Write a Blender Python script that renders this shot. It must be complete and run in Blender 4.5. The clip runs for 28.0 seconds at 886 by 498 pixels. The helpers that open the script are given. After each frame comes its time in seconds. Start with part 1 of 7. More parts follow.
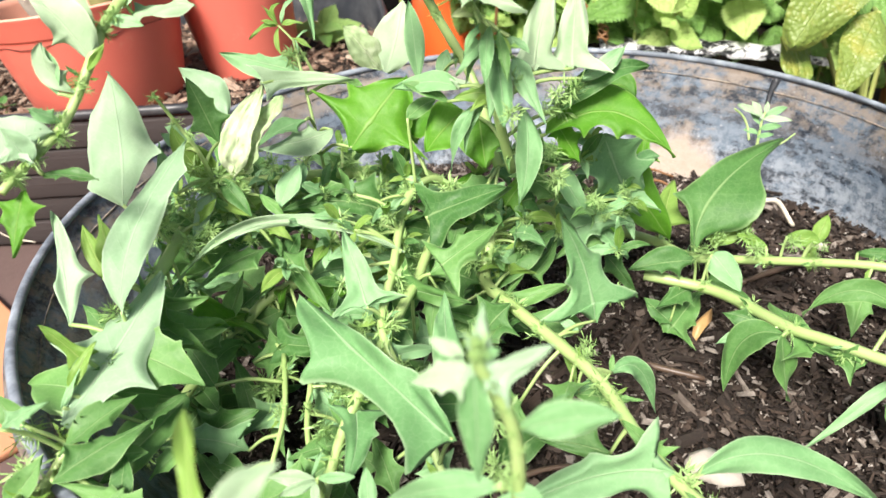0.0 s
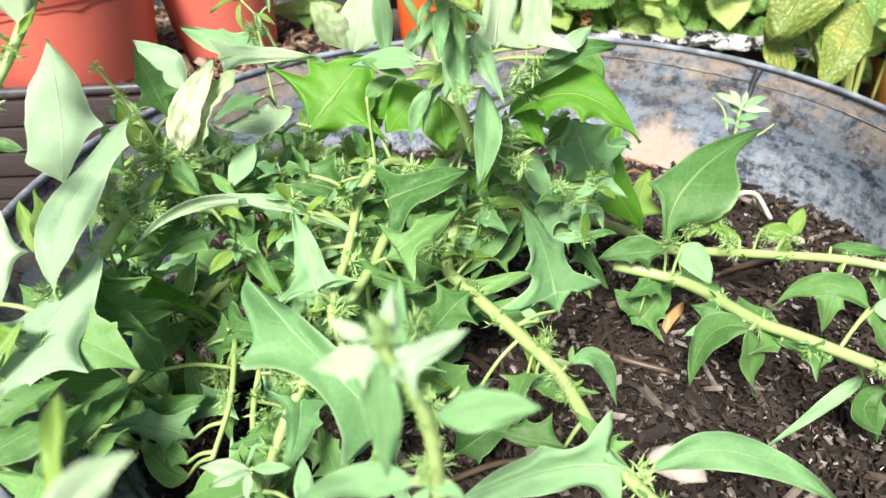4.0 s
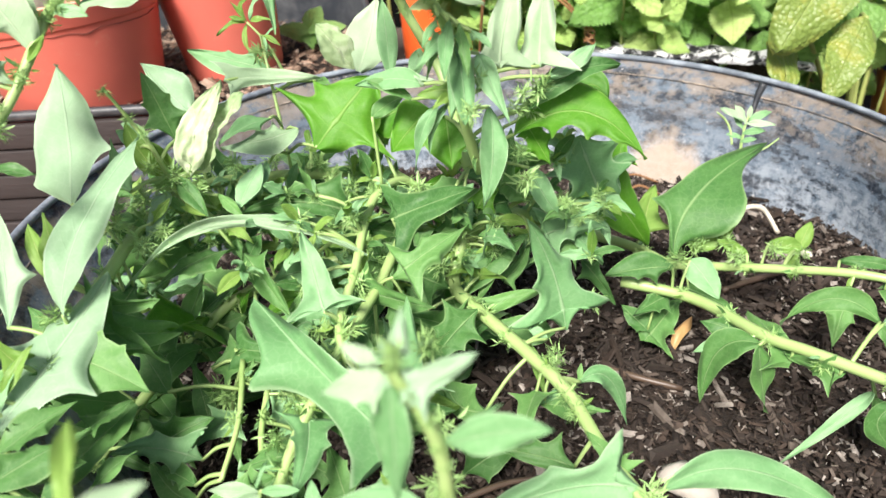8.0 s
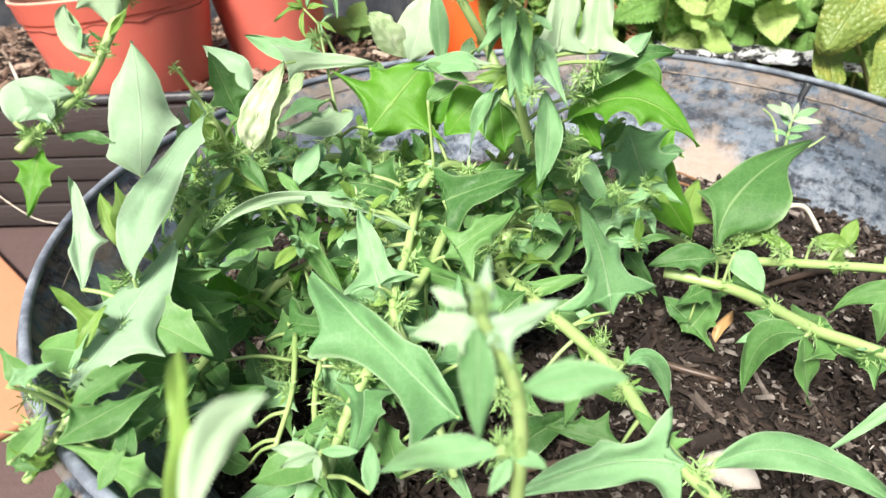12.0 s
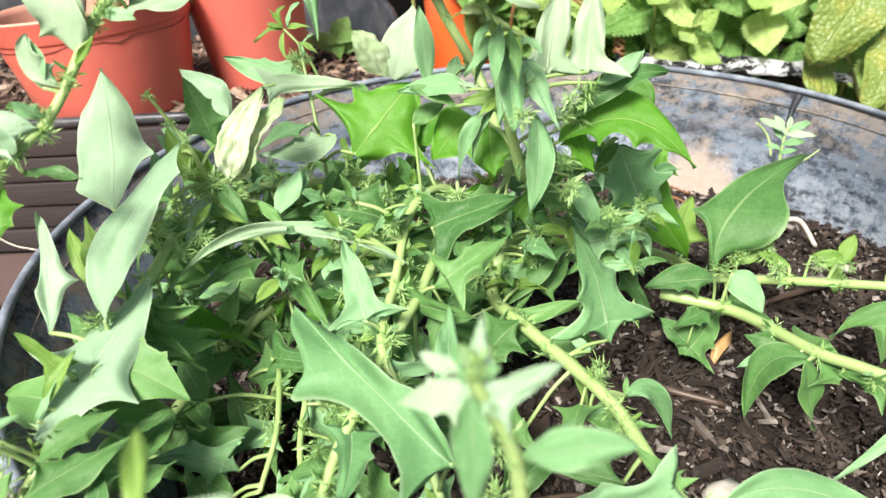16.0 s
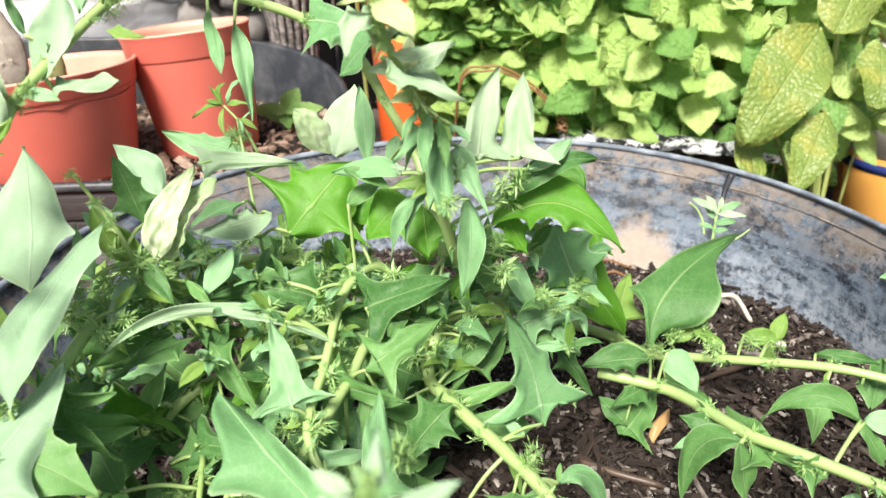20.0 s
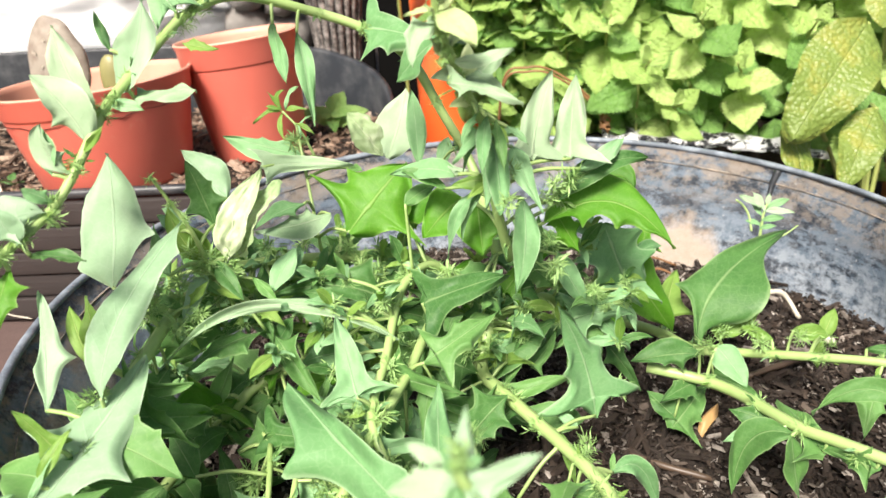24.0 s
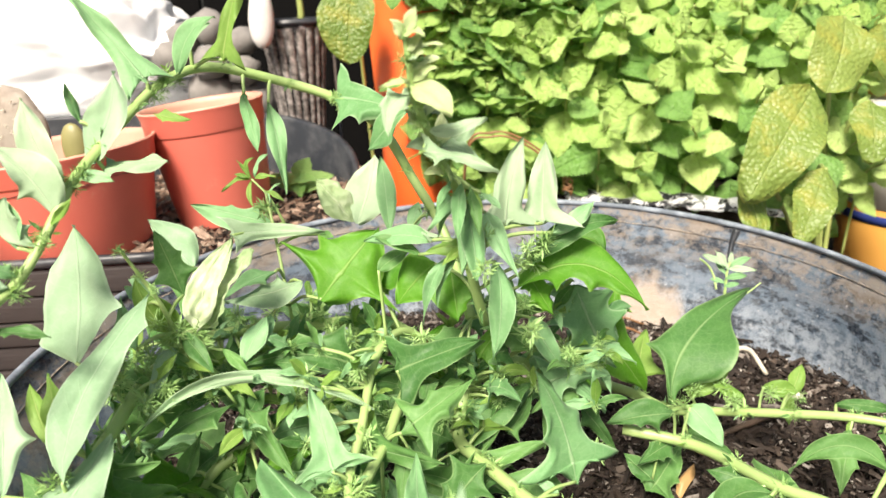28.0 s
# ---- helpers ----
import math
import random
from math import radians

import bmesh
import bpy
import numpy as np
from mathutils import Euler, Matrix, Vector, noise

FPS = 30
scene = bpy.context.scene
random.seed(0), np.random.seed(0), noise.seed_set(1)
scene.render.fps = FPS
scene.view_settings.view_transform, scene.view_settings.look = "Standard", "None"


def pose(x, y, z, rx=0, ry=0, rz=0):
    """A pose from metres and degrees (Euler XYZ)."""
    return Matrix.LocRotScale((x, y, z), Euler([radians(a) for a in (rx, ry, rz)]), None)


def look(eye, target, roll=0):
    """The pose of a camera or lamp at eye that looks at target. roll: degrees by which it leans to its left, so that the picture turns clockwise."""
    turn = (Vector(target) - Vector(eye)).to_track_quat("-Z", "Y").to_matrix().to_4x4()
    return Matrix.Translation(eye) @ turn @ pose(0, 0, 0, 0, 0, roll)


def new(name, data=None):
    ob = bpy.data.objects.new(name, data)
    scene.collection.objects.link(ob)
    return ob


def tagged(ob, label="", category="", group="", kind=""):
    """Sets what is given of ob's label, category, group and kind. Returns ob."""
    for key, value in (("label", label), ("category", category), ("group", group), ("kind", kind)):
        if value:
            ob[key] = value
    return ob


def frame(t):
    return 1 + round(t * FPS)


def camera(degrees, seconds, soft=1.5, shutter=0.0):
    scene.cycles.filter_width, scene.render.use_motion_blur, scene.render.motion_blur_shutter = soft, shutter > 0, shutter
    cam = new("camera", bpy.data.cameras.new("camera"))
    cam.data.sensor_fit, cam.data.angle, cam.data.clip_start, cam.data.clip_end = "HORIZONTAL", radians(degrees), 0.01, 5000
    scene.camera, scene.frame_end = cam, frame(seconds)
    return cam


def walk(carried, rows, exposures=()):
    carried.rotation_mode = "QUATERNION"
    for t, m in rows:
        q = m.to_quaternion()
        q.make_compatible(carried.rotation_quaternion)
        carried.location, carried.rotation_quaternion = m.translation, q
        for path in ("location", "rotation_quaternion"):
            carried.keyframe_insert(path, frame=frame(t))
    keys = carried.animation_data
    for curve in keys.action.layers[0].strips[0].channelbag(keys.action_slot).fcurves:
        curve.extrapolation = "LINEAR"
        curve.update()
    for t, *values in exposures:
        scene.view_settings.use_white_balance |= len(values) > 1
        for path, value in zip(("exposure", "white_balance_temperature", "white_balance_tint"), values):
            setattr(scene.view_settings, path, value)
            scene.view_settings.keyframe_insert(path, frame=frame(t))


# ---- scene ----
cam = camera(64.2, 28.0)
cam.data.dof.use_dof, cam.data.dof.focus_distance, cam.data.dof.aperture_fstop = True, 0.40, 13.0
PATH = [
    (0, (0.02, 0.032, 0.329), (-0.009, 1.751, -0.693), -3.9),
    (0.5, (0.019, 0.023, 0.334), (-0.022, 1.74, -0.692), -3.3),
    (1, (0.022, 0.032, 0.327), (0.012, 1.745, -0.705), -2.6),
    (1.5, (0.018, 0.034, 0.323), (0.027, 1.716, -0.759), -1.2),
    (2, (0.033, 0.044, 0.32), (0.076, 1.717, -0.776), -1.5),
    (2.5, (0.04, 0.045, 0.317), (0.09, 1.734, -0.753), -2.2),
    (3, (0.041, 0.041, 0.321), (0.095, 1.774, -0.675), -2.0),
    (3.5, (0.037, 0.041, 0.32), (0.059, 1.755, -0.709), -2.1),
    (5.5, (0.041, 0.042, 0.317), (-0.009, 1.74, -0.738), -3.4),
    (6, (0.04, 0.04, 0.321), (-0.005, 1.755, -0.706), -4.1),
    (6.5, (0.039, 0.04, 0.324), (-0.002, 1.764, -0.69), -4.6),
    (7, (0.039, 0.036, 0.322), (0.001, 1.759, -0.693), -3.9),
    (7.5, (0.043, 0.036, 0.329), (-0.011, 1.774, -0.659), -5.1),
    (8, (0.037, 0.042, 0.32), (0.015, 1.77, -0.686), -3.3),
    (8.5, (0.032, 0.033, 0.323), (-0.025, 1.757, -0.69), -4.2),
    (9, (0.027, 0.034, 0.327), (-0.03, 1.762, -0.678), -3.5),
    (9.5, (0.026, 0.035, 0.324), (-0.01, 1.775, -0.663), -3.0),
    (10, (0.028, 0.039, 0.322), (-0.021, 1.773, -0.673), -3.3),
    (10.5, (0.026, 0.037, 0.316), (-0.017, 1.755, -0.708), -2.0),
    (11, (0.023, 0.034, 0.316), (-0.047, 1.755, -0.701), -2.4),
    (11.5, (0.024, 0.034, 0.312), (-0.043, 1.753, -0.707), -2.8),
    (12, (0.023, 0.029, 0.315), (-0.068, 1.761, -0.682), -2.8),
    (12.5, (0.027, 0.028, 0.319), (-0.068, 1.762, -0.675), -3.6),
    (13, (0.019, 0.031, 0.322), (-0.084, 1.77, -0.661), -4.0),
    (13.5, (0.022, 0.036, 0.319), (-0.067, 1.77, -0.674), -3.5),
    (15.5, (0.023, 0.045, 0.317), (-0.054, 1.79, -0.658), -4.0),
    (16, (0.023, 0.047, 0.316), (-0.038, 1.792, -0.658), -3.4),
    (16.5, (0.021, 0.049, 0.317), (-0.026, 1.803, -0.642), -2.4),
    (17, (0.016, 0.048, 0.317), (-0.003, 1.801, -0.646), -2.0),
    (17.5, (0.016, 0.043, 0.319), (0.002, 1.812, -0.613), -2.1),
    (18, (0.007, 0.041, 0.323), (-0.02, 1.833, -0.564), -2.6),
    (18.5, (0.018, 0.052, 0.328), (0.047, 1.86, -0.524), -2.5),
    (19, (0.027, 0.055, 0.329), (0.071, 1.882, -0.483), -2.0),
    (19.5, (0.036, 0.05, 0.327), (0.089, 1.876, -0.487), -1.7),
    (20, (0.035, 0.053, 0.323), (0.104, 1.876, -0.497), -1.1),
    (20.5, (0.032, 0.051, 0.319), (0.1, 1.877, -0.494), -0.7),
    (21, (0.029, 0.047, 0.321), (0.072, 1.854, -0.535), -1.1),
    (21.5, (0.027, 0.043, 0.32), (0.044, 1.852, -0.534), -1.2),
    (23.5, (0.027, 0.044, 0.326), (0.028, 1.868, -0.495), -2.1),
    (24, (0.025, 0.04, 0.328), (-0.008, 1.865, -0.489), -2.8),
    (24.5, (0.019, 0.047, 0.326), (-0.011, 1.869, -0.499), -2.6),
    (25, (0.017, 0.033, 0.33), (-0.032, 1.869, -0.462), -3.0),
    (25.5, (0.024, 0.043, 0.33), (-0.041, 1.877, -0.465), -3.9),
    (26, (0.024, 0.049, 0.33), (0.022, 1.914, -0.394), -2.8),
    (26.5, (0.002, 0.043, 0.333), (0.042, 1.911, -0.381), -3.3),
    (27, (-0.001, 0.037, 0.331), (0.058, 1.902, -0.389), -1.9),
    (27.5, (0.013, 0.041, 0.33), (0.086, 1.912, -0.371), -2.1),
    (28, (0.019, 0.042, 0.33), (0.101, 1.928, -0.331), -2.6),
]
walk(cam, [(t, look(eye, target, roll)) for t, eye, target, roll in PATH], ((0.0, 0.97, 6750, 14), (8.0, 0.92, 6600, 13), (17.0, 0.90, 6600, 13), (22.0, 0.91, 6750, 13), (28.0, 0.92, 7150, 13)))

# ---- light ----
SUN_EL, SUN_ROT = radians(48), radians(200)
world = bpy.data.worlds.new("sky")
scene.world = world
world.use_nodes = True
wn = world.node_tree
sky = wn.nodes.new("ShaderNodeTexSky")
sky.sky_type, sky.sun_disc = "NISHITA", False
sky.sun_elevation, sky.sun_rotation = SUN_EL, SUN_ROT
sky.air_density, sky.dust_density, sky.ozone_density = 1.0, 4.0, 1.0
wn.links.new(sky.outputs[0], wn.nodes["Background"].inputs[0])
wn.nodes["Background"].inputs[1].default_value = 0.062
sun = new("sun", bpy.data.lights.new("sun", "SUN"))
sun.data.energy, sun.data.angle, sun.data.color = 4.3, radians(16), (1.0, 0.97, 0.90)
sun_dir = Vector((math.sin(SUN_ROT) * math.cos(SUN_EL), math.cos(SUN_ROT) * math.cos(SUN_EL), math.sin(SUN_EL)))
sun.matrix_world = look(sun_dir * 10, (0, 0, 0))


# ---- materials ----
class Mat:
    """A small node-graph writer."""

    def __init__(self, name):
        self.m = bpy.data.materials.new(name)
        self.m.use_nodes = True
        self.t = self.m.node_tree
        self.bsdf = self.t.nodes["Principled BSDF"]
        self.out = self.t.nodes["Material Output"]

    def n(self, kind, **inputs):
        node = self.t.nodes.new("ShaderNode" + kind)
        for k, v in inputs.items():
            self.put(node, k.replace("_", " "), v)
        return node

    def put(self, node, key, v):
        sock = node.inputs[int(key[1:])] if key[0] == "i" and key[1:].isdigit() else node.inputs[key]
        if isinstance(v, bpy.types.NodeSocket):
            self.t.links.new(v, sock)
        else:
            sock.default_value = v

    def set(self, **inputs):
        for k, v in inputs.items():
            self.put(self.bsdf, k.replace("_", " "), v)
        return self

    def coords(self, which="Object"):
        return self.n("TexCoord").outputs[which]

    def noise(self, scale, detail=4.0, rough=0.55, vec=None, which="Fac"):
        node = self.n("TexNoise", Scale=scale, Detail=detail, Roughness=rough)
        self.t.links.new(vec or self.coords(), node.inputs["Vector"])
        return node.outputs[which]

    def ramp(self, fac, *stops):
        node = self.n("ValToRGB", Fac=fac)
        e = node.color_ramp.elements
        while len(e) < len(stops):
            e.new(0.5)
        for el, (p, c) in zip(e, stops):
            el.position, el.color = p, (*c, 1) if len(c) == 3 else c
        return node.outputs["Color"]

    def grey(self, fac, *stops):
        return self.ramp(fac, *[(p, (v, v, v)) for p, v in stops])

    def mix(self, fac, a, b, mode="MIX"):
        node = self.n("Mix")
        node.data_type, node.blend_type = "RGBA", mode
        for i, v in ((0, fac), (6, a), (7, b)):
            v = (*v, 1) if isinstance(v, tuple) and len(v) == 3 else v
            if isinstance(v, bpy.types.NodeSocket):
                self.t.links.new(v, node.inputs[i])
            else:
                node.inputs[i].default_value = v
        return node.outputs[2]

    def math(self, op, a, b=0.0, c=0.0):
        node = self.n("Math")
        node.operation = op
        for i, v in enumerate((a, b, c)):
            self.put(node, "i%d" % i, v)
        return node.outputs[0]

    def bump(self, height, strength=0.3, distance=0.002):
        self.set(Normal=self.n("Bump", Strength=strength, Distance=distance, Height=height).outputs[0])
        return self


def leaf_material(name, dark, light, vein, rough=0.42, trans=0.15, veins=9.0, spot=None, relief=0.0016, quilt=0.0, bloom=0.0, line=0.55, cell=160.0, dome=0.25, margin=0.0, ribs=0.28):
    """A leaf: midrib and side veins along the blade's own axes, blotches, translucency. The colour differs from leaf to leaf."""
    m = Mat(name)
    uv = m.n("SeparateXYZ", Vector=m.coords("UV"))
    u, v = uv.outputs[0], m.math("ABSOLUTE", uv.outputs[1])
    rand = m.n("ObjectInfo").outputs["Random"]
    blotch = m.math("MULTIPLY_ADD", m.noise(170.0, 4.0, 0.65), 0.35, m.math("MULTIPLY", m.noise(38.0, 4.0), 0.65))
    base = m.mix(m.math("MULTIPLY_ADD", rand, 0.75, m.math("MULTIPLY_ADD", blotch, 1.1, -0.45)), dark, light)
    base = m.mix(m.grey(m.noise(620.0, 2.0, 0.6), (0.56, 0.0), (0.72, 0.09)), base, vein)
    midrib = m.grey(v, (0.0, 1.0), (0.025, 0.8), (0.05, 0.0))
    side = m.math("SINE", m.math("MULTIPLY", m.math("SUBTRACT", u, m.math("MULTIPLY", v, 0.16)), veins * 6.283))
    side = m.math("MULTIPLY", m.grey(side, (0.90, 0.0), (1.0, 0.55)), m.grey(v, (0.0, 1.0), (0.9, 0.1)))
    lines = m.math("MAXIMUM", midrib, m.math("MULTIPLY", side, ribs))
    col = m.mix(m.math("MULTIPLY", lines, line), base, vein)
    net = m.n("TexVoronoi", Scale=18.0 if quilt else 210.0)
    net.feature = "DISTANCE_TO_EDGE"
    m.t.links.new(m.coords("UV") if quilt else m.coords(), net.inputs["Vector"])
    col = m.mix(m.grey(net.outputs["Distance"], (0.0, 0.075), (0.09, 0.0)), col, vein)
    if margin:
        col = m.mix(m.math("MULTIPLY", m.grey(v, (0.90, 0.0), (0.97, 1.0)), margin), col, vein)
    if spot:
        col = m.mix(m.grey(m.noise(38.0, 5.0, 0.7), (0.52, 0.0), (0.66, 0.85)), col, spot)
    m.set(Base_Color=col, Roughness=m.grey(m.noise(90.0), (0.3, rough - 0.08), (0.7, rough + 0.1)), Specular_IOR_Level=0.45, Sheen_Weight=bloom, Sheen_Roughness=0.5)
    cells = m.n("TexVoronoi", Scale=quilt or cell)
    flat = m.n("Mapping", Scale=(1.0, 0.42, 1.0))
    m.t.links.new(m.coords("UV"), flat.inputs["Vector"])
    m.t.links.new(flat.outputs[0] if quilt else m.coords(), cells.inputs["Vector"])
    height = m.math("ADD", m.math("MULTIPLY", lines, -0.25 if quilt else -0.6), m.math("MULTIPLY", cells.outputs["Distance"], -1.3 if quilt else dome))
    m.bump(height, 0.55, relief)
    tr = m.n("BsdfTranslucent", Color=m.mix(0.5, col, light))
    mixer = m.n("MixShader", Fac=trans)
    m.t.links.new(m.bsdf.outputs[0], mixer.inputs[1])
    m.t.links.new(tr.outputs[0], mixer.inputs[2])
    m.t.links.new(mixer.outputs[0], m.out.inputs[0])
    return m.m


GREEN = leaf_material("leaf_green", (0.035, 0.133, 0.026), (0.140, 0.318, 0.084), (0.38, 0.54, 0.25), bloom=0.06, trans=0.18, rough=0.58, line=0.42, margin=0.35)
YOUNG = leaf_material("leaf_young", (0.115, 0.265, 0.035), (0.270, 0.450, 0.095), (0.50, 0.60, 0.22), bloom=0.08, trans=0.30, rough=0.56)
OLIVE = leaf_material("leaf_deep_green", (0.036, 0.165, 0.006), (0.125, 0.365, 0.024), (0.36, 0.53, 0.16), bloom=0.03, trans=0.32, rough=0.55, line=0.45, margin=0.35)
CREAM = leaf_material("leaf_wilted", (0.215, 0.345, 0.140), (0.440, 0.560, 0.320), (0.62, 0.68, 0.46), spot=(0.60, 0.67, 0.47), relief=0.004, rough=0.6)
# pale leaf tone; its base colour also carries the bright wash of strongly lit leaves
PALE = leaf_material("leaf_pale_lit", (0.255, 0.410, 0.225), (0.455, 0.610, 0.400), (0.62, 0.72, 0.52), bloom=0.05, rough=0.62, line=0.42, margin=0.45)
GLAUC = leaf_material("leaf_glaucous", (0.104, 0.270, 0.090), (0.262, 0.490, 0.240), (0.46, 0.61, 0.38), bloom=0.04, rough=0.62, line=0.42, margin=0.45)
WAXY = leaf_material("leaf_waxy", (0.185, 0.335, 0.180), (0.345, 0.520, 0.325), (0.52, 0.67, 0.48), bloom=0.06, rough=0.60, line=0.30, margin=0.40)
FLOWER = leaf_material("leaf_flowering", (0.440, 0.580, 0.240), (0.680, 0.780, 0.470), (0.70, 0.76, 0.48), trans=0.25, rough=0.6, line=0.3)
BALM = leaf_material("balm_leaf", (0.140, 0.320, 0.065), (0.335, 0.540, 0.170), (0.10, 0.24, 0.05), veins=7.0, relief=0.0040, quilt=12.0, rough=0.5, bloom=0.08, trans=0.36, line=0.75, ribs=1.0)
LIME = leaf_material("balm_leaf_young", (0.340, 0.545, 0.130), (0.560, 0.725, 0.270), (0.34, 0.49, 0.13), veins=7.0, relief=0.0035, quilt=12.0, rough=0.5, bloom=0.05, trans=0.36, line=0.75, ribs=1.0)
PRIM = leaf_material("primrose_leaf", (0.095, 0.175, 0.026), (0.225, 0.300, 0.072), (0.33, 0.41, 0.13), veins=5.0, relief=0.004, cell=230.0, dome=-0.7, rough=0.45, spot=(0.27, 0.29, 0.055), line=0.3)


def stem_material(name, a, b):
    m = Mat(name)
    c = m.coords()
    m.set(Base_Color=m.mix(m.noise(40.0, 3.0), a, b), Roughness=0.42)
    return m.bump(m.noise(260.0, 2.0), 0.25, 0.0006).m


STEM = stem_material("stem_green", (0.25, 0.41, 0.115), (0.43, 0.56, 0.24))
BUD = stem_material("bud_green", (0.17, 0.35, 0.095), (0.39, 0.58, 0.22))
TWIG = stem_material("dark_twig", (0.045, 0.030, 0.022), (0.13, 0.088, 0.062))
BALM_STEM = stem_material("balm_stem", (0.24, 0.32, 0.08), (0.40, 0.44, 0.16))
TWINE = stem_material("twine_brown", (0.19, 0.085, 0.035), (0.32, 0.17, 0.08))
STRAW = stem_material("straw", (0.62, 0.55, 0.42), (0.80, 0.76, 0.66))
DRY = stem_material("dry_leaf", (0.34, 0.19, 0.07), (0.50, 0.33, 0.15))

MUD_AT = Vector((0.146, 0.236, 0.076))
_m = Mat("tub_plastic")
_z = _m.n("SeparateXYZ", Vector=_m.coords()).outputs[2]
_flow = _m.n("Mapping", Scale=(1.0, 1.0, 3.0))
_m.t.links.new(_m.coords(), _flow.inputs["Vector"])
_warp = _m.n("Mix")
_warp.data_type = "VECTOR"
_m.put(_warp, "i0", 0.035)
_m.t.links.new(_flow.outputs[0], _warp.inputs[4])
_m.t.links.new(_m.noise(22.0, 5.0, 0.7, None, "Color"), _warp.inputs[5])
_wv = _warp.outputs[1]
_wide, _fine, _mid = _m.noise(8.0, 8.0, 0.7, _wv), _m.noise(90.0, 8.0, 0.8), _m.noise(24.0, 9.0, 0.78, _wv)
_col = _m.mix(_m.grey(_mid, (0.45, 0.0), (0.53, 1.0)), (0.009, 0.016, 0.028), (0.088, 0.124, 0.168))
# grey dust, thickest on the lower wall where the water stood
_low = _m.grey(_z, (0.055, 1.0), (0.095, 1.0), (0.112, 0.45), (0.13, 0.15), (0.15, 0.45))
_col = _m.mix(_m.math("MULTIPLY", _low, _m.grey(_m.math("MULTIPLY_ADD", _fine, 0.7, _m.math("MULTIPLY", _mid, 0.3)), (0.45, 0.02), (0.56, 0.85))), _col, (0.310, 0.355, 0.405))
# dried mud clinging under the rim and in a few patches
_high = _m.grey(_z, (0.122, 0.0), (0.146, 0.62), (0.172, 0.80))
_patch = _m.math("MULTIPLY", _m.grey(_wide, (0.58, 0.0), (0.64, 0.55)), _m.grey(_z, (0.088, 0.25), (0.120, 1.0)))
_mud = _m.math("MULTIPLY", _m.math("MAXIMUM", _high, _patch), _m.grey(_m.math("MULTIPLY_ADD", _fine, 0.4, _m.math("MULTIPLY", _m.noise(17.0, 9.0, 0.75, _wv), 0.6)), (0.46, 0.0), (0.53, 1.0)))
_col = _m.mix(_mud, _col, (0.255, 0.205, 0.158))
_spot = _m.n("VectorMath", i0=_m.coords(), i1=MUD_AT)
_spot.operation = "DISTANCE"
_spot = _m.math("MULTIPLY_ADD", _m.noise(30.0, 6.0, 0.7), 0.05, _spot.outputs["Value"])
_col = _m.mix(_m.grey(_spot, (0.052, 0.85), (0.066, 0.0)), _col, (0.40, 0.32, 0.25))
_col = _m.mix(_m.grey(_m.noise(240.0, 3.0, 0.6), (0.66, 0.0), (0.74, 0.7)), _col, (0.45, 0.45, 0.45))
_m.set(Base_Color=_col, Roughness=_m.grey(_mid, (0.35, 0.34), (0.65, 0.72)))
TUB = _m.bump(_m.math("ADD", _m.math("ADD", _fine, _mid), _m.math("MULTIPLY", _mud, 0.6)), 0.5, 0.003).m

_m = Mat("tub_rim_plastic")
_m.set(Base_Color=_m.mix(_m.grey(_m.noise(40.0, 5.0, 0.7), (0.42, 0.0), (0.68, 1.0)), (0.13, 0.155, 0.190), (0.32, 0.37, 0.43)), Roughness=0.6)
TUB_RIM = _m.bump(_m.noise(120.0, 4.0), 0.3, 0.0015).m

_m = Mat("black_plastic")
_m.set(Base_Color=_m.mix(_m.grey(_m.noise(20.0, 5.0, 0.7), (0.45, 0.0), (0.7, 0.8)), (0.022, 0.026, 0.032), (0.10, 0.105, 0.11)), Roughness=0.4)
BLACK = _m.bump(_m.noise(90.0), 0.2, 0.001).m

_m = Mat("crinkled_black_film")
_m.set(Base_Color=_m.mix(_m.grey(_m.noise(45.0, 6.0, 0.75), (0.46, 0.0), (0.58, 0.9)), (0.012, 0.012, 0.014), (0.26, 0.245, 0.24)), Roughness=0.28)
FILM = _m.bump(_m.noise(38.0, 5.0, 0.7), 0.9, 0.012).m

_m = Mat("terracotta_plastic")
_c = _m.mix(_m.noise(14.0, 5.0, 0.6), (0.64, 0.118, 0.090), (0.72, 0.185, 0.140))
_c = _m.mix(_m.grey(_m.noise(28.0, 6.0, 0.7), (0.62, 0.0), (0.78, 0.45)), _c, (0.66, 0.36, 0.26))
_c = _m.mix(_m.math("MULTIPLY", _m.n("ObjectInfo").outputs["Random"], 0.18), _c, (0.68, 0.24, 0.16))
_m.set(Base_Color=_c, Roughness=_m.grey(_m.noise(50.0), (0.3, 0.34), (0.7, 0.52)))
POT = _m.bump(_m.noise(160.0, 3.0), 0.15, 0.0008).m

_m = Mat("pot_inside_rim")
_m.set(Base_Color=_m.mix(_m.noise(30.0), (0.62, 0.27, 0.18), (0.74, 0.42, 0.32)), Roughness=0.5)
POT_RIM = _m.m

_m = Mat("orange_plastic")
_m.set(Base_Color=_m.mix(_m.noise(12.0, 5.0), (0.80, 0.10, 0.022), (0.88, 0.17, 0.040)), Roughness=0.36)
ORANGE = _m.bump(_m.noise(120.0), 0.1, 0.0008).m
_m = Mat("amber_plastic")
_m.set(Base_Color=_m.mix(_m.noise(10.0, 5.0), (0.84, 0.40, 0.080), (0.90, 0.48, 0.13)), Roughness=0.36)
AMBER = _m.m
_m = Mat("white_plastic")
_m.set(Base_Color=_m.mix(_m.grey(_m.noise(16.0, 6.0, 0.7), (0.45, 0.0), (0.75, 1.0)), (0.80, 0.80, 0.78), (0.58, 0.56, 0.52)), Roughness=0.4)
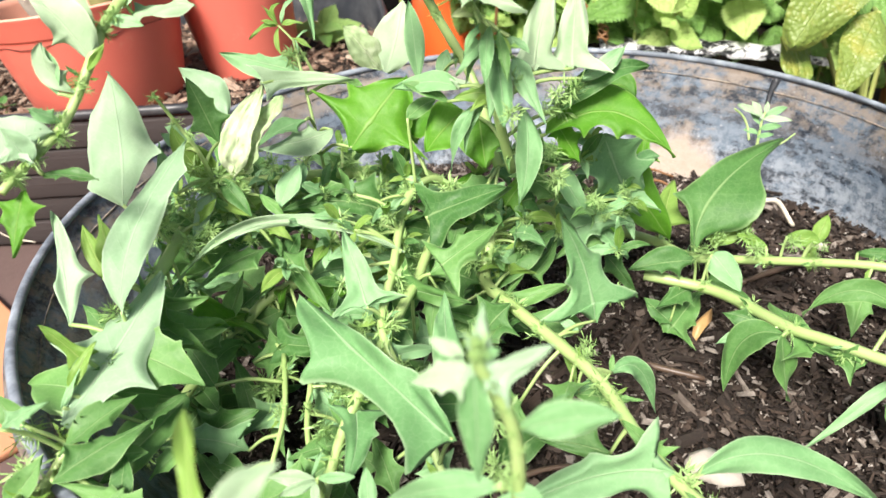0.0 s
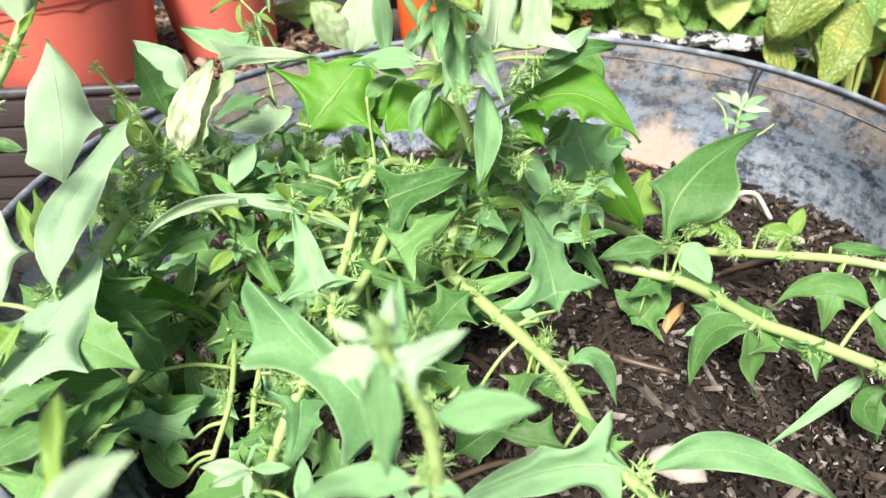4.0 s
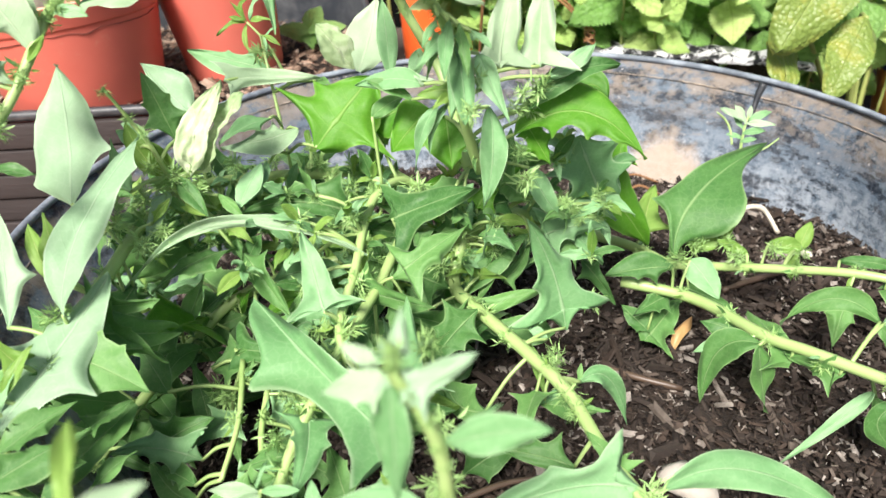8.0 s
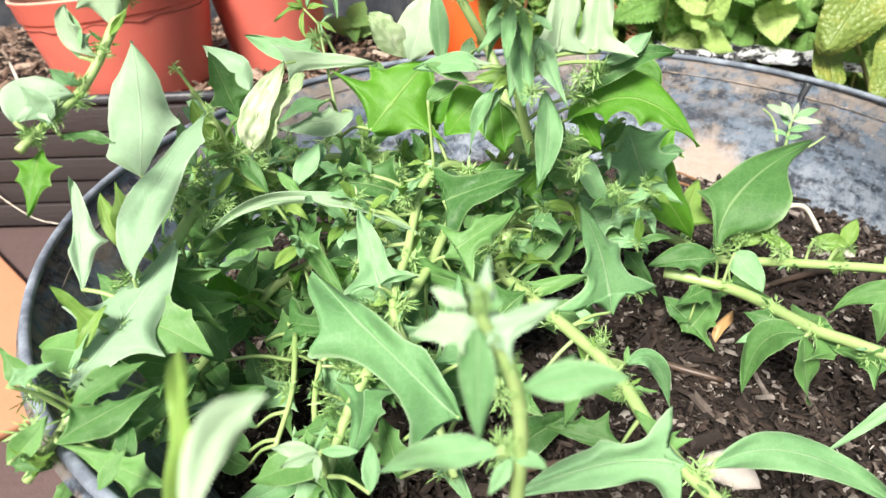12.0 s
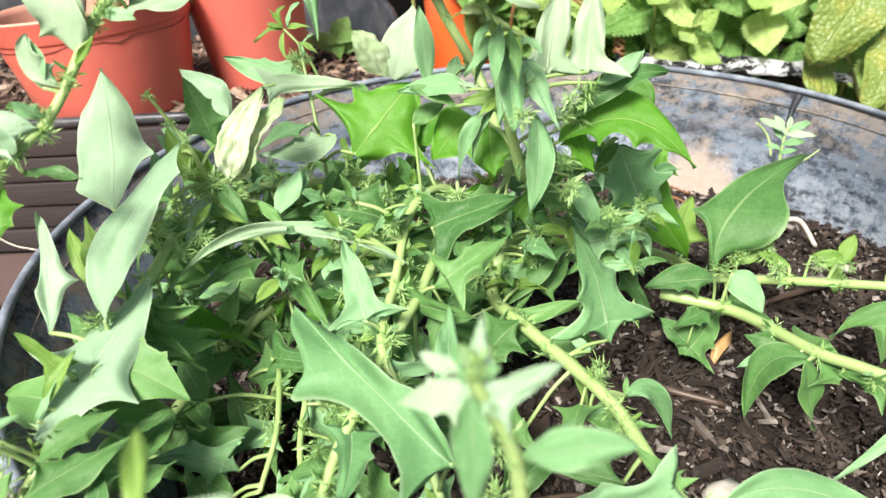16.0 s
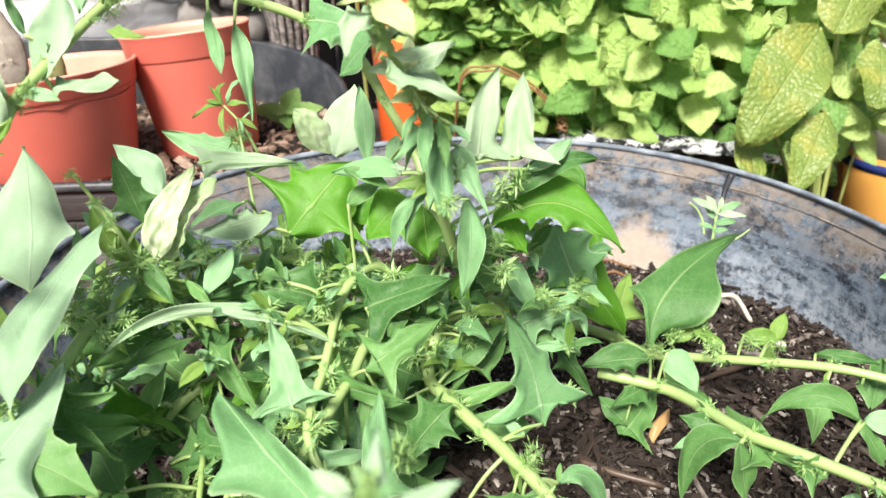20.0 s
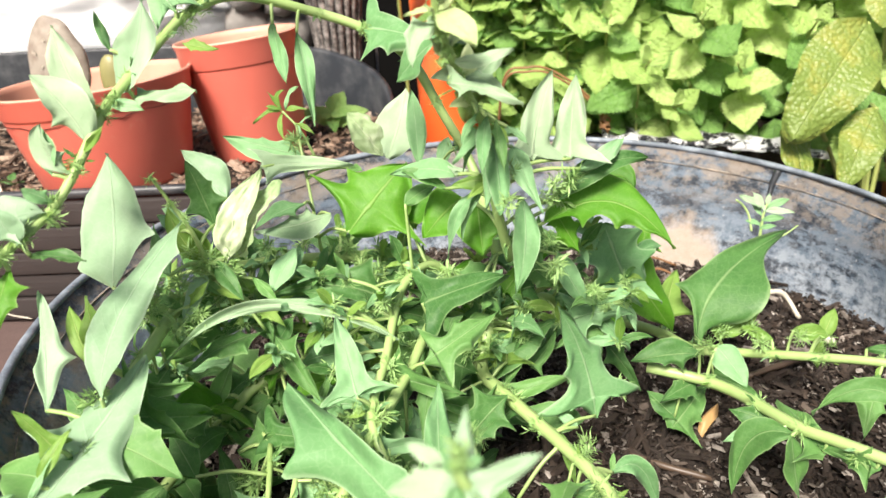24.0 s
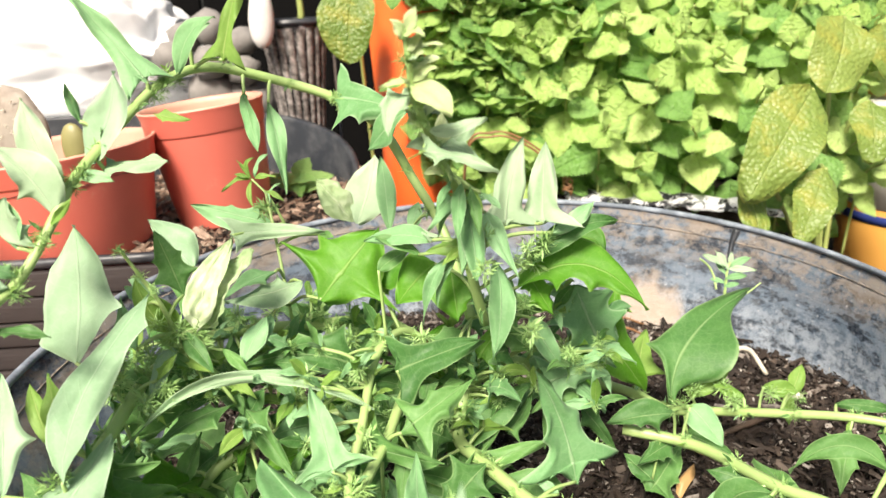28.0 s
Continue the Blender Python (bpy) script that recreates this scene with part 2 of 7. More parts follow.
WHITE = _m.bump(_m.noise(40.0, 5.0), 0.25, 0.002).m
_m = Mat("navy_print")
_m.set(Base_Color=_m.mix(_m.noise(30.0), (0.02, 0.035, 0.16), (0.03, 0.05, 0.22)), Roughness=0.4)
NAVY = _m.m
_m = Mat("white_film")
_c = _m.mix(_m.grey(_m.noise(6.0, 6.0, 0.65), (0.40, 0.0), (0.70, 1.0)), (0.86, 0.87, 0.88), (0.68, 0.70, 0.72))
_m.set(Base_Color=_c, Roughness=0.38)
SACK = _m.bump(_m.noise(7.0, 4.0, 0.5), 0.35, 0.012).m
_m = Mat("blotched_film")
_m.set(Base_Color=_m.mix(_m.grey(_m.noise(46.0, 6.0, 0.75), (0.49, 0.0), (0.53, 1.0)), (0.80, 0.82, 0.84), (0.028, 0.03, 0.034)), Roughness=0.32)
STRIP = _m.bump(_m.noise(40.0, 4.0), 0.6, 0.006).m

_m = Mat("compost")
_c = _m.mix(_m.grey(_m.noise(420.0, 6.0, 0.75), (0.42, 0.0), (0.66, 1.0)), (0.006, 0.004, 0.003), (0.085, 0.056, 0.038))
_m.set(Base_Color=_m.mix(_m.grey(_m.noise(30.0, 6.0, 0.7), (0.4, 0.0), (0.65, 0.6)), _c, (0.018, 0.011, 0.008)), Roughness=0.95)
SOIL = _m.bump(_m.noise(90.0, 8.0, 0.8), 1.0, 0.008).m


def chip_material(name, stops, damp=0.0, grain=0.6):
    """Chips: each piece takes its own shade, with a fibrous grain."""
    m = Mat(name)
    isle = m.n("NewGeometry").outputs["Random Per Island"]
    c = m.mix(m.grey(m.noise(220.0, 4.0, 0.7), (0.35, 0.0), (0.7, grain)), m.ramp(isle, *stops), (0.055, 0.038, 0.028))
    # damp patches
    c = m.mix(m.grey(m.noise(26.0, 4.0, 0.6), (0.46, 0.0), (0.64, damp)), c, (0.016, 0.010, 0.007))
    m.set(Base_Color=c, Roughness=0.85)
    return m.bump(m.noise(400.0, 3.0), 0.6, 0.001).m


BARK = chip_material("bark", ((0.0, (0.006, 0.004, 0.003)), (0.32, (0.012, 0.008, 0.006)), (0.52, (0.038, 0.023, 0.015)), (0.68, (0.027, 0.021, 0.018)), (0.82, (0.062, 0.043, 0.032)), (0.91, (0.185, 0.155, 0.130)), (0.965, (0.42, 0.38, 0.34))), 0.6)
GRIT = chip_material("grit", ((0.0, (0.20, 0.17, 0.14)), (0.5, (0.36, 0.32, 0.28)), (0.95, (0.66, 0.63, 0.58))), 0.0, 0.3)
MULCH = chip_material("pale_bark", ((0.0, (0.10, 0.062, 0.042)), (0.4, (0.20, 0.125, 0.085)), (0.75, (0.34, 0.235, 0.17)), (1.0, (0.52, 0.42, 0.33))))
STONE = chip_material("pale_stone", ((0.0, (0.66, 0.58, 0.48)), (1.0, (0.74, 0.68, 0.60))), 0.0, 0.12)

_m = Mat("weathered_board")
_w = _m.n("Mapping", Scale=(2.0, 30.0, 30.0))
_m.t.links.new(_m.coords(), _w.inputs["Vector"])
_c = _m.mix(_m.noise(6.0, 6.0, 0.7, _w.outputs[0]), (0.010, 0.008, 0.009), (0.036, 0.029, 0.028))
_m.set(Base_Color=_m.mix(_m.math("MULTIPLY", _m.n("ObjectInfo").outputs["Random"], 0.4), _c, (0.055, 0.040, 0.038)), Roughness=0.75)
BOARD = _m.bump(_m.noise(8.0, 6.0, 0.7, _w.outputs[0]), 0.5, 0.003).m
_m = Mat("brown_paving")
_m.set(Base_Color=_m.mix(_m.noise(7.0, 7.0, 0.65), (0.085, 0.056, 0.052), (0.15, 0.098, 0.088)), Roughness=0.8)
PAVING = _m.bump(_m.noise(60.0, 6.0, 0.7), 0.5, 0.003).m
_m = Mat("clay_tile")
_m.set(Base_Color=_m.mix(_m.noise(9.0, 7.0, 0.65), (0.52, 0.225, 0.115), (0.60, 0.30, 0.17)), Roughness=0.7)
CLAY = _m.bump(_m.noise(80.0, 5.0), 0.4, 0.002).m
_m = Mat("garden_ground")
_m.set(Base_Color=_m.mix(_m.noise(9.0, 9.0, 0.7), (0.045, 0.034, 0.026), (0.17, 0.125, 0.095)), Roughness=0.92)
GROUND = _m.bump(_m.noise(30.0, 8.0, 0.75), 0.8, 0.02).m
# backdrop boards: the deep shade behind the containers is put into this near-black colour
_m = Mat("shade_gap_black")
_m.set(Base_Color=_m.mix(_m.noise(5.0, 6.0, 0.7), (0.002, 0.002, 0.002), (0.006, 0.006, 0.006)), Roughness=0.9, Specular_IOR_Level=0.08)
GAP_BLACK = _m.bump(_m.noise(40.0, 5.0), 0.4, 0.003).m
_m = Mat("cactus_skin")
_c = _m.mix(_m.grey(_m.noise(26.0, 5.0, 0.6), (0.48, 0.0), (0.66, 0.85)), (0.34, 0.30, 0.25), (0.15, 0.105, 0.085))
_m.set(Base_Color=_c, Roughness=0.65)
CACTUS = _m.bump(_m.noise(120.0, 4.0), 0.5, 0.002).m


GREEN_PAD = stem_material("pad_green", (0.17, 0.17, 0.06), (0.33, 0.30, 0.13))
_m = Mat("grey_slat")
_m.set(Base_Color=_m.mix(_m.grey(_m.noise(70.0, 6.0, 0.75), (0.42, 0.0), (0.60, 1.0)), (0.06, 0.052, 0.048), (0.34, 0.31, 0.29)), Roughness=0.7)
SLAT = _m.bump(_m.noise(120.0, 4.0), 0.5, 0.002).m
_m = Mat("rubble")
_m.set(Base_Color=_m.mix(_m.noise(30.0, 6.0, 0.7), (0.10, 0.095, 0.09), (0.34, 0.32, 0.30)), Roughness=0.85)
RUBBLE = _m.bump(_m.noise(60.0, 6.0, 0.7), 0.6, 0.004).m
_m = Mat("dried_mud")
_m.set(Base_Color=_m.mix(_m.grey(_m.noise(60.0, 5.0, 0.7), (0.42, 0.0), (0.58, 1.0)), (0.12, 0.11, 0.10), (0.42, 0.35, 0.28)), Roughness=0.8)
MUD = _m.m


# ---- builders ----
def finish(name, bm, material, parent=None, label="", smooth=True):
    me = bpy.data.meshes.new(name)
    bm.to_mesh(me)
    bm.free()
    return place(name, me, material, parent, label, smooth)


def place(name, me, material, parent=None, label="", smooth=True):
    if material and not me.materials:
        me.materials.append(material)
    if smooth:
        me.polygons.foreach_set("use_smooth", [True] * len(me.polygons))
    ob = new(name, me)
    ob.parent = parent
    if label:
        ob["label"] = label
    return ob


def part(name, bm, material, parent, label="", smooth=True):
    return finish(name, bm, material, parent, label, smooth)


def thing(name, at, label, category, group="", kind=""):
    e = new(name)
    e.empty_display_size = 0.05
    e.location = at
    return tagged(e, label, category, group, kind)


def lathe(profile, n=72, wob=0.0, bm=None, at=(0, 0, 0), arc=None):
    """Turns a closed or open line of (radius, height) about the upright axis."""
    bm = bm or bmesh.new()
    a0, a1 = arc or (0, 2 * math.pi)
    rings = []
    for i in range(n + (1 if arc else 0)):
        a = a0 + (a1 - a0) * i / n
        k = 1 + wob * noise.noise(Vector((math.cos(a) * 1.3, math.sin(a) * 1.3, 4.2)))
        rings.append([bm.verts.new((at[0] + r * k * math.cos(a), at[1] + r * k * math.sin(a), at[2] + z)) for r, z in profile])
    for i in range(n):
        p, q = rings[i], rings[(i + 1) % len(rings)]
        for j in range(len(profile) - 1):
            bm.faces.new((p[j], q[j], q[j + 1], p[j + 1]))
    return bm


def box(bm, lo, hi, bevel=0.0):
    b = bmesh.new()
    bmesh.ops.create_cube(b, size=1.0)
    for v in b.verts:
        v.co = Vector([lo[i] + (v.co[i] + 0.5) * (hi[i] - lo[i]) for i in range(3)])
    if bevel:
        bmesh.ops.bevel(b, geom=b.edges[:], offset=bevel, segments=2, affect="EDGES", profile=0.6)
    me = bpy.data.meshes.new("tmp")
    b.to_mesh(me)
    b.free()
    bm.from_mesh(me)
    bpy.data.meshes.remove(me)
    return bm


def glide(points, steps):
    """A smooth line through the points."""
    pts = [Vector(p) for p in points]
    pts = [2 * pts[0] - pts[1]] + pts + [2 * pts[-1] - pts[-2]]
    line = []
    for i in range(1, len(pts) - 2):
        a, b, c, d = pts[i - 1:i + 3]
        for s in range(steps):
            u = s / steps
            line.append(0.5 * (2 * b + (c - a) * u + (2 * a - 5 * b + 4 * c - d) * u * u + (3 * b - a - 3 * c + d) * u ** 3))
    line.append(pts[-2])
    return line


def tube(points, r0, r1, steps=5, sides=8, bm=None, rough=0.06):
    bm = bm or bmesh.new()
    line = glide(points, steps)
    rings, up = [], Vector((0.13, 0.2, 0.97))
    for i, p in enumerate(line):
        d = (line[min(i + 1, len(line) - 1)] - line[max(i - 1, 0)]).normalized()
        x = d.cross(up).normalized()
        y = x.cross(d)
        r = (r0 + (r1 - r0) * i / (len(line) - 1)) * (1 + rough * noise.noise(p * 90))
        rings.append([bm.verts.new(p + r * (1 + 0.07 * (k % 2)) * (x * math.cos(2 * math.pi * k / sides) + y * math.sin(2 * math.pi * k / sides))) for k in range(sides)])
    for p, q in zip(rings, rings[1:]):
        for k in range(sides):
            bm.faces.new((p[k], p[(k + 1) % sides], q[(k + 1) % sides], q[k]))
    bm.faces.new(rings[0][::-1])
    bm.faces.new(rings[-1])
    return bm


def lerp(table, u):
    for (a, x), (b, y) in zip(table, table[1:]):
        if u <= b:
            return x + (y - x) * (u - a) / (b - a)
    return table[-1][1]


BROAD = ((0, 0.16), (0.05, 0.40), (0.12, 0.74), (0.22, 0.93), (0.36, 1.0), (0.52, 0.96), (0.68, 0.84), (0.82, 0.66), (0.91, 0.46), (0.97, 0.26), (1, 0.0))
LANCE = ((0, 0.06), (0.08, 0.36), (0.2, 0.74), (0.36, 1.0), (0.52, 0.96), (0.7, 0.70), (0.85, 0.38), (0.95, 0.13), (1, 0.0))
OVATE = ((0, 0.06), (0.05, 0.50), (0.14, 0.84), (0.26, 1.0), (0.40, 0.98), (0.56, 0.84), (0.72, 0.60), (0.86, 0.32), (0.95, 0.12), (1, 0.0))


# half outlines of arrow-shaped leaves, from the stalk round the lobe to the tip (length 1, full width 1)
ARROWS = (
    ((0, 0.02), (0.04, 0.06), (0.075, 0.14), (0.085, 0.29), (0.035, 0.50), (0.125, 0.36), (0.185, 0.25), (0.27, 0.195), (0.38, 0.18), (0.52, 0.165), (0.68, 0.125), (0.83, 0.072), (0.94, 0.030), (1, 0)),
    ((0, 0.02), (0.05, 0.07), (0.10, 0.16), (0.125, 0.30), (0.11, 0.50), (0.185, 0.35), (0.245, 0.25), (0.31, 0.20), (0.385, 0.20), (0.44, 0.255), (0.475, 0.185), (0.57, 0.155), (0.70, 0.118), (0.84, 0.068), (0.94, 0.030), (1, 0)),
    ((0, 0.02), (0.06, 0.06), (0.13, 0.15), (0.18, 0.28), (0.205, 0.50), (0.245, 0.355), (0.30, 0.26), (0.38, 0.20), (0.48, 0.18), (0.60, 0.155), (0.74, 0.108), (0.86, 0.060), (0.95, 0.025), (1, 0)),
    ((0, 0.03), (0.02, 0.12), (0.015, 0.27), (-0.04, 0.50), (0.04, 0.36), (0.09, 0.265), (0.15, 0.205), (0.25, 0.185), (0.38, 0.175), (0.52, 0.158), (0.68, 0.120), (0.83, 0.07), (0.94, 0.03), (1, 0)),
)
# the same for slender leaves with small teeth
SPEARS = (
    ((0, 0.03), (0.08, 0.12), (0.16, 0.26), (0.20, 0.38), (0.20, 0.50), (0.27, 0.42), (0.36, 0.40), (0.48, 0.385), (0.62, 0.32), (0.76, 0.22), (0.89, 0.10), (0.96, 0.04), (1, 0)),
    ((0, 0.03), (0.10, 0.14), (0.20, 0.28), (0.28, 0.38), (0.33, 0.50), (0.38, 0.42), (0.46, 0.385), (0.54, 0.37), (0.60, 0.41), (0.635, 0.32), (0.76, 0.22), (0.89, 0.10), (0.96, 0.04), (1, 0)),
    ((0, 0.03), (0.08, 0.17), (0.18, 0.36), (0.30, 0.47), (0.44, 0.50), (0.58, 0.44), (0.72, 0.31), (0.86, 0.15), (0.95, 0.05), (1, 0)),
)


def half_rows(shape, nu):
    """The rows of half a leaf: (place on the midrib, outline x, outline y)."""
    if shape in ARROWS + SPEARS:
        pts = []
        for (a, b), (c, d) in zip(shape, shape[1:]):
            pts += [(a, b), ((a + c) / 2, (b + d) / 2)]
        pts.append(shape[-1])
    else:
        pts = [(k / nu, 0.5 * lerp(shape, k / nu)) for k in range(nu + 1)]
    n = len(pts) - 1
    return [(0.86 * max(0.0, x) + 0.14 * k / n, x, y) for k, (x, y) in enumerate(pts)]


def blade(length, width, shape, rng, nu=18, nv=8, fold=0.25, bend=0.05, teeth=0.0, ripple=0.02, quilt=0.0, curl=0.0, bulge=0.0):
    """A leaf along +x with its face to +z. Returns vertices, faces and the blade's own axes."""
    ph, ph2 = rng.uniform(0, 6.3), rng.uniform(0, 6.3)
    side = rng.uniform(-0.06, 0.06)
    lop = [rng.uniform(0.86, 1.12) for _ in range(2)]
    horn = [rng.uniform(0.84, 1.14) for _ in range(2)]
    twist, arch = rng.uniform(-0.4, 0.4), rng.uniform(-0.08, 0.05)
    lobed = shape in ARROWS + SPEARS
    rows = half_rows(shape, nu)
    verts, axes = [], []
    for i, (m, ox, oy) in enumerate(rows):
        for j in range(nv + 1):
            v = 2 * j / nv - 1
            w = abs(v)
            x = m + (ox - m) * w
            y = oy * width * v * lop[v > 0]
            if lobed:
                h = max(0.0, 1 - abs(ox - 0.12) / 0.16) * max(0.0, min(1.0, oy * 5 - 1.3))
                y *= 1 + (horn[v > 0] - 1) * h * w
                y *= 1 + 0.07 * w * noise.noise(Vector((ox * 9, ph, v)))
            if w == 1:
                y *= 1 + teeth * (1 if i % 2 else -1)
            z = fold * abs(y) + bend * 4 * x * (1 - x)
            z += ripple * math.sin(9 * x + ph + (1.7 if v > 0 else 0)) * w * w
            if lobed:
                z += 0.10 * width * w * noise.noise(Vector((x * 3.2, ph2, 1.5 * v)))
            if bulge:
                z += bulge * (0.75 - noise.voronoi(Vector((x * 29, y * 29 + 0.35 * x, ph)))[0][0]) * (1 - w ** 6)
            z -= curl * w * w * (0.5 + 0.5 * math.sin(5 * x + ph2))
            y += side * math.sin(math.pi * min(1, max(0, x)))
            if quilt:
                z += quilt * abs(math.sin((x - 0.14 * w) * 19)) * math.sin(min(1, w * 1.1) * math.pi)
            if lobed:
                z += arch * max(0.0, x) ** 2
                c, s = math.cos(twist * (x - 0.35)), math.sin(twist * (x - 0.35))
                y, z = y * c - z * s, y * s + z * c
            verts.append((x * length, y * length, z * length))
            axes.append((m, v))
    faces = [(a, a + nv + 1, a + nv + 2, a + 1) for i in range(len(rows) - 1) for j in range(nv) for a in (i * (nv + 1) + j,)]
    return verts, faces, axes


def blade_mesh(name, verts, faces, axes, material):
    me = bpy.data.meshes.new(name)
    me.from_pydata(verts, [], faces)
    loops = np.empty(len(me.loops), np.int32)
    me.loops.foreach_get("vertex_index", loops)
    me.uv_layers.new(name="blade").data.foreach_set("uv", np.array(axes, np.float32)[loops].ravel())
    me.materials.append(material)
    me.polygons.foreach_set("use_smooth", [True] * len(me.polygons))
    return me


def chips(n, rng, spot, size, flat=0.35, wide=0.42):
    """n small splinters as one set of vertices and faces; spot() gives a place, size() the length."""
    V, F = [], []
    for _ in range(n):
        p = spot()
        l = size()
        w, t = l * rng.uniform(0.14, wide), l * rng.uniform(0.06, 0.18)
        m = Euler((rng.gauss(0, flat), rng.gauss(0, flat), rng.uniform(0, 6.3))).to_matrix()
        b = len(V)
        for sx, sy, sz in ((-1, -1, 0), (-0.8, 1, 0), (1, 0.7, 0), (0.9, -0.8, 0), (-0.7, -0.6, 1), (-0.9, 0.5, 1), (0.7, 0.6, 1), (1, -0.5, 1)):
            V.append(tuple(p + m @ Vector((sx * l * rng.uniform(0.38, 0.55), sy * w * rng.uniform(0.4, 0.6), (sz - 0.5) * t))))
        F += [(b, b + 1, b + 2, b + 3), (b + 7, b + 6, b + 5, b + 4), (b, b + 4, b + 5, b + 1), (b + 1, b + 5, b + 6, b + 2), (b + 2, b + 6, b + 7, b + 3), (b + 3, b + 7, b + 4, b)]
    return V, F


def stuff(name, V, F, material, label, category):
    me = bpy.data.meshes.new(name)
    me.from_pydata(V, [], F)
    return tagged(place(name, me, material, smooth=False), label, category, kind="stuff")


# ---- ground, boards, walls ----
TUB_AT, TUB_R, RIM_Z, SOIL_R = Vector((0.0737, 0.494, 0)), 0.344, 0.108, 0.276
OVAL = Matrix.Rotation(radians(-10.7), 3, "Z") @ Matrix.Diagonal((0.969, 1.033, 1.0))  # the tub is pressed a little oval


def swell(a, h):
    """How far the tub bulges outward on its right side at turn a, from the soil (h 0) to the rim (h 1)."""
    deg = math.degrees(math.atan2(math.sin(a), math.cos(a)))
    ease = lambda u: (lambda v: v * v * (3 - 2 * v))(min(1.0, max(0.0, u)))
    h = min(1.0, max(0.0, h))
    return ease((deg + 95) / 45) * (0.050 * ease((60 - deg) / 38) * (1 - h) + 0.028 * ease((20 - deg) / 25) * h)


def swollen(bm):
    for v in bm.verts:
        r = math.hypot(v.co.x, v.co.y)
        if r > 0.2:
            k = 1 + swell(math.atan2(v.co.y, v.co.x), (v.co.z - H0) / RIM_Z) / r
            v.co.x, v.co.y = v.co.x * k, v.co.y * k
    return bm


GROUND_Z = -0.065

bm = bmesh.new()
bmesh.ops.create_grid(bm, x_segments=60, y_segments=60, size=1.0)
for v in bm.verts:
    s = lambda a: math.copysign(abs(a) ** 4 * 120 + abs(a) * 1.5, a)
    x, y = s(v.co.x), s(v.co.y)
    v.co = (x, y + 0.6, GROUND_Z + 0.01 * noise.noise(Vector((x * 2, y * 2, 0))))
tagged(finish("ground", bm, GROUND), "dark trodden garden earth around the containers", "ground", kind="structure")

slab = thing("paving_slab", (-0.60, 0.66, GROUND_Z), "dark purplish-brown paving slab beside the tub", "paving slab", kind="structure")
part("slab", box(bmesh.new(), (-0.62, -0.52, 0.0), (0.36, 0.085, 0.031), 0.004), PAVING, slab)
tile = thing("clay_tile", (-0.45, 0.625, GROUND_Z + 0.031), "smooth peach-coloured clay tile lying on the slab", "tile", kind="structure")
part("tile", box(bmesh.new(), (-0.55, -0.40, 0.0), (0.27, 0.0, 0.008), 0.003), CLAY, tile)
tile.rotation_euler.z = radians(-43)

# raised bed with ribbed front boards
bed = thing("raised_bed", (-0.70, 0.70, -0.032), "low raised bed of dark weathered ribbed boards", "raised bed")
rib = bmesh.new()
box(rib, (-0.65, 0.0, 0.0), (0.49, 0.022, 0.0245), 0.0016)
rib_me = bpy.data.meshes.new("board")
rib.to_mesh(rib_me)
rib.free()
for k in range(5):
    b = place("board", rib_me, BOARD, bed)
    b.location = (0.012 * math.sin(k * 2.1), 0.0015 * (k % 2), 0.002 + 0.0262 * k)
    b.rotation_euler = (0, 0, radians(0.25 * math.sin(k * 1.7)))
part("lip", tube([(-0.65, 0.008, 0.138), (-0.2, 0.006, 0.139), (0.2, 0.008, 0.138), (0.492, 0.007, 0.139)], 0.0052, 0.0052, 6), BLACK, bed, "bluish-black plastic edging lip")
part("end_board", box(bmesh.new(), (0.655, 0.155, 0.0), (0.672, 0.42, 0.124), 0.003), BOARD, bed)
lb = bmesh.new()
lv = []
for k, (x, y, z) in enumerate(glide([(-1.36, 1.14, 0.19), (-0.80, 1.15, 0.19), (-0.36, 1.14, 0.19), (-0.20, 1.11, 0.186), (-0.11, 1.06, 0.170), (-0.062, 0.99, 0.146), (-0.048, 0.90, 0.112), (-0.046, 0.87, 0.10)], 8)):
    lv.append([lb.verts.new((x + 0.70 + dx, y - 0.70 + dx * 0.6, h)) for dx, h in ((0, 0.0), (0, z + 0.028), (0.002, z + 0.032), (0.007, z + 0.032), (0.008, z + 0.028), (0.007, 0.0))])
for p, q in zip(lv, lv[1:]):
    for j in range(5):
        lb.faces.new((p[j], p[j + 1], q[j + 1], q[j]))
part("liner", lb, BLACK, bed, "curved black plastic back wall of the bed")

BED_Z = 0.094


UNOVAL = OVAL.inverted()


def outside_tub(x, y, r=0.358):
    return (UNOVAL @ Vector((x - TUB_AT.x, y - TUB_AT.y, 0))).length > r


bm = bmesh.new()
NX, NY = 70, 34
grid = [[bm.verts.new((-1.34 + 1.285 * i / NX, 0.722 + 0.412 * j / NY, BED_Z - 0.004 + 0.008 * noise.noise(Vector((i * 0.35, j * 0.35, 3))))) for j in range(NY + 1)] for i in range(NX + 1)]
for i in range(NX):
    for j in range(NY):
        c = (grid[i][j].co + grid[i + 1][j + 1].co) / 2
        if outside_tub(c.x, c.y, 0.350):
            bm.faces.new((grid[i][j], grid[i + 1][j], grid[i + 1][j + 1], grid[i][j + 1]))
tagged(finish("bed_soil", bm, SOIL), "dark compost filling the raised bed", "soil", kind="structure")

# added board backdrop that closes the place and fills the deep-shade gaps with black
fence = thing("fence", (0, 1.75, GROUND_Z), "added near-black board backdrop for the shaded gaps behind the containers", "fence", kind="structure")
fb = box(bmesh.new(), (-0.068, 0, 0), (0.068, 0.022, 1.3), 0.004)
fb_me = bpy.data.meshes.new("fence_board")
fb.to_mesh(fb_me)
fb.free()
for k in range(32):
    b = place("fence_board", fb_me, GAP_BLACK, fence)
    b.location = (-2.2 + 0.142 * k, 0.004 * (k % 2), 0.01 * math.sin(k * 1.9))

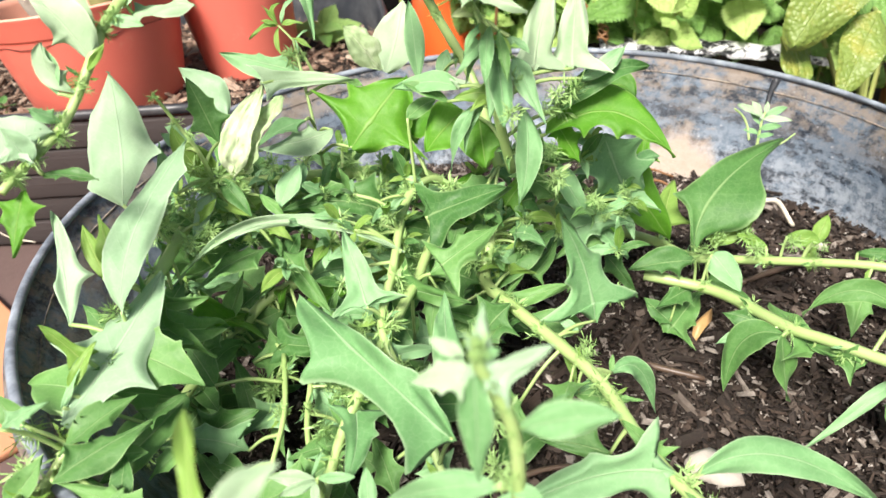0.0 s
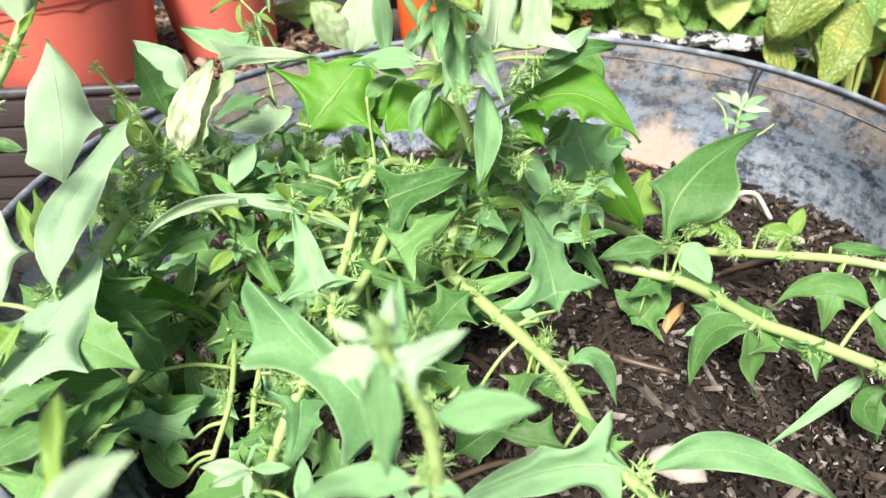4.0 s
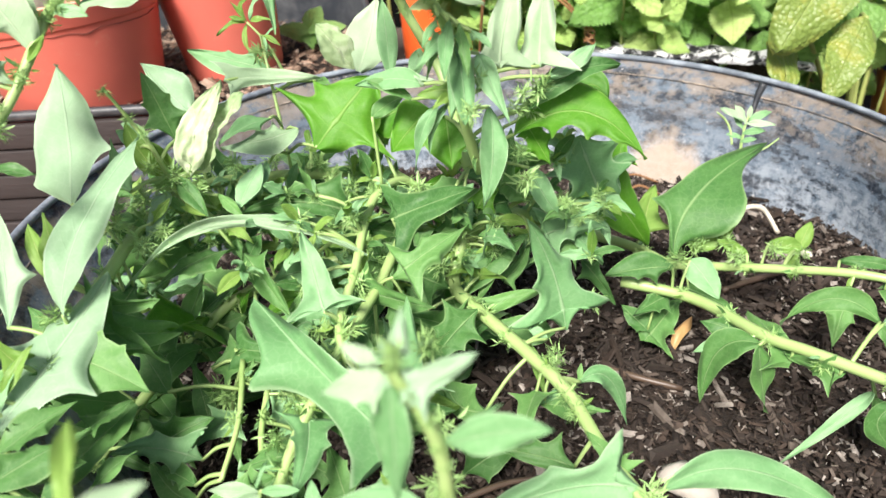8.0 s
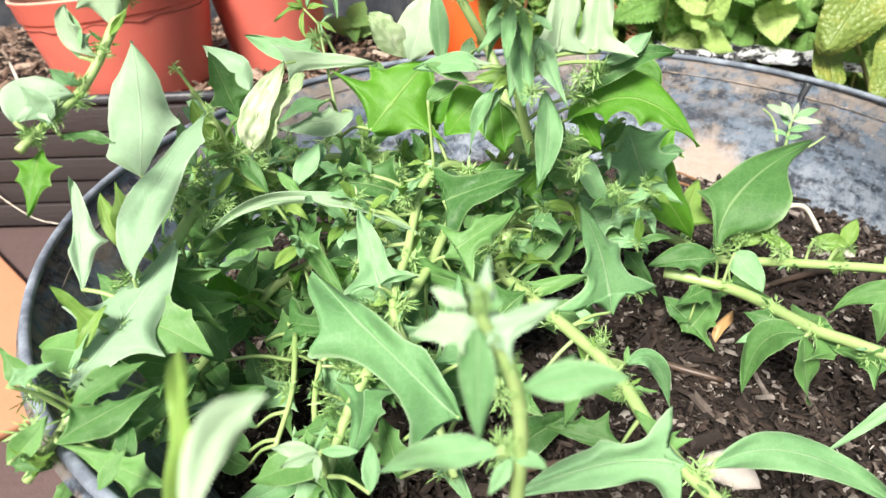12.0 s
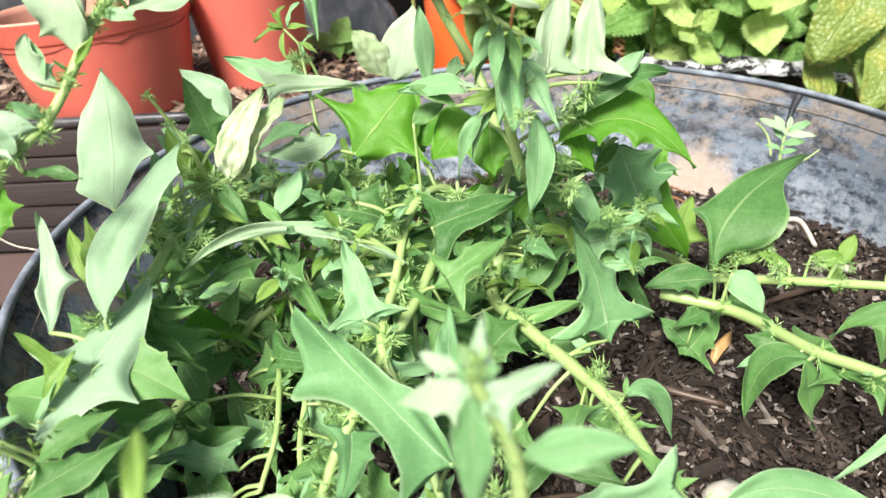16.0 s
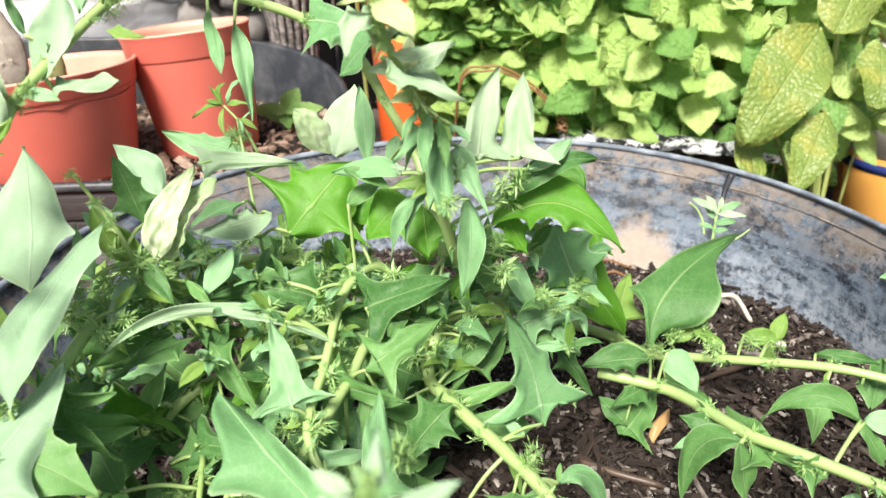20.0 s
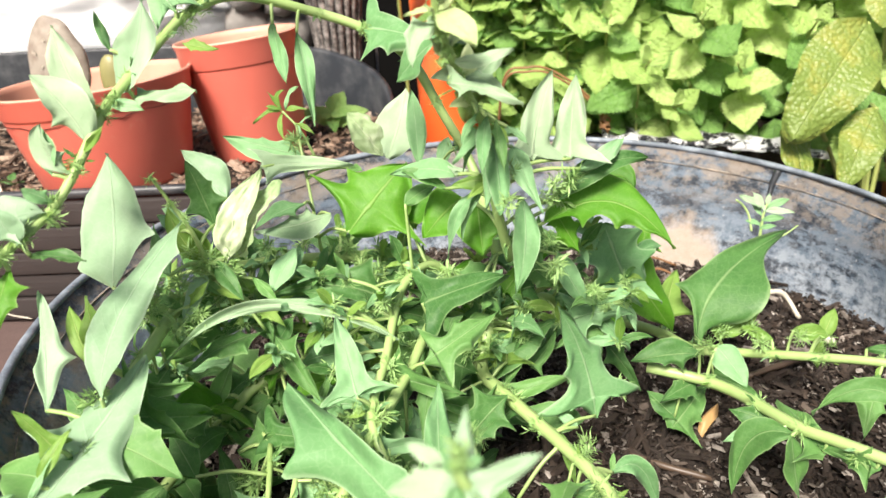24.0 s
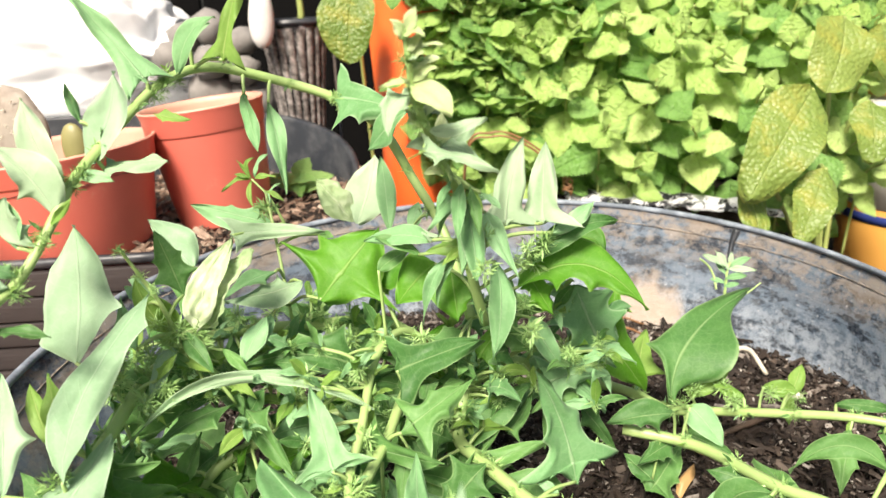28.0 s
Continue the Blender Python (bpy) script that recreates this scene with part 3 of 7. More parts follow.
# ---- the tub ----
tub = thing("planter_tub", (TUB_AT.x, TUB_AT.y, GROUND_Z), "wide round black plastic planter tub, dusty and mud-stained inside", "planter")
H0 = -GROUND_Z
tub.scale, tub.rotation_euler = (0.969, 1.033, 1.0), (0, 0, radians(-10.7))
inner = [(SOIL_R - 0.035, H0 - 0.045), (SOIL_R - 0.004, H0 - 0.005), (SOIL_R + 0.010, H0 + 0.030), (SOIL_R + 0.028, H0 + 0.062), (TUB_R - 0.012, H0 + RIM_Z - 0.010), (TUB_R - 0.007, H0 + RIM_Z - 0.003)]
outer = [(TUB_R - 0.002, H0 + RIM_Z - 0.008), (TUB_R - 0.012, H0 + 0.055), (SOIL_R + 0.012, H0 - 0.01), (SOIL_R - 0.02, 0.004), (SOIL_R - 0.05, 0.0), (0.0, 0.0)]
part("wall", swollen(lathe(inner + outer, 128, 0.006)), TUB, tub, "dusty black plastic wall with dried mud")
RIMP = [(TUB_R - 0.0080 + 0.0030 * math.cos(a), H0 + RIM_Z - 0.002 + 0.0030 * math.sin(a)) for a in [2 * math.pi * k / 12 for k in range(13)]]
part("rim", swollen(lathe(RIMP, 160, 0.006)), TUB_RIM, tub, "blue-grey worn rolled rim")
seam_v = OVAL.inverted() @ Vector((0.336 - TUB_AT.x, 0.690 - TUB_AT.y, 0))
seam_a = math.atan2(seam_v.y, seam_v.x)
sv = lambda r, z, da=0.0: (r * math.cos(seam_a + da), r * math.sin(seam_a + da), H0 + z)
part("crack", swollen(tube([sv(TUB_R - 0.0118, 0.1035), sv(TUB_R - 0.0198, 0.090, 0.003), sv(TUB_R - 0.0275, 0.078, -0.002), sv(TUB_R - 0.0365, 0.066, -0.008)], 0.0036, 0.0012, 5, 6)), BLACK, tub, "dark split running down from the rim")
for rz, dr in ((0.0915, 0.0180),):
    pts = [((TUB_R - dr) * math.cos(a), (TUB_R - dr) * math.sin(a), H0 + rz) for a in [2 * math.pi * k / 48 for k in range(49)]]
    part("moulded_ridge", swollen(tube(pts, 0.0005, 0.0005, 2, 5, None, 0.5)), MUD, tub)


def soil_z(x, y):
    d = math.hypot(x - TUB_AT.x, y - TUB_AT.y) / SOIL_R
    return 0.004 - 0.012 * max(0, d - 0.5) + 0.012 * max(0, d - 0.85) * 2 + 0.006 * noise.noise(Vector((x * 14, y * 14, 1)))


bm = bmesh.new()
rings = [[bm.verts.new((TUB_AT.x + SOIL_R * 1.01 * (k / 26) * math.cos(2 * math.pi * i / 90), TUB_AT.y + SOIL_R * 1.01 * (k / 26) * math.sin(2 * math.pi * i / 90), 0)) for i in range(90)] for k in range(1, 27)]
for p, q in zip(rings, rings[1:]):
    for i in range(90):
        bm.faces.new((p[i], q[i], q[(i + 1) % 90], p[(i + 1) % 90]))
bm.faces.new(rings[0][::-1])
for v in bm.verts:
    q = v.co - TUB_AT
    q *= 1 + swell(math.atan2(q.y, q.x), 0) * q.length / SOIL_R ** 2
    v.co = TUB_AT + OVAL @ q
    v.co.z = soil_z(v.co.x, v.co.y) - 0.003 + 0.003 * noise.noise(v.co * 60)
bmesh.ops.recalc_face_normals(bm, faces=bm.faces)
tagged(finish("tub_soil", bm, SOIL), "dark moist compost in the planter tub", "soil", kind="structure")

rng = random.Random(11)


def in_tub(r=1.0, lift=0.002):
    def spot():
        a, d = rng.uniform(0, 6.2832), SOIL_R * 0.985 * r * math.sqrt(rng.random())
        d += swell(a, 0) * (d / SOIL_R) ** 2
        x, y, _ = TUB_AT + OVAL @ Vector((d * math.cos(a), d * math.sin(a), 0))
        return Vector((x, y, soil_z(x, y) + rng.uniform(0, lift)))
    return spot


V, F = chips(15000, rng, in_tub(lift=0.006), lambda: min(0.022, 0.0025 + rng.expovariate(300)), 0.55)
V2, F2 = chips(900, rng, in_tub(lift=0.007), lambda: rng.uniform(0.010, 0.026), 0.40, 0.34)
F += [tuple(i + len(V) for i in f) for f in F2]
V += V2
V2, F2 = chips(17000, rng, in_tub(lift=0.005), lambda: rng.uniform(0.0025, 0.0075), 0.45, 1.0)
F += [tuple(i + len(V) for i in f) for f in F2]
V += V2
V2, F2 = chips(14000, rng, in_tub(lift=0.007), lambda: rng.uniform(0.0012, 0.0034), 0.9)
F += [tuple(i + len(V) for i in f) for f in F2]
V += V2
stuff("bark_mulch", V, F, BARK, "dark brown shredded bark mulch covering the tub soil", "mulch")


def grit_spot():
    a = rng.uniform(-1.2, 1.5)
    d = SOIL_R * rng.uniform(0.72, 0.99)
    d += 0.9 * swell(a, 0) * (d / SOIL_R) ** 2
    x, y = TUB_AT.x + d * math.cos(a), TUB_AT.y + d * math.sin(a)
    return Vector((x, y, soil_z(x, y) + 0.004))


V, F = chips(520, rng, lambda: grit_spot() if rng.random() < 0.6 else in_tub(lift=0.006)(), lambda: rng.uniform(0.0015, 0.0055), 0.8)
stuff("grit", V, F, GRIT, "small pale grit and perlite specks among the mulch", "grit")


def bed_spot():
    while True:
        x, y = rng.uniform(-1.1, -0.06), rng.uniform(0.725, 1.12)
        if outside_tub(x, y, 0.352):
            return Vector((x, y, BED_Z + rng.uniform(0, 0.008)))


V, F = chips(4800, rng, bed_spot, lambda: min(0.04, 0.005 + rng.expovariate(150)))
stuff("bed_mulch", V, F, MULCH, "loose pale brown bark chips in the raised bed", "mulch")


def loose(name, label, category, at, size, material, seed):
    """One stone or chip of its own."""
    r = random.Random(seed)
    b = bmesh.new()
    bmesh.ops.create_icosphere(b, subdivisions=2, radius=1.0)
    for v in b.verts:
        k = 1 + 0.28 * noise.noise(v.co * 1.6 + Vector((seed, 0, 0)))
        v.co = Vector((v.co.x * size[0], v.co.y * size[1], v.co.z * size[2])) * k
    ob = finish(name, b, material)
    ob.location, ob.rotation_euler = at, (0, 0, r.uniform(0, 6))
    return tagged(ob, label, category)


def on_soil(x, y, up=0.002):
    return (x, y, soil_z(x, y) + up)


# ---- pots behind the tub ----
def pot(name, at, r, h, label, group, lean=0.0):
    e = thing(name, at, label, "plant pot", group)
    rb = r * 0.775
    band = h * 0.80
    wall = [(0.0, 0.003), (rb * 0.9, 0.003), (rb * 0.97, 0.0), (rb, 0.004), (rb + (r * 0.945 - rb) * 0.97, band - 0.002), (r * 0.945, band - 0.0005), (r * 0.958, band), (r * 0.966, band + 0.001), (r * 0.985, h - 0.006), (r, h - 0.004), (r + 0.0008, h - 0.001)]
    part("body", lathe(wall, 72), POT, e)
    part("rim", lathe([(r + 0.0008, h - 0.001), (r, h + 0.0008), (r - 0.0025, h), (r - 0.0035, h - 0.006), (r * 0.93, band), (rb * 0.98, 0.03)], 72), POT_RIM, e, "sun-faded pink pot rim")
    b = lathe([(0.001, h - 0.026), (r * 0.5, h - 0.022), (r * 0.945, h - 0.028)], 40)
    for v in b.verts:
        v.co.z += 0.004 * noise.noise(v.co * 70)
    part("compost", b, SOIL, e)
    e.rotation_euler = (0, radians(lean), 0)
    return e


POTS = "terracotta-coloured pots on the raised bed"
pot("plant_pot", (-0.342, 0.795, BED_Z), 0.100, 0.110, "wide faded terracotta-coloured plastic pot holding a cactus", POTS, -4)
pot("plant_pot", (-0.204, 0.880, BED_Z), 0.070, 0.138, "tall terracotta-coloured plastic pot with a banded rim", POTS, -5)

TWIG_A, TWIG_B = Vector((-0.440, 0.730, 0.102)), Vector((-0.53, 0.86, 0.108))
# cactus pad in the first pot
cactus = thing("cactus", (-0.384, 0.800, BED_Z + 0.080), "brownish corky prickly cactus pad standing in a pot", "cactus")
b = bmesh.new()
bmesh.ops.create_uvsphere(b, u_segments=28, v_segments=18, radius=1.0)
for v in b.verts:
    k = 1 + 0.07 * noise.noise(v.co * 2.2)
    v.co = Vector((v.co.x * 0.034 * (0.92 - 0.12 * v.co.z) * k, v.co.y * 0.011 * k, 0.046 + v.co.z * 0.048 * k))
part("pad", b, CACTUS, cactus)
for i in range(14):
    a = i * 2.4
    q = Vector((0.022 * math.cos(a) * math.sqrt(i / 14), -0.0105, 0.048 + 0.037 * math.sin(a) * math.sqrt(i / 14)))
    b = bmesh.new()
    for s in range(4):
        tube([q, q + Vector((0.0012 * math.cos(s * 1.6 + i), -0.001, 0.0012 * math.sin(s * 1.6))), q + Vector((0.0025 * math.cos(s * 1.6 + i), -0.002, 0.0025 * math.sin(s * 1.6)))], 0.0005, 0.0001, 2, 4, b)
    part("spines", b, STRAW, cactus)

b = bmesh.new()
bmesh.ops.create_uvsphere(b, u_segments=16, v_segments=12, radius=1.0)
for v in b.verts:
    v.co = Vector((0.056 + v.co.x * 0.015 * (0.85 + 0.2 * v.co.z), -0.004 + v.co.y * 0.008, 0.024 + v.co.z * 0.030))
part("young_pad", b, GREEN_PAD, cactus, "olive-brown younger pad")
tagged(finish("twig", tube([TWIG_A, (TWIG_A + TWIG_B) / 2 + Vector((0, 0, 0.006)), TWIG_B], 0.0018, 0.0013, 5, 6, None, 0.25), STRAW), "thin pale grey twig lying across the bark chips", "debris")

# small mint seedling in the bed
def sprig(name, at, h, n, size, label, category, material, stem_mat, seed, lean=(0, 0)):
    """An upright shoot with pairs of leaves."""
    r = random.Random(seed)
    e = thing(name, at, label, category)
    top = Vector((lean[0], lean[1], h))
    part("stem", tube([(0, 0, -0.004), top * 0.5 + Vector((0.002, 0, 0)), top], 0.0016, 0.0008, 4, 6), stem_mat, e)
    for k in range(n):
        q = top * (0.25 + 0.75 * (k + 1) / n)
        for s in (0, 1):
            a = k * 1.57 + s * math.pi + r.uniform(-0.3, 0.3)
            l = size * (1.0 - 0.45 * k / n) * r.uniform(0.85, 1.15)
            me = blade_mesh("leaf", *blade(l, 0.6, OVATE, r, 10, 6, 0.2, 0.06, 0.05, 0.02), material)
            ob = place("leaf", me, material, e)
            ob.matrix_local = Matrix.Translation(q) @ Euler((r.gauss(0, 0.2), r.uniform(-0.5, 0.25) - 0.5 * k / n, a)).to_matrix().to_4x4()
    return e


mint = sprig("mint_seedling", (-0.128, 0.975, BED_Z), 0.034, 3, 0.048, "small green mint seedling in the bark chips", "seedling", BALM, BALM_STEM, 5)
mint.rotation_euler.x = radians(42)
sprig("weed_seedling", (-0.465, 0.745, BED_Z), 0.014, 2, 0.020, "tiny pale green weed in the bark chips", "seedling", GREEN, STEM, 8)
sprig("weed_seedling", (-0.447, 0.760, BED_Z), 0.012, 2, 0.018, "tiny pale green weed in the bark chips", "seedling", GREEN, STEM, 9)

# slatted pot wrapped in torn film
wrap = thing("wrapped_pot", (-0.154, 1.25, GROUND_Z), "tapered slatted pot wrapped in torn black plastic film", "plant pot")
WR = lambda z: 0.026 + 0.027 * (z / 0.375) ** 2.0
b = lathe([(0.0, 0.0), (0.024, 0.0)] + [(WR(0.375 * k / 24) - 0.002, 0.375 * k / 24) for k in range(25)] + [(0.049, 0.375), (0.046, 0.35)], 60)
for v in b.verts:
    v.co += Vector((v.co.x, v.co.y, 0)) * (0.05 * noise.noise(Vector((v.co.x * 30, v.co.y * 30, v.co.z * 9))))
part("film", b, FILM, wrap)
for k in range(20):
    a = 2 * math.pi * k / 20
    b = bmesh.new()
    rows = []
    for q in range(9):
        z = 0.02 + 0.345 * q / 8
        rr = WR(z) + 0.0008 + 0.0015 * noise.noise(Vector((k * 3.1, q * 0.8, 1)))
        rows.append([b.verts.new(((rr + t) * math.cos(a + w * 2.2), (rr + t) * math.sin(a + w * 2.2), z)) for t, w in ((0, -0.05), (0.002, -0.045), (0.002, 0.045), (0, 0.05))])
    for p, q in zip(rows, rows[1:]):
        for n in range(3):
            b.faces.new((p[n], p[n + 1], q[n + 1], q[n]))
    part("slat", b, SLAT, wrap)
part("rim_fold", lathe([(0.053 + 0.004 * math.cos(a), 0.374 + 0.006 * math.sin(a)) for a in [0.7854 * k for k in range(9)]], 48, 0.10), BLACK, wrap, "rolled black film edge")
part("compost", lathe([(0.0, 0.356), (0.047, 0.354)], 30), SOIL, wrap)
part("stalk", tube([(0.01, 0.0, 0.35), (0.015, -0.004, 0.40), (0.005, 0.0, 0.47)], 0.006, 0.004), BALM_STEM, wrap)
b = bmesh.new()
bmesh.ops.create_uvsphere(b, u_segments=20, v_segments=14, radius=1.0)
for v in b.verts:
    v.co = Vector((v.co.x * 0.019 * (1.0 - 0.25 * v.co.z), v.co.y * 0.017, v.co.z * 0.052))
ob = tagged(finish("plastic_bottle", b, WHITE), "rounded cream-white bottle hanging against the wrapped pot", "bottle")
ob.location, ob.rotation_euler = (-0.190, 1.180, 0.325), (0, radians(4), 0)

# grey rubble behind the pots
for k, (x, y, z, r) in enumerate(((-0.362, 1.27, 0.262, 0.032), (-0.342, 1.29, 0.292, 0.028), (-0.302, 1.30, 0.305, 0.034), (-0.298, 1.27, 0.250, 0.033), (-0.252, 1.30, 0.280, 0.030), (-0.247, 1.28, 0.235, 0.032), (-0.31, 1.31, 0.20, 0.05), (-0.25, 1.31, 0.18, 0.05), (-0.28, 1.30, 0.10, 0.07), (-0.27, 1.30, -0.01, 0.075))):
    loose("rubble_stone", "dark grey rounded stone in the heap behind the pots", "stone", (x, y, z), (r, r * 0.9, r * 0.85), RUBBLE, 20 + k)


# white sacks heaped behind the pots
def sack(at, size, turn, seed):
    b = bmesh.new()
    bmesh.ops.create_icosphere(b, subdivisions=6, radius=1.0)
    for v in b.verts:
        c = v.co.copy()
        f = lambda a, p: math.copysign(abs(a) ** p, a)
        q = Vector((f(c.x, 0.62) * size[0], f(c.y, 0.62) * size[1], f(c.z, 0.9) * size[2]))
        s = Vector((seed, 0, 0))
        n1 = noise.noise(c * 1.7 + s)
        n2 = 1 - abs(noise.noise(Vector((c.x * 2.2 + n1, c.y * 2, c.z * 2.2)) + s)) * 2
        n3 = 1 - abs(noise.noise(c * 9 + s)) * 2
        v.co = q + c * (0.045 * n1 + 0.022 * n2 + 0.002 * n3)
        v.co.z = max(v.co.z, -size[2] * 0.96)
    e = thing("plastic_sack", at, "crumpled white plastic sack heaped behind the pots", "sack", "heap of white sacks")
    skin = part("film", b, SACK, e)
    hem = []
    for k in range(13):
        u = -0.9 + 1.8 * k / 12
        hem.append((u * size[0], -size[1] * (1.02 - 0.25 * abs(u) ** 3) - 0.012, size[2] * (0.22 + 0.25 * math.sin(u * 2.3 + seed))))
    part("folded_hem", tube(hem, 0.009, 0.006, 4, 7, None, 0.4), SACK, e, "rolled fold along the sack mouth")
    e.rotation_euler = (0, 0, radians(turn))
    return e


sack((-0.55, 1.36, 0.040), (0.23, 0.13, 0.106), 6, 3)
sack((-0.90, 1.34, 0.045), (0.20, 0.14, 0.112), -9, 14)
sack((-0.59, 1.41, 0.262), (0.24, 0.13, 0.105), -4, 27)
sack((-0.98, 1.36, 0.275), (0.19, 0.14, 0.110), 12, 41)


# ---- buckets ----
def bucket(name, at, r, h, label, mat, bands=()):
    e = thing(name, at, label, "bucket")
    rb = r * 0.84
    part("body", lathe([(0, 0.002), (rb - 0.004, 0.0), (rb, 0.005), (r, h - 0.01), (r - 0.003, h - 0.01), (rb - 0.003, 0.01), (0, 0.008)], 80), mat, e)
    part("rim", lathe([(r - 0.003, h - 0.010), (r + 0.004, h - 0.011), (r + 0.005, h - 0.002), (r, h), (r - 0.003, h - 0.004), (r - 0.003, h - 0.010)], 80), mat, e)
    for lo, hi, m, lab in bands:
        k = lambda z: rb + (r - rb) * z / h + 0.0012
        part("band", lathe([(k(lo) - 0.002, lo), (k(lo), lo + 0.0004), (k(hi), hi - 0.0004), (k(hi) - 0.002, hi)], 80), m, e, lab)
    return e


bucket("orange_bucket", (0.095, 1.085, GROUND_Z), 0.125, 0.43, "bright orange plastic bucket half hidden by herbs", ORANGE)
yb = bucket("paint_bucket", (0.735, 0.960, GROUND_Z), 0.118, 0.27, "amber and white plastic bucket with a navy band", AMBER, ((0.108, 0.262, WHITE, "white upper half of the bucket"), (0.086, 0.099, NAVY, "navy printed band")))
for k in range(7):
    a = radians(216 + 3.2 * k)
    rr = 0.099 + 0.019 * 0.0925 / 0.27 + 0.0022
    b = box(bmesh.new(), (-0.0016, -0.0004, -0.0018), (0.0016, 0.0004, 0.0018))
    ob = part("print_bar", b, WHITE, yb, "unreadable white print", False)
    ob.matrix_local = Matrix.Translation((rr * math.cos(a), rr * math.sin(a), 0.0925)) @ Matrix.Rotation(a + math.pi / 2, 4, "Z")

# blotched film strip lying behind the rim
b = bmesh.new()
sv2 = [[b.verts.new((0.205 + 0.20 * i / 40 + 0.0, 0.850 - 0.10 * (i / 40) ** 1.4 + 0.055 * (j / 10 - 0.5), 0.103 + 0.006 * noise.noise(Vector((i * 0.3, j * 0.4, 7))) + 0.006 * math.sin(j * 0.9))) for j in range(11)] for i in range(41)]
for i in range(40):
    for j in range(10):
        b.faces.new((sv2[i][j], sv2[i + 1][j], sv2[i + 1][j + 1], sv2[i][j + 1]))
bmesh.ops.solidify(b, geom=b.faces[:], thickness=0.0025)
film = tagged(finish("compost_bag", b, STRIP), "flattened black and white blotched plastic bag edge", "bag")
b = box(bmesh.new(), (0.19, 0.85, GROUND_Z), (0.46, 1.02, 0.0925), 0.012)
tagged(finish("compost_block", b, SOIL), "dark compost block under the herbs", "compost")

# looped wire with a knot
wire = thing("wire_loop", (0.090, 0.87, GROUND_Z), "loop of rusty brown twine tied in a knot", "twine")
W = Vector((0.090, 0.87, GROUND_Z))
for off in (0.0, 0.004):
    part("strand", tube([Vector(p) - W + Vector((0, off, off)) for p in ((0.082, 0.90, 0.06), (0.089, 0.85, 0.168), (0.115, 0.845, 0.181), (0.140, 0.845, 0.178), (0.174, 0.845, 0.156), (0.201, 0.848, 0.126), (0.210, 0.850, 0.104), (0.214, 0.856, 0.085))], 0.0014, 0.0014, 6, 6), TWINE, wire)
b = bmesh.new()
for k in range(5):
    c = Vector((0.205, 0.846, 0.113 + 0.003 * k)) - W
    tube([c + 0.0055 * Vector((math.cos(a + k), math.sin(a + k), 0.4 * math.sin(2 * a))) for a in [0.7 * s for s in range(10)]], 0.0013, 0.0013, 2, 5, b)
part("knot", b, TWINE, wire)


# ---- lemon balm behind the tub ----
rng = random.Random(77)
BALM_ME = {m.name: [blade_mesh("leaf", *blade(1.0, w, OVATE, rng, 30, 8, 0.10, -0.07, 0.095, 0.030, 0.045, 0.05), m) for w in (0.74, 0.82, 0.78, 0.88, 0.72)] for m in (BALM, LIME)}
balm = thing("lemon_balm", (0.35, 0.95, GROUND_Z), "bushy bright green lemon balm with crinkled toothed leaves", "herb")
B0 = Vector((0.35, 0.95, GROUND_Z))
far = []
near_count = 0


def balm_leaf(q, yaw, droop, size, young, near):
    m = Matrix.Translation(q - B0) @ Euler((rng.gauss(0, 0.22), droop, yaw)).to_matrix().to_4x4() @ Matrix.Scale(size, 4)
    put_leaf(m, young, near)


def put_leaf(m, young, near):
    global near_count
    me = rng.choice(BALM_ME["balm_leaf_young" if young else "balm_leaf"])
    if near and near_count < 300:
        near_count += 1
        ob = place("leaf", me, None, balm, smooth=False)
        ob.matrix_local = m
    else:
        far.append((me, m))


def rosette(tip, size, near, lean=(0.0, -1.10)):
    """A shoot's end seen from its tip: crossed pairs, small and lime inside, broad and drooping outside."""
    tip = Vector(tip)
    axis = Vector((lean[0] + rng.gauss(0, 0.22), lean[1] + rng.gauss(0, 0.18), 1.0)).normalized()
    frame3 = axis.to_track_quat("Z", "Y").to_matrix().to_4x4()
    part("stem", tube([tip - B0, tip - B0 - axis * 0.05, Vector((tip.x - B0.x + 0.01, tip.y - B0.y + 0.07, max(0.02, tip.z - GROUND_Z - 0.15)))], 0.0012, 0.0020, 4, 5), BALM_STEM, balm)
    a0 = rng.uniform(0, 6.3)
    for k in range(5):
        q = tip - axis * (0.004 + 0.0115 * k * (1 + 0.12 * k))
        s = size * (0.38, 0.64, 0.86, 1.0, 1.05)[k]
        for side in (0, 1):
            droop = (-0.95, -0.50, -0.12, 0.18, 0.38)[k] + rng.gauss(0, 0.12)
            yaw = a0 + k * 1.57 + side * math.pi + rng.gauss(0, 0.18)
            m = Matrix.Translation(q - B0) @ frame3 @ Euler((rng.gauss(0, 0.15), droop, yaw)).to_matrix().to_4x4() @ Matrix.Translation((0.003, 0, 0)) @ Matrix.Scale(s * rng.uniform(0.88, 1.12), 4)
            put_leaf(m, k < 2 or (k < 4 and rng.random() < 0.55), near)


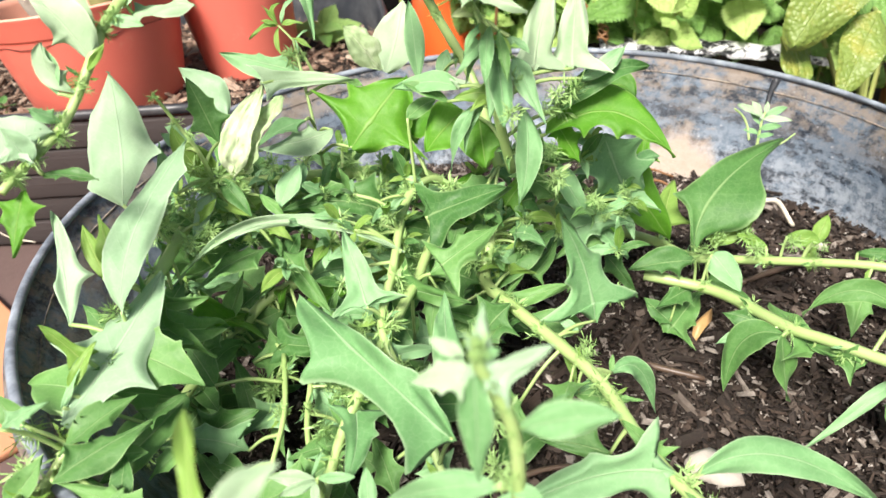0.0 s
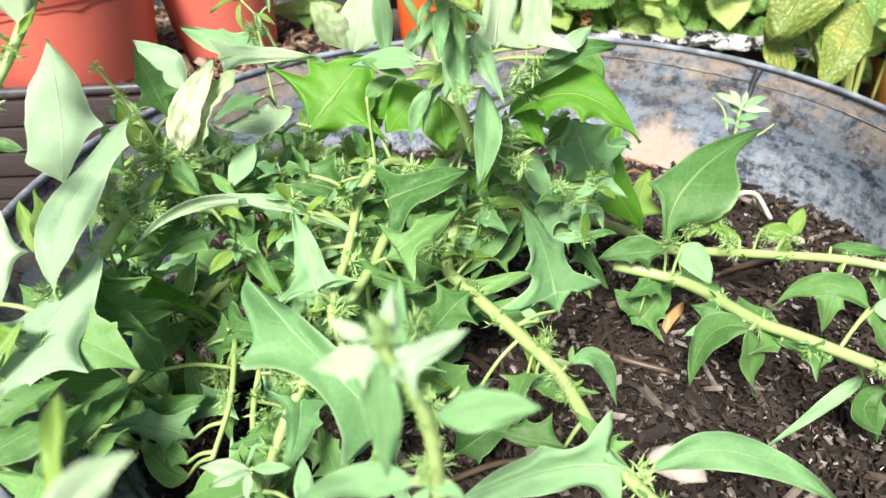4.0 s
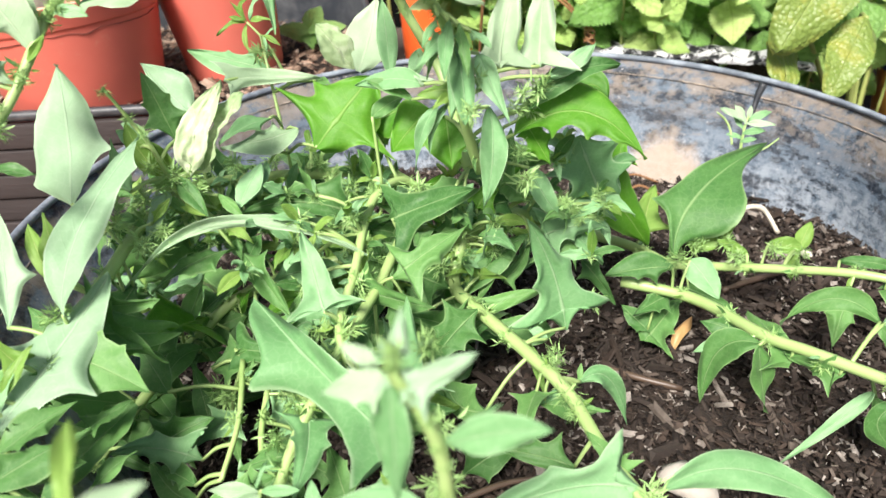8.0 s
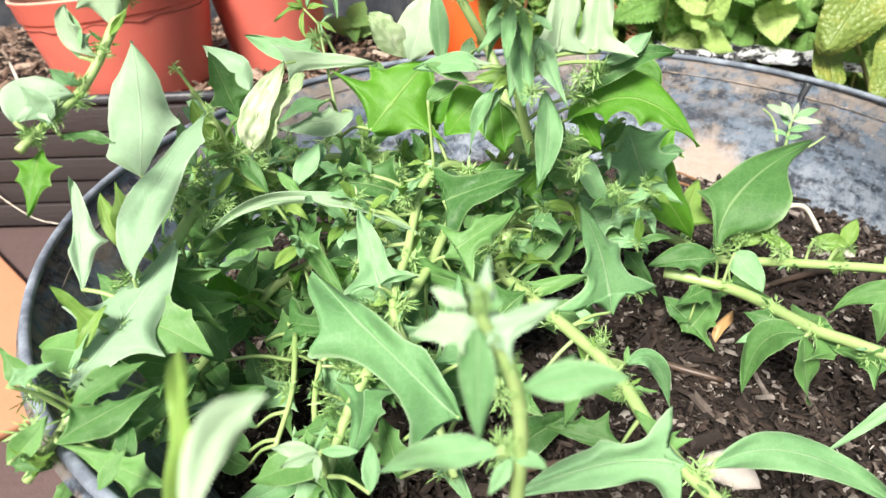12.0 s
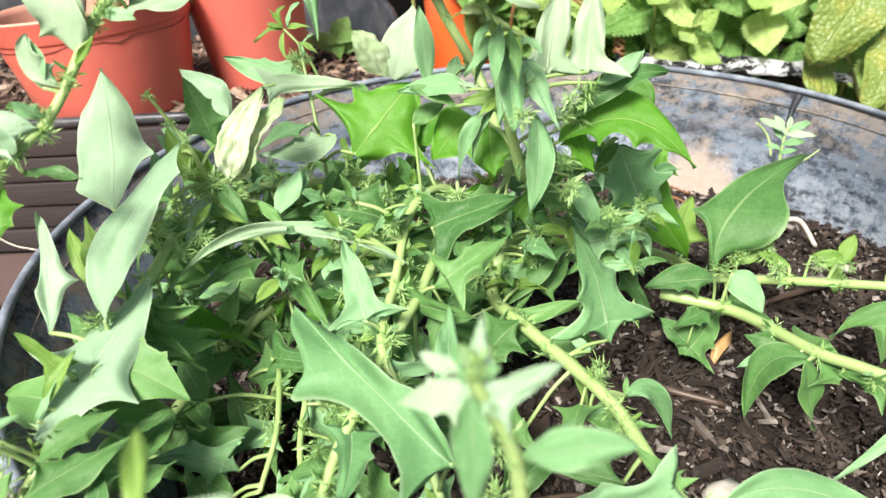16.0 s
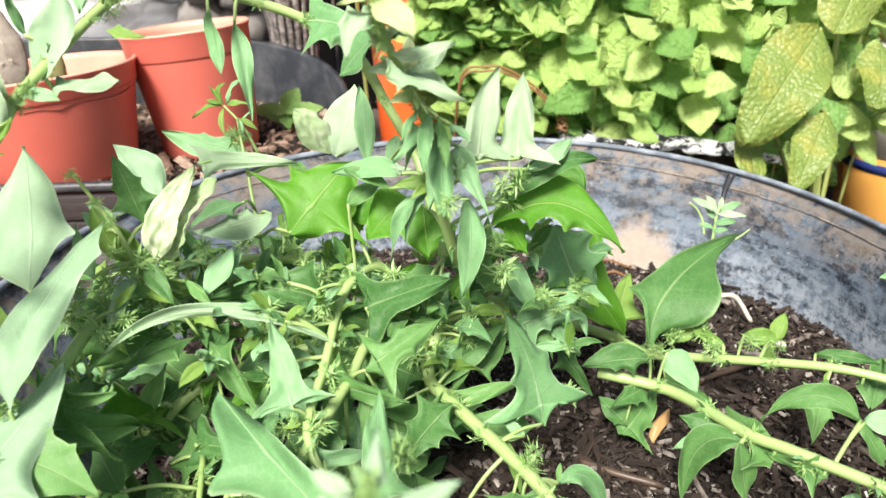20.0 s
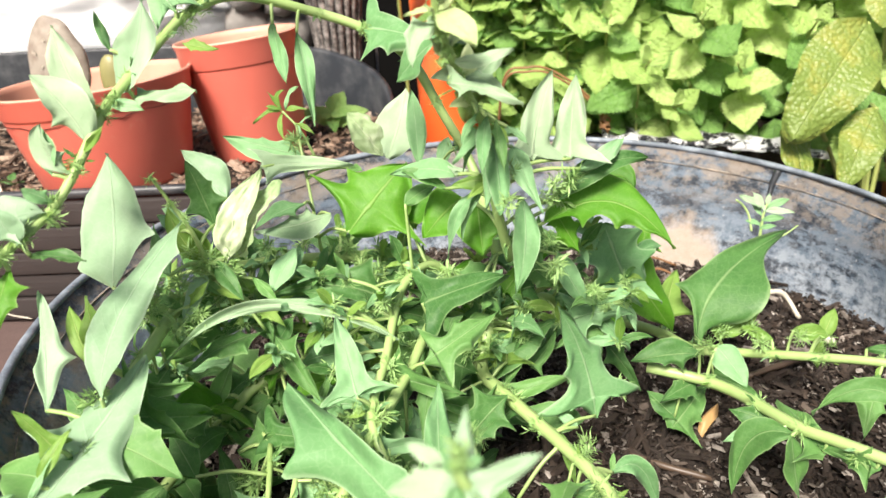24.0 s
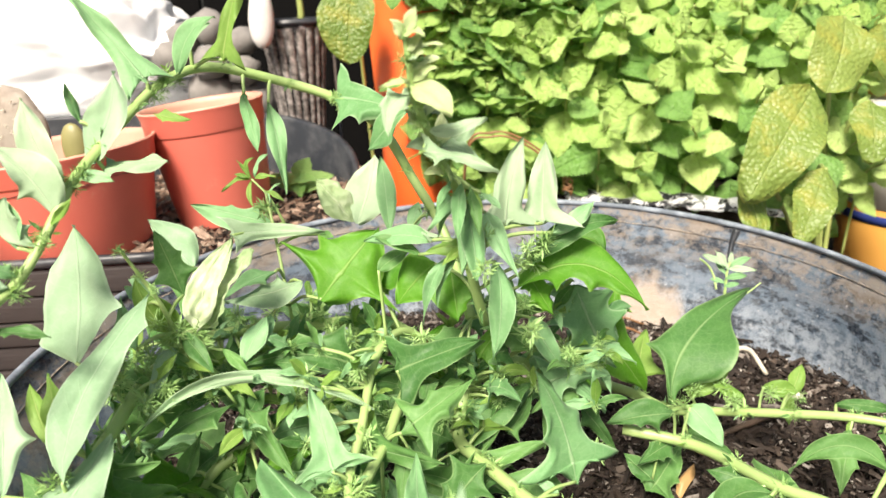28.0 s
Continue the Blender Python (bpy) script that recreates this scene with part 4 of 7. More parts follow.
# the shoots that lean out over the rim
FRONT = ((0.178, 0.864, 0.276), (0.285, 0.790, 0.243), (0.385, 0.850, 0.262), (0.203, 0.833, 0.240), (0.128, 0.909, 0.250), (0.285, 0.905, 0.308), (0.472, 0.860, 0.275), (0.240, 0.800, 0.196), (0.330, 0.795, 0.190), (0.345, 0.860, 0.292), (0.425, 0.830, 0.226), (0.160, 0.870, 0.205), (0.225, 0.880, 0.300), (0.420, 0.900, 0.318), (0.520, 0.900, 0.330), (0.275, 0.795, 0.150),
    (0.099, 0.960, 0.311), (0.131, 0.940, 0.290), (0.175, 0.950, 0.311), (0.189, 0.915, 0.268), (0.108, 0.935, 0.257), (0.147, 0.918, 0.244), (0.541, 0.870, 0.273), (0.555, 0.845, 0.240), (0.519, 0.850, 0.225), (0.545, 0.815, 0.187), (0.517, 0.790, 0.167), (0.545, 0.780, 0.142), (0.533, 0.900, 0.286), (0.491, 0.890, 0.242), (0.580, 0.880, 0.296))
for q in FRONT:
    rosette(q, rng.uniform(0.046, 0.060), True)
for k in range(26):
    x = 0.165 + 0.0118 * k + rng.gauss(0, 0.006)
    y = 0.862 - 0.55 * max(0, x - 0.30)
    q = Vector((x, max(0.765, y) + rng.uniform(-0.005, 0.03), rng.uniform(0.112, 0.165)))
    balm_leaf(q, -math.pi / 2 + rng.gauss(0, 0.5), rng.uniform(0.5, 1.0), rng.uniform(0.040, 0.054), False, True)
for k in range(340):
    x, h = rng.uniform(0.07, 0.85), rng.random()
    q = Vector((x, 0.86 + 0.17 * h + rng.uniform(0, 0.05), 0.12 + 0.36 * h + rng.uniform(-0.03, 0.03)))
    if math.hypot(q.x - 0.735, q.y - 0.960) < 0.15 or (q.x < 0.20 and h > 0.25 and rng.random() < 0.5):
        continue
    rosette(q, rng.uniform(0.042, 0.060), q.z < 0.36)
for k in range(1400):
    x, h = rng.uniform(0.05, 0.9), rng.random()
    q = Vector((x, 0.92 + 0.24 * h + rng.uniform(0, 0.10), 0.02 + 0.56 * h))
    if math.hypot(q.x - 0.735, q.y - 0.960) < 0.15 or math.hypot(q.x - 0.095, q.y - 1.085) < 0.14:
        continue
    balm_leaf(q, -math.pi / 2 + rng.gauss(0, 0.8), rng.uniform(0.1, 1.0), rng.uniform(0.038, 0.058), False, False)
for k in range(44):
    h = rng.random()
    rosette((rng.uniform(0.06, 0.24), 0.86 + 0.07 * h + rng.uniform(0, 0.02), 0.22 + 0.22 * h), rng.uniform(0.046, 0.062), False, (0.0, -0.8))
for k in range(130):
    q = Vector((rng.uniform(0.015, 0.20), rng.uniform(0.895, 0.945), rng.uniform(0.12, 0.42)))
    if q.x < 0.05 and q.z < 0.24:
        continue
    balm_leaf(q, -math.pi / 2 + rng.gauss(0, 0.8), rng.uniform(-0.1, 0.9), rng.uniform(0.028, 0.052), rng.random() < 0.35, False)

V, F, U, M = [], [], [], []
for me, m in far:
    b = len(V)
    V += [tuple(m @ v.co) for v in me.vertices]
    F += [tuple(b + i for i in p.vertices) for p in me.polygons]
    uv = [None] * len(me.vertices)
    for l in me.loops:
        uv[l.vertex_index] = tuple(me.uv_layers[0].data[l.index].uv)
    U += uv
    M += [1 if me.materials[0] == LIME else 0] * len(me.polygons)
fm = blade_mesh("foliage", V, F, U, BALM)
fm.materials.append(LIME)
fm.polygons.foreach_set("material_index", M)
tagged(place("foliage", fm, None, balm, smooth=False), "dense bright green foliage", kind="stuff")


# broad yellowing primrose-like leaves
prim = thing("primrose_plant", (0.52, 0.83, GROUND_Z), "primrose with large yellowing quilted leaves", "plant")
P0 = Vector((0.52, 0.83, GROUND_Z))
FACE = Vector((0.05, -0.80, 0.60))


def aim(base, tip, roll, face=FACE):
    x = (Vector(tip) - Vector(base))
    l = x.length
    x.normalize()
    z = (face - face.dot(x) * x).normalized()
    z = Matrix.Rotation(radians(roll), 3, x) @ z
    y = z.cross(x)
    return Matrix.Translation(base) @ Matrix((x, y, z)).transposed().to_4x4(), l


def prim_leaf(base, tip, w, roll, seed):
    r = random.Random(seed)
    m, l = aim(base, tip, roll)
    me = blade_mesh("leaf", *blade(l, w, BROAD, r, 84, 32, 0.12, 0.05, 0.02, 0.05, 0.0, 0.05, 0.012), PRIM)
    ob = place("leaf", me, None, prim, smooth=False)
    ob.matrix_local = Matrix.Translation(-P0) @ m
    b, t = Vector(base), (Vector(tip) - Vector(base)).normalized()
    part("stalk", tube([P0 - P0 + Vector((0, 0, 0.02)), (b - P0) * 0.6 + Vector((0, 0.02, 0.06)), b - P0], 0.003, 0.002, 5, 6), BALM_STEM, prim)


prim_leaf((0.424, 0.735, 0.232), (0.342, 0.678, 0.138), 0.50, 0, 3)
prim_leaf((0.431, 0.706, 0.157), (0.390, 0.665, 0.095), 0.54, 10, 4)
prim_leaf((0.496, 0.815, 0.296), (0.459, 0.770, 0.222), 0.72, -8, 5)
prim_leaf((0.360, 0.724, 0.139), (0.362, 0.688, 0.096), 0.80, -15, 6)
prim_leaf((0.531, 0.803, 0.206), (0.517, 0.762, 0.146), 0.75, 10, 7)
prim_leaf((0.563, 0.851, 0.286), (0.571, 0.830, 0.225), 0.80, 0, 8)
dock = thing("dock_plant", (-0.030, 1.16, GROUND_Z), "yellow-green quilted leaf hanging beside the orange bucket", "plant")
m, l = aim((-0.034, 0.965, 0.352), (-0.046, 0.945, 0.262), 0)
ob = place("leaf", blade_mesh("leaf", *blade(l, 0.78, BROAD, random.Random(9), 84, 32, 0.12, 0.04, 0.02, 0.03, 0.0, 0.02, 0.016), PRIM), None, dock, smooth=False)
D0 = Vector((-0.030, 1.16, GROUND_Z))
ob.matrix_local = Matrix.Translation(-D0) @ m
part("stalk", tube([(0, 0, 0.0), (-0.01, -0.05, 0.30), (-0.006, -0.15, 0.45), Vector((-0.034, 0.965, 0.352)) - D0], 0.003, 0.002, 6, 6), BALM_STEM, dock)


# ---- the sprawling plant in the tub ----
plant = thing("orache_plant", (0.045, 0.41, 0.0), "sprawling green orache with arrow-shaped leaves and spiky bud clusters", "plant")
G0 = Vector((0.045, 0.41, 0.0))
leaf_rng = random.Random(5)
TONES = {"p": FLOWER, "x": WAXY, "g": GREEN, "y": YOUNG, "c": CREAM, "w": PALE, "b": GLAUC, "o": OLIVE}


STEM_LINES = []


def stem(points, r0, r1, leaves=0):
    STEM_LINES.append((glide(points, 10), leaves, r0))
    part("stem", tube([Vector(p) - G0 for p in points], r0, r1, 7, 9), STEM, plant)


def leaf(base, tip, width, roll, bend, kind, tone, fold):
    m, l = aim(base, tip, roll + leaf_rng.uniform(-12, 12), Vector((0.0, -0.76, 0.65)))
    shape = leaf_rng.choice(ARROWS if kind == "H" else SPEARS)
    v, f, a = blade(l, width * (1.3 if kind == "H" else 0.93), shape, leaf_rng, 18, 12, fold * 1.5, bend, 0.0, 0.045, 0.0, 0.03)
    ob = place("leaf", blade_mesh("leaf", v, f, a, TONES[tone]), None, plant, smooth=False)
    ob.matrix_local = Matrix.Translation(-G0) @ m
    b = Vector(base)
    near = min((q for line, _, _ in STEM_LINES for q in line), key=lambda q: (q - b).length_squared)
    gap = (near - b).length
    if 0.004 < gap < 0.032:
        back = m.inverted()
        part("petiole", tube([back @ near, back @ (b * 0.5 + near * 0.5 + Vector((0, 0, 0.08 * gap))), Vector((0.002, 0, 0))], 0.0010, 0.0008, 4, 5), STEM, ob)


# half outlines of the named leaves: runs of (along, across) between sharp points
HALVES = {
    "A": (((0, 0.02), (0.045, 0.10), (0.06, 0.22), (0.03, 0.36), (-0.05, 0.50)), ((-0.05, 0.50), (0.07, 0.375), (0.14, 0.265), (0.21, 0.200), (0.31, 0.172), (0.44, 0.170), (0.58, 0.150), (0.74, 0.108), (0.88, 0.055), (1, 0))),
    "L": (((0, 0.02), (0.07, 0.08), (0.13, 0.17), (0.155, 0.31), (0.12, 0.50)), ((0.12, 0.50), (0.215, 0.345), (0.27, 0.235), (0.34, 0.180), (0.42, 0.175), (0.50, 0.225)), ((0.50, 0.225), (0.55, 0.150), (0.66, 0.115), (0.84, 0.060), (1, 0))),
    "M": (((0, 0.03), (0.10, 0.11), (0.18, 0.19), (0.235, 0.31), (0.26, 0.50)), ((0.26, 0.50), (0.325, 0.345), (0.39, 0.265), (0.47, 0.245), (0.56, 0.310)), ((0.56, 0.310), (0.60, 0.215), (0.72, 0.155), (0.87, 0.080), (1, 0))),
    "K": (((0, 0.04), (0.12, 0.14), (0.25, 0.20), (0.34, 0.29), (0.38, 0.50)), ((0.38, 0.50), (0.445, 0.335), (0.52, 0.255), (0.64, 0.235), (0.80, 0.175), (0.92, 0.09), (1, 0))),
    "R": (((0, 0.04), (0.08, 0.26), (0.20, 0.44), (0.36, 0.50), (0.54, 0.45), (0.72, 0.32), (0.88, 0.15), (1, 0)),),
    "S": (((0, 0.05), (0.10, 0.22), (0.25, 0.40), (0.42, 0.49), (0.58, 0.46), (0.74, 0.33), (0.88, 0.17), (1, 0)),),
    "O": (((0, 0.02), (0.08, 0.09), (0.16, 0.17), (0.22, 0.30), (0.23, 0.50)), ((0.23, 0.50), (0.32, 0.335), (0.42, 0.265), (0.52, 0.285), (0.62, 0.44)), ((0.62, 0.44), (0.66, 0.275), (0.74, 0.195), (0.83, 0.205)), ((0.83, 0.205), (0.88, 0.10), (1, 0))),
    "H": (((0, 0.03), (0.12, 0.06), (0.22, 0.10), (0.31, 0.19), (0.35, 0.38)), ((0.35, 0.38), (0.43, 0.285), (0.53, 0.24), (0.64, 0.20), (0.78, 0.115), (0.90, 0.05), (1, 0))),
    "J": (((0, 0.03), (0.10, 0.12), (0.22, 0.30), (0.34, 0.45), (0.48, 0.50), (0.60, 0.43), (0.70, 0.25), (0.82, 0.11), (1, 0)),),
    "Z": (((0, 0.02), (0.03, 0.13), (0.02, 0.29)), ((0.02, 0.29), (0.10, 0.195), (0.20, 0.145), (0.36, 0.130), (0.52, 0.150), (0.62, 0.215), (0.69, 0.38)), ((0.69, 0.38), (0.705, 0.25), (0.75, 0.165), (0.84, 0.120), (0.94, 0.075), (1, 0))),
    "C": (((0, 0.05), (0.10, 0.20), (0.22, 0.42), (0.40, 0.50), (0.55, 0.40), (0.70, 0.46), (0.84, 0.30), (0.94, 0.16), (1, 0)),),
    "T": (((0, 0.02), (0.10, 0.07), (0.22, 0.11), (0.34, 0.155)), ((0.34, 0.155), (0.42, 0.105), (0.55, 0.095), (0.75, 0.075), (0.90, 0.045), (1, 0))),
    "V": (((0, 0.12), (0.15, 0.30), (0.35, 0.46), (0.55, 0.50), (0.70, 0.43)), ((0.70, 0.43), (0.80, 0.26), (0.92, 0.12), (1, 0))),
    "P": (((0, 0.03), (0.06, 0.28), (0.13, 0.56)), ((0.13, 0.56), (0.28, 0.47), (0.50, 0.45), (0.68, 0.43), (0.77, 0.33), (0.90, 0.17), (1, 0))),
    "X": (((0, 0.03), (0.20, 0.30), (0.36, 0.50), (0.42, 0.75)), ((0.42, 0.75), (0.49, 0.55), (0.60, 0.42), (0.75, 0.33), (0.90, 0.17), (1, 0))),
    "Y": (((0, 0.03), (0.06, 0.20), (0.20, 0.45), (0.45, 0.50), (0.65, 0.46), (0.80, 0.42), (0.90, 0.30)), ((0.90, 0.30), (0.95, 0.12), (1, 0))),
    "N": (((0, 0.03), (0.10, 0.25), (0.22, 0.52)), ((0.22, 0.52), (0.40, 0.41), (0.60, 0.42), (0.74, 0.46), (0.84, 0.66)), ((0.84, 0.66), (0.88, 0.42), (0.95, 0.20), (1, 0))),
    "G": (((0, 0.46), (0.3, 0.50), (0.6, 0.40), (0.85, 0.20), (1, 0)),),
}


def half_line(kind, across):
    """The outline of half a leaf, smooth between its sharp points: (place on the midrib, along, across)."""
    pts = []
    for run in HALVES[kind]:
        line = glide([(x, y, 0) for x, y in run], 3)
        pts += [(p.x, max(0.0, p.y)) for p in line[:-1]]
    pts.append((1.0, 0.0))
    n = 30
    rows = []
    for k in range(n + 1):
        s = k / n * (len(pts) - 1)
        i = min(int(s), len(pts) - 2)
        (a, b), (c, d) = pts[i], pts[i + 1]
        x, y = a + (c - a) * (s - i), b + (d - b) * (s - i)
        rows.append((0.85 * max(0.0, x) + 0.15 * k / n, x, y * across))
    return rows


def leaf3(base, mid, tip, width, left, right, tone, roll, fold):
    """A leaf on a bent midrib, each half with an outline of its own."""
    r = leaf_rng
    a, c, e = Vector(base), Vector(mid), Vector(tip)
    knee = 2 * c - (a + e) / 2
    length = (c - a).length + (e - c).length
    face = Matrix.Rotation(radians(roll + r.uniform(-8, 8)), 3, (e - a).normalized()) @ Vector((0.0, -0.74, 0.67))
    sides = (half_line(left, r.uniform(0.92, 1.08)), half_line(right, r.uniform(0.92, 1.08)))
    ph, ph2, twist, wave = r.uniform(0, 6.3), r.uniform(0, 6.3), r.uniform(-0.35, 0.35), r.uniform(0.026, 0.058)
    crumple = 0.05 if tone == "c" else 0.006
    nv, verts, axes = 8, [], []
    for i in range(31):
        for j in range(2 * nv + 1):
            v = j / nv - 1
            s, w = (0 if v < 0 else 1), abs(v)
            m, ox, oy = sides[s][i]
            if w == 0:
                m = (sides[0][i][0] + sides[1][i][0]) / 2
            x = m + (ox - m) * w ** 1.15
            y = oy * width * length * w * (-1 if v < 0 else 1)
            q = min(1.0, max(-0.15, x))
            p = a * (1 - q) ** 2 + 2 * knee * q * (1 - q) + e * q * q
            t = (2 * (1 - q) * (knee - a) + 2 * q * (e - knee)).normalized()
            n = (face - face.dot(t) * t).normalized()
            n = Matrix.Rotation(twist * (q - 0.4), 3, t) @ n
            b = t.cross(n)
            z = fold * 1.6 * abs(y) - 1.1 * fold * y * y / (width * length + 1e-6) + wave * length * math.sin(8.5 * x + ph + (2.1 if s else 0)) * w * w
            z += 0.13 * width * length * w * noise.noise(Vector((x * 3.0, ph2, 1.4 * v)))
            z -= 0.35 * width * length * max(0.0, w - 0.55) ** 2 * (0.5 + 0.5 * math.sin(4.2 * x + ph2))
            z += crumple * length * noise.noise(Vector((x * 9, v * 4, ph)))
            edge = 1 + 0.05 * noise.noise(Vector((x * 14, ph2, v))) * w
            verts.append(tuple(p - G0 + b * (y * edge) + n * z))
            axes.append((m, v))
    k = 2 * nv + 1
    faces = [(q, q + k, q + k + 1, q + 1) for i in range(30) for j in range(2 * nv) for q in (i * k + j,)]
    ob = place("leaf", blade_mesh("leaf", verts, faces, axes, TONES[tone]), None, plant, smooth=False)
    near = min((q for line, _, _ in STEM_LINES for q in line), key=lambda q: (q - a).length_squared)
    gap = (near - a).length
    if 0.003 < gap < 0.045:
        part("petiole", tube([near - G0, a * 0.5 + near * 0.5 + Vector((0, 0, 0.10 * gap)) - G0, a + (knee - a) * 0.03 - G0], 0.0011, 0.0009, 4, 5), STEM, ob)


BUDS = []
for k in range(6):
    r = random.Random(100 + k)
    V, F, U = [], [], []
    for s in range(96):
        d = Vector((r.gauss(0, 1), r.gauss(0, 1), r.gauss(0, 1))).normalized()
        c = d * r.uniform(0.0, 0.003) + Vector((r.gauss(0, 0.0018), r.gauss(0, 0.0018), r.gauss(0, 0.0018)))
        v, f, a = blade(r.uniform(0.0034, 0.0066) if s % 6 else r.uniform(0.007, 0.0098), r.uniform(0.10, 0.18), LANCE, r, 4, 2, 0.5, r.uniform(-0.1, 0.15))
        mm = Matrix.Translation(c) @ d.to_track_quat("X", "Z").to_matrix().to_4x4()
        F += [tuple(i + len(V) for i in q) for q in f]
        V += [tuple(mm @ Vector(p)) for p in v]
        U += a
    BUDS.append(blade_mesh("bud", V, F, U, BUD))


def bud_cluster(at, size):
    ob = place("bud", leaf_rng.choice(BUDS), None, plant, smooth=False)
    ob.matrix_local = Matrix.Translation(Vector(at) - G0) @ Euler([leaf_rng.uniform(0, 6.3) for _ in range(3)]).to_matrix().to_4x4() @ Matrix.Scale(size * 1.04, 4)


stem([(0.045, 0.410, 0.115), (0.038, 0.389, 0.094), (0.049, 0.367, 0.092), (0.072, 0.325, 0.093), (0.088, 0.293, 0.093), (0.098, 0.261, 0.089), (0.109, 0.234, 0.087), (0.121, 0.212, 0.089)], 0.0038, 0.0026, 3)
stem([(0.041, 0.412, 0.108), (0.071, 0.435, 0.115), (0.111, 0.452, 0.094), (0.170, 0.489, 0.054), (0.198, 0.483, 0.041), (0.224, 0.465, 0.048), (0.257, 0.439, 0.060), (0.294, 0.411, 0.071), (0.335, 0.389, 0.069)], 0.0040, 0.0026, 9)
stem([(0.149, 0.434, 0.060), (0.189, 0.412, 0.059), (0.209, 0.356, 0.071), (0.223, 0.336, 0.075), (0.243, 0.310, 0.079), (0.275, 0.277, 0.081)], 0.0036, 0.0028, 3)
stem([(0.041, 0.413, 0.110), (0.014, 0.393, 0.128), (-0.001, 0.344, 0.124), (-0.015, 0.305, 0.119), (-0.026, 0.281, 0.109), (-0.035, 0.263, 0.098), (-0.042, 0.238, 0.085)], 0.0028, 0.0022, 16)
stem([(0.042, 0.419, 0.110), (0.015, 0.421, 0.146), (-0.004, 0.389, 0.151), (-0.012, 0.343, 0.134), (-0.017, 0.308, 0.123), (-0.007, 0.287, 0.107), (0.002, 0.269, 0.096), (0.012, 0.242, 0.079)], 0.0025, 0.0019, 15)
stem([(0.035, 0.438, 0.114), (-0.001, 0.461, 0.135), (-0.044, 0.456, 0.139), (-0.091, 0.440, 0.145), (-0.113, 0.418, 0.150), (-0.119, 0.364, 0.157), (-0.122, 0.321, 0.153), (-0.127, 0.288, 0.147), (-0.135, 0.261, 0.131), (-0.147, 0.239, 0.114), (-0.160, 0.224, 0.099)], 0.0041, 0.0020, 34)
stem([(0.028, 0.412, 0.109), (-0.041, 0.405, 0.102), (-0.090, 0.395, 0.089), (-0.111, 0.375, 0.077), (-0.134, 0.343, 0.063), (-0.150, 0.301, 0.052)], 0.0036, 0.0028, 26)
stem([(-0.058, 0.446, 0.133), (-0.059, 0.445, 0.153), (-0.063, 0.455, 0.179), (-0.068, 0.469, 0.203), (-0.073, 0.485, 0.220)], 0.0011, 0.0008, 8)
stem([(-0.077, 0.340, 0.084), (-0.070, 0.298, 0.081), (-0.073, 0.269, 0.072)], 0.0016, 0.0012, 6)
stem([(-0.058, 0.313, 0.086), (-0.057, 0.287, 0.080), (-0.051, 0.259, 0.072)], 0.0016, 0.0012, 6)
leaf((-0.110, 0.287, 0.104), (-0.147, 0.252, 0.087), 0.50, 15, 0.03, "L", "g", 0.25)
leaf((-0.076, 0.374, 0.132), (-0.047, 0.347, 0.103), 0.45, 10, 0.05, "H", "g", 0.25)
leaf((-0.115, 0.359, 0.088), (-0.104, 0.385, 0.112), 0.60, 0, 0.05, "H", "g", 0.25)
leaf((-0.123, 0.335, 0.089), (-0.117, 0.369, 0.106), 0.50, 20, 0.05, "L", "g", 0.25)
leaf((0.066, 0.402, 0.109), (0.050, 0.385, 0.082), 0.50, 20, 0.05, "H", "g", 0.25)
leaf((0.042, 0.359, 0.079), (0.008, 0.349, 0.102), 0.60, 0, 0.02, "H", "g", 0.25)
leaf((0.093, 0.360, 0.077), (0.058, 0.363, 0.084), 0.50, 0, 0.02, "L", "g", 0.10)
leaf((0.178, 0.493, 0.060), (0.196, 0.531, 0.083), 0.70, 0, 0.02, "H", "y", 0.25)
leaf((0.162, 0.414, 0.025), (0.194, 0.445, 0.037), 0.90, 0, 0.03, "H", "g", 0.10)
leaf((0.166, 0.417, 0.030), (0.150, 0.434, 0.041), 0.80, 0, 0.03, "L", "g", 0.10)
leaf((0.105, 0.245, 0.087), (0.091, 0.266, 0.095), 0.60, 0, 0.03, "H", "g", 0.25)
leaf((-0.145, 0.220, 0.112), (-0.158, 0.221, 0.124), 0.50, 0, 0.05, "H", "y", 0.25)
leaf((-0.097, 0.377, 0.287), (-0.080, 0.375, 0.284), 0.40, 0, 0.03, "L", "y", 0.25)
bud_cluster((-0.014, 0.308, 0.123), 0.93)
bud_cluster((-0.036, 0.280, 0.107), 0.90)
bud_cluster((-0.042, 0.264, 0.100), 0.80)
bud_cluster((0.049, 0.366, 0.093), 0.80)
bud_cluster((0.088, 0.292, 0.093), 0.86)
bud_cluster((0.087, 0.324, 0.090), 0.80)
bud_cluster((0.174, 0.407, 0.092), 0.90)
bud_cluster((0.213, 0.355, 0.069), 0.90)
bud_cluster((-0.084, 0.439, 0.144), 0.90)
bud_cluster((-0.117, 0.361, 0.162), 0.90)
bud_cluster((-0.015, 0.370, 0.150), 0.86)
bud_cluster((-0.010, 0.339, 0.127), 0.86)
bud_cluster((-0.002, 0.287, 0.107), 0.80)
bud_cluster((0.020, 0.401, 0.151), 0.93)
bud_cluster((-0.086, 0.320, 0.080), 0.86)
bud_cluster((-0.141, 0.252, 0.125), 0.95)
bud_cluster((-0.074, 0.479, 0.211), 0.90)
bud_cluster((0.122, 0.402, 0.067), 0.90)
bud_cluster((0.027, 0.229, 0.174), 0.80)
bud_cluster((0.031, 0.223, 0.143), 0.86)
bud_cluster((0.030, 0.216, 0.123), 0.95)
bud_cluster((0.112, 0.234, 0.088), 0.93)
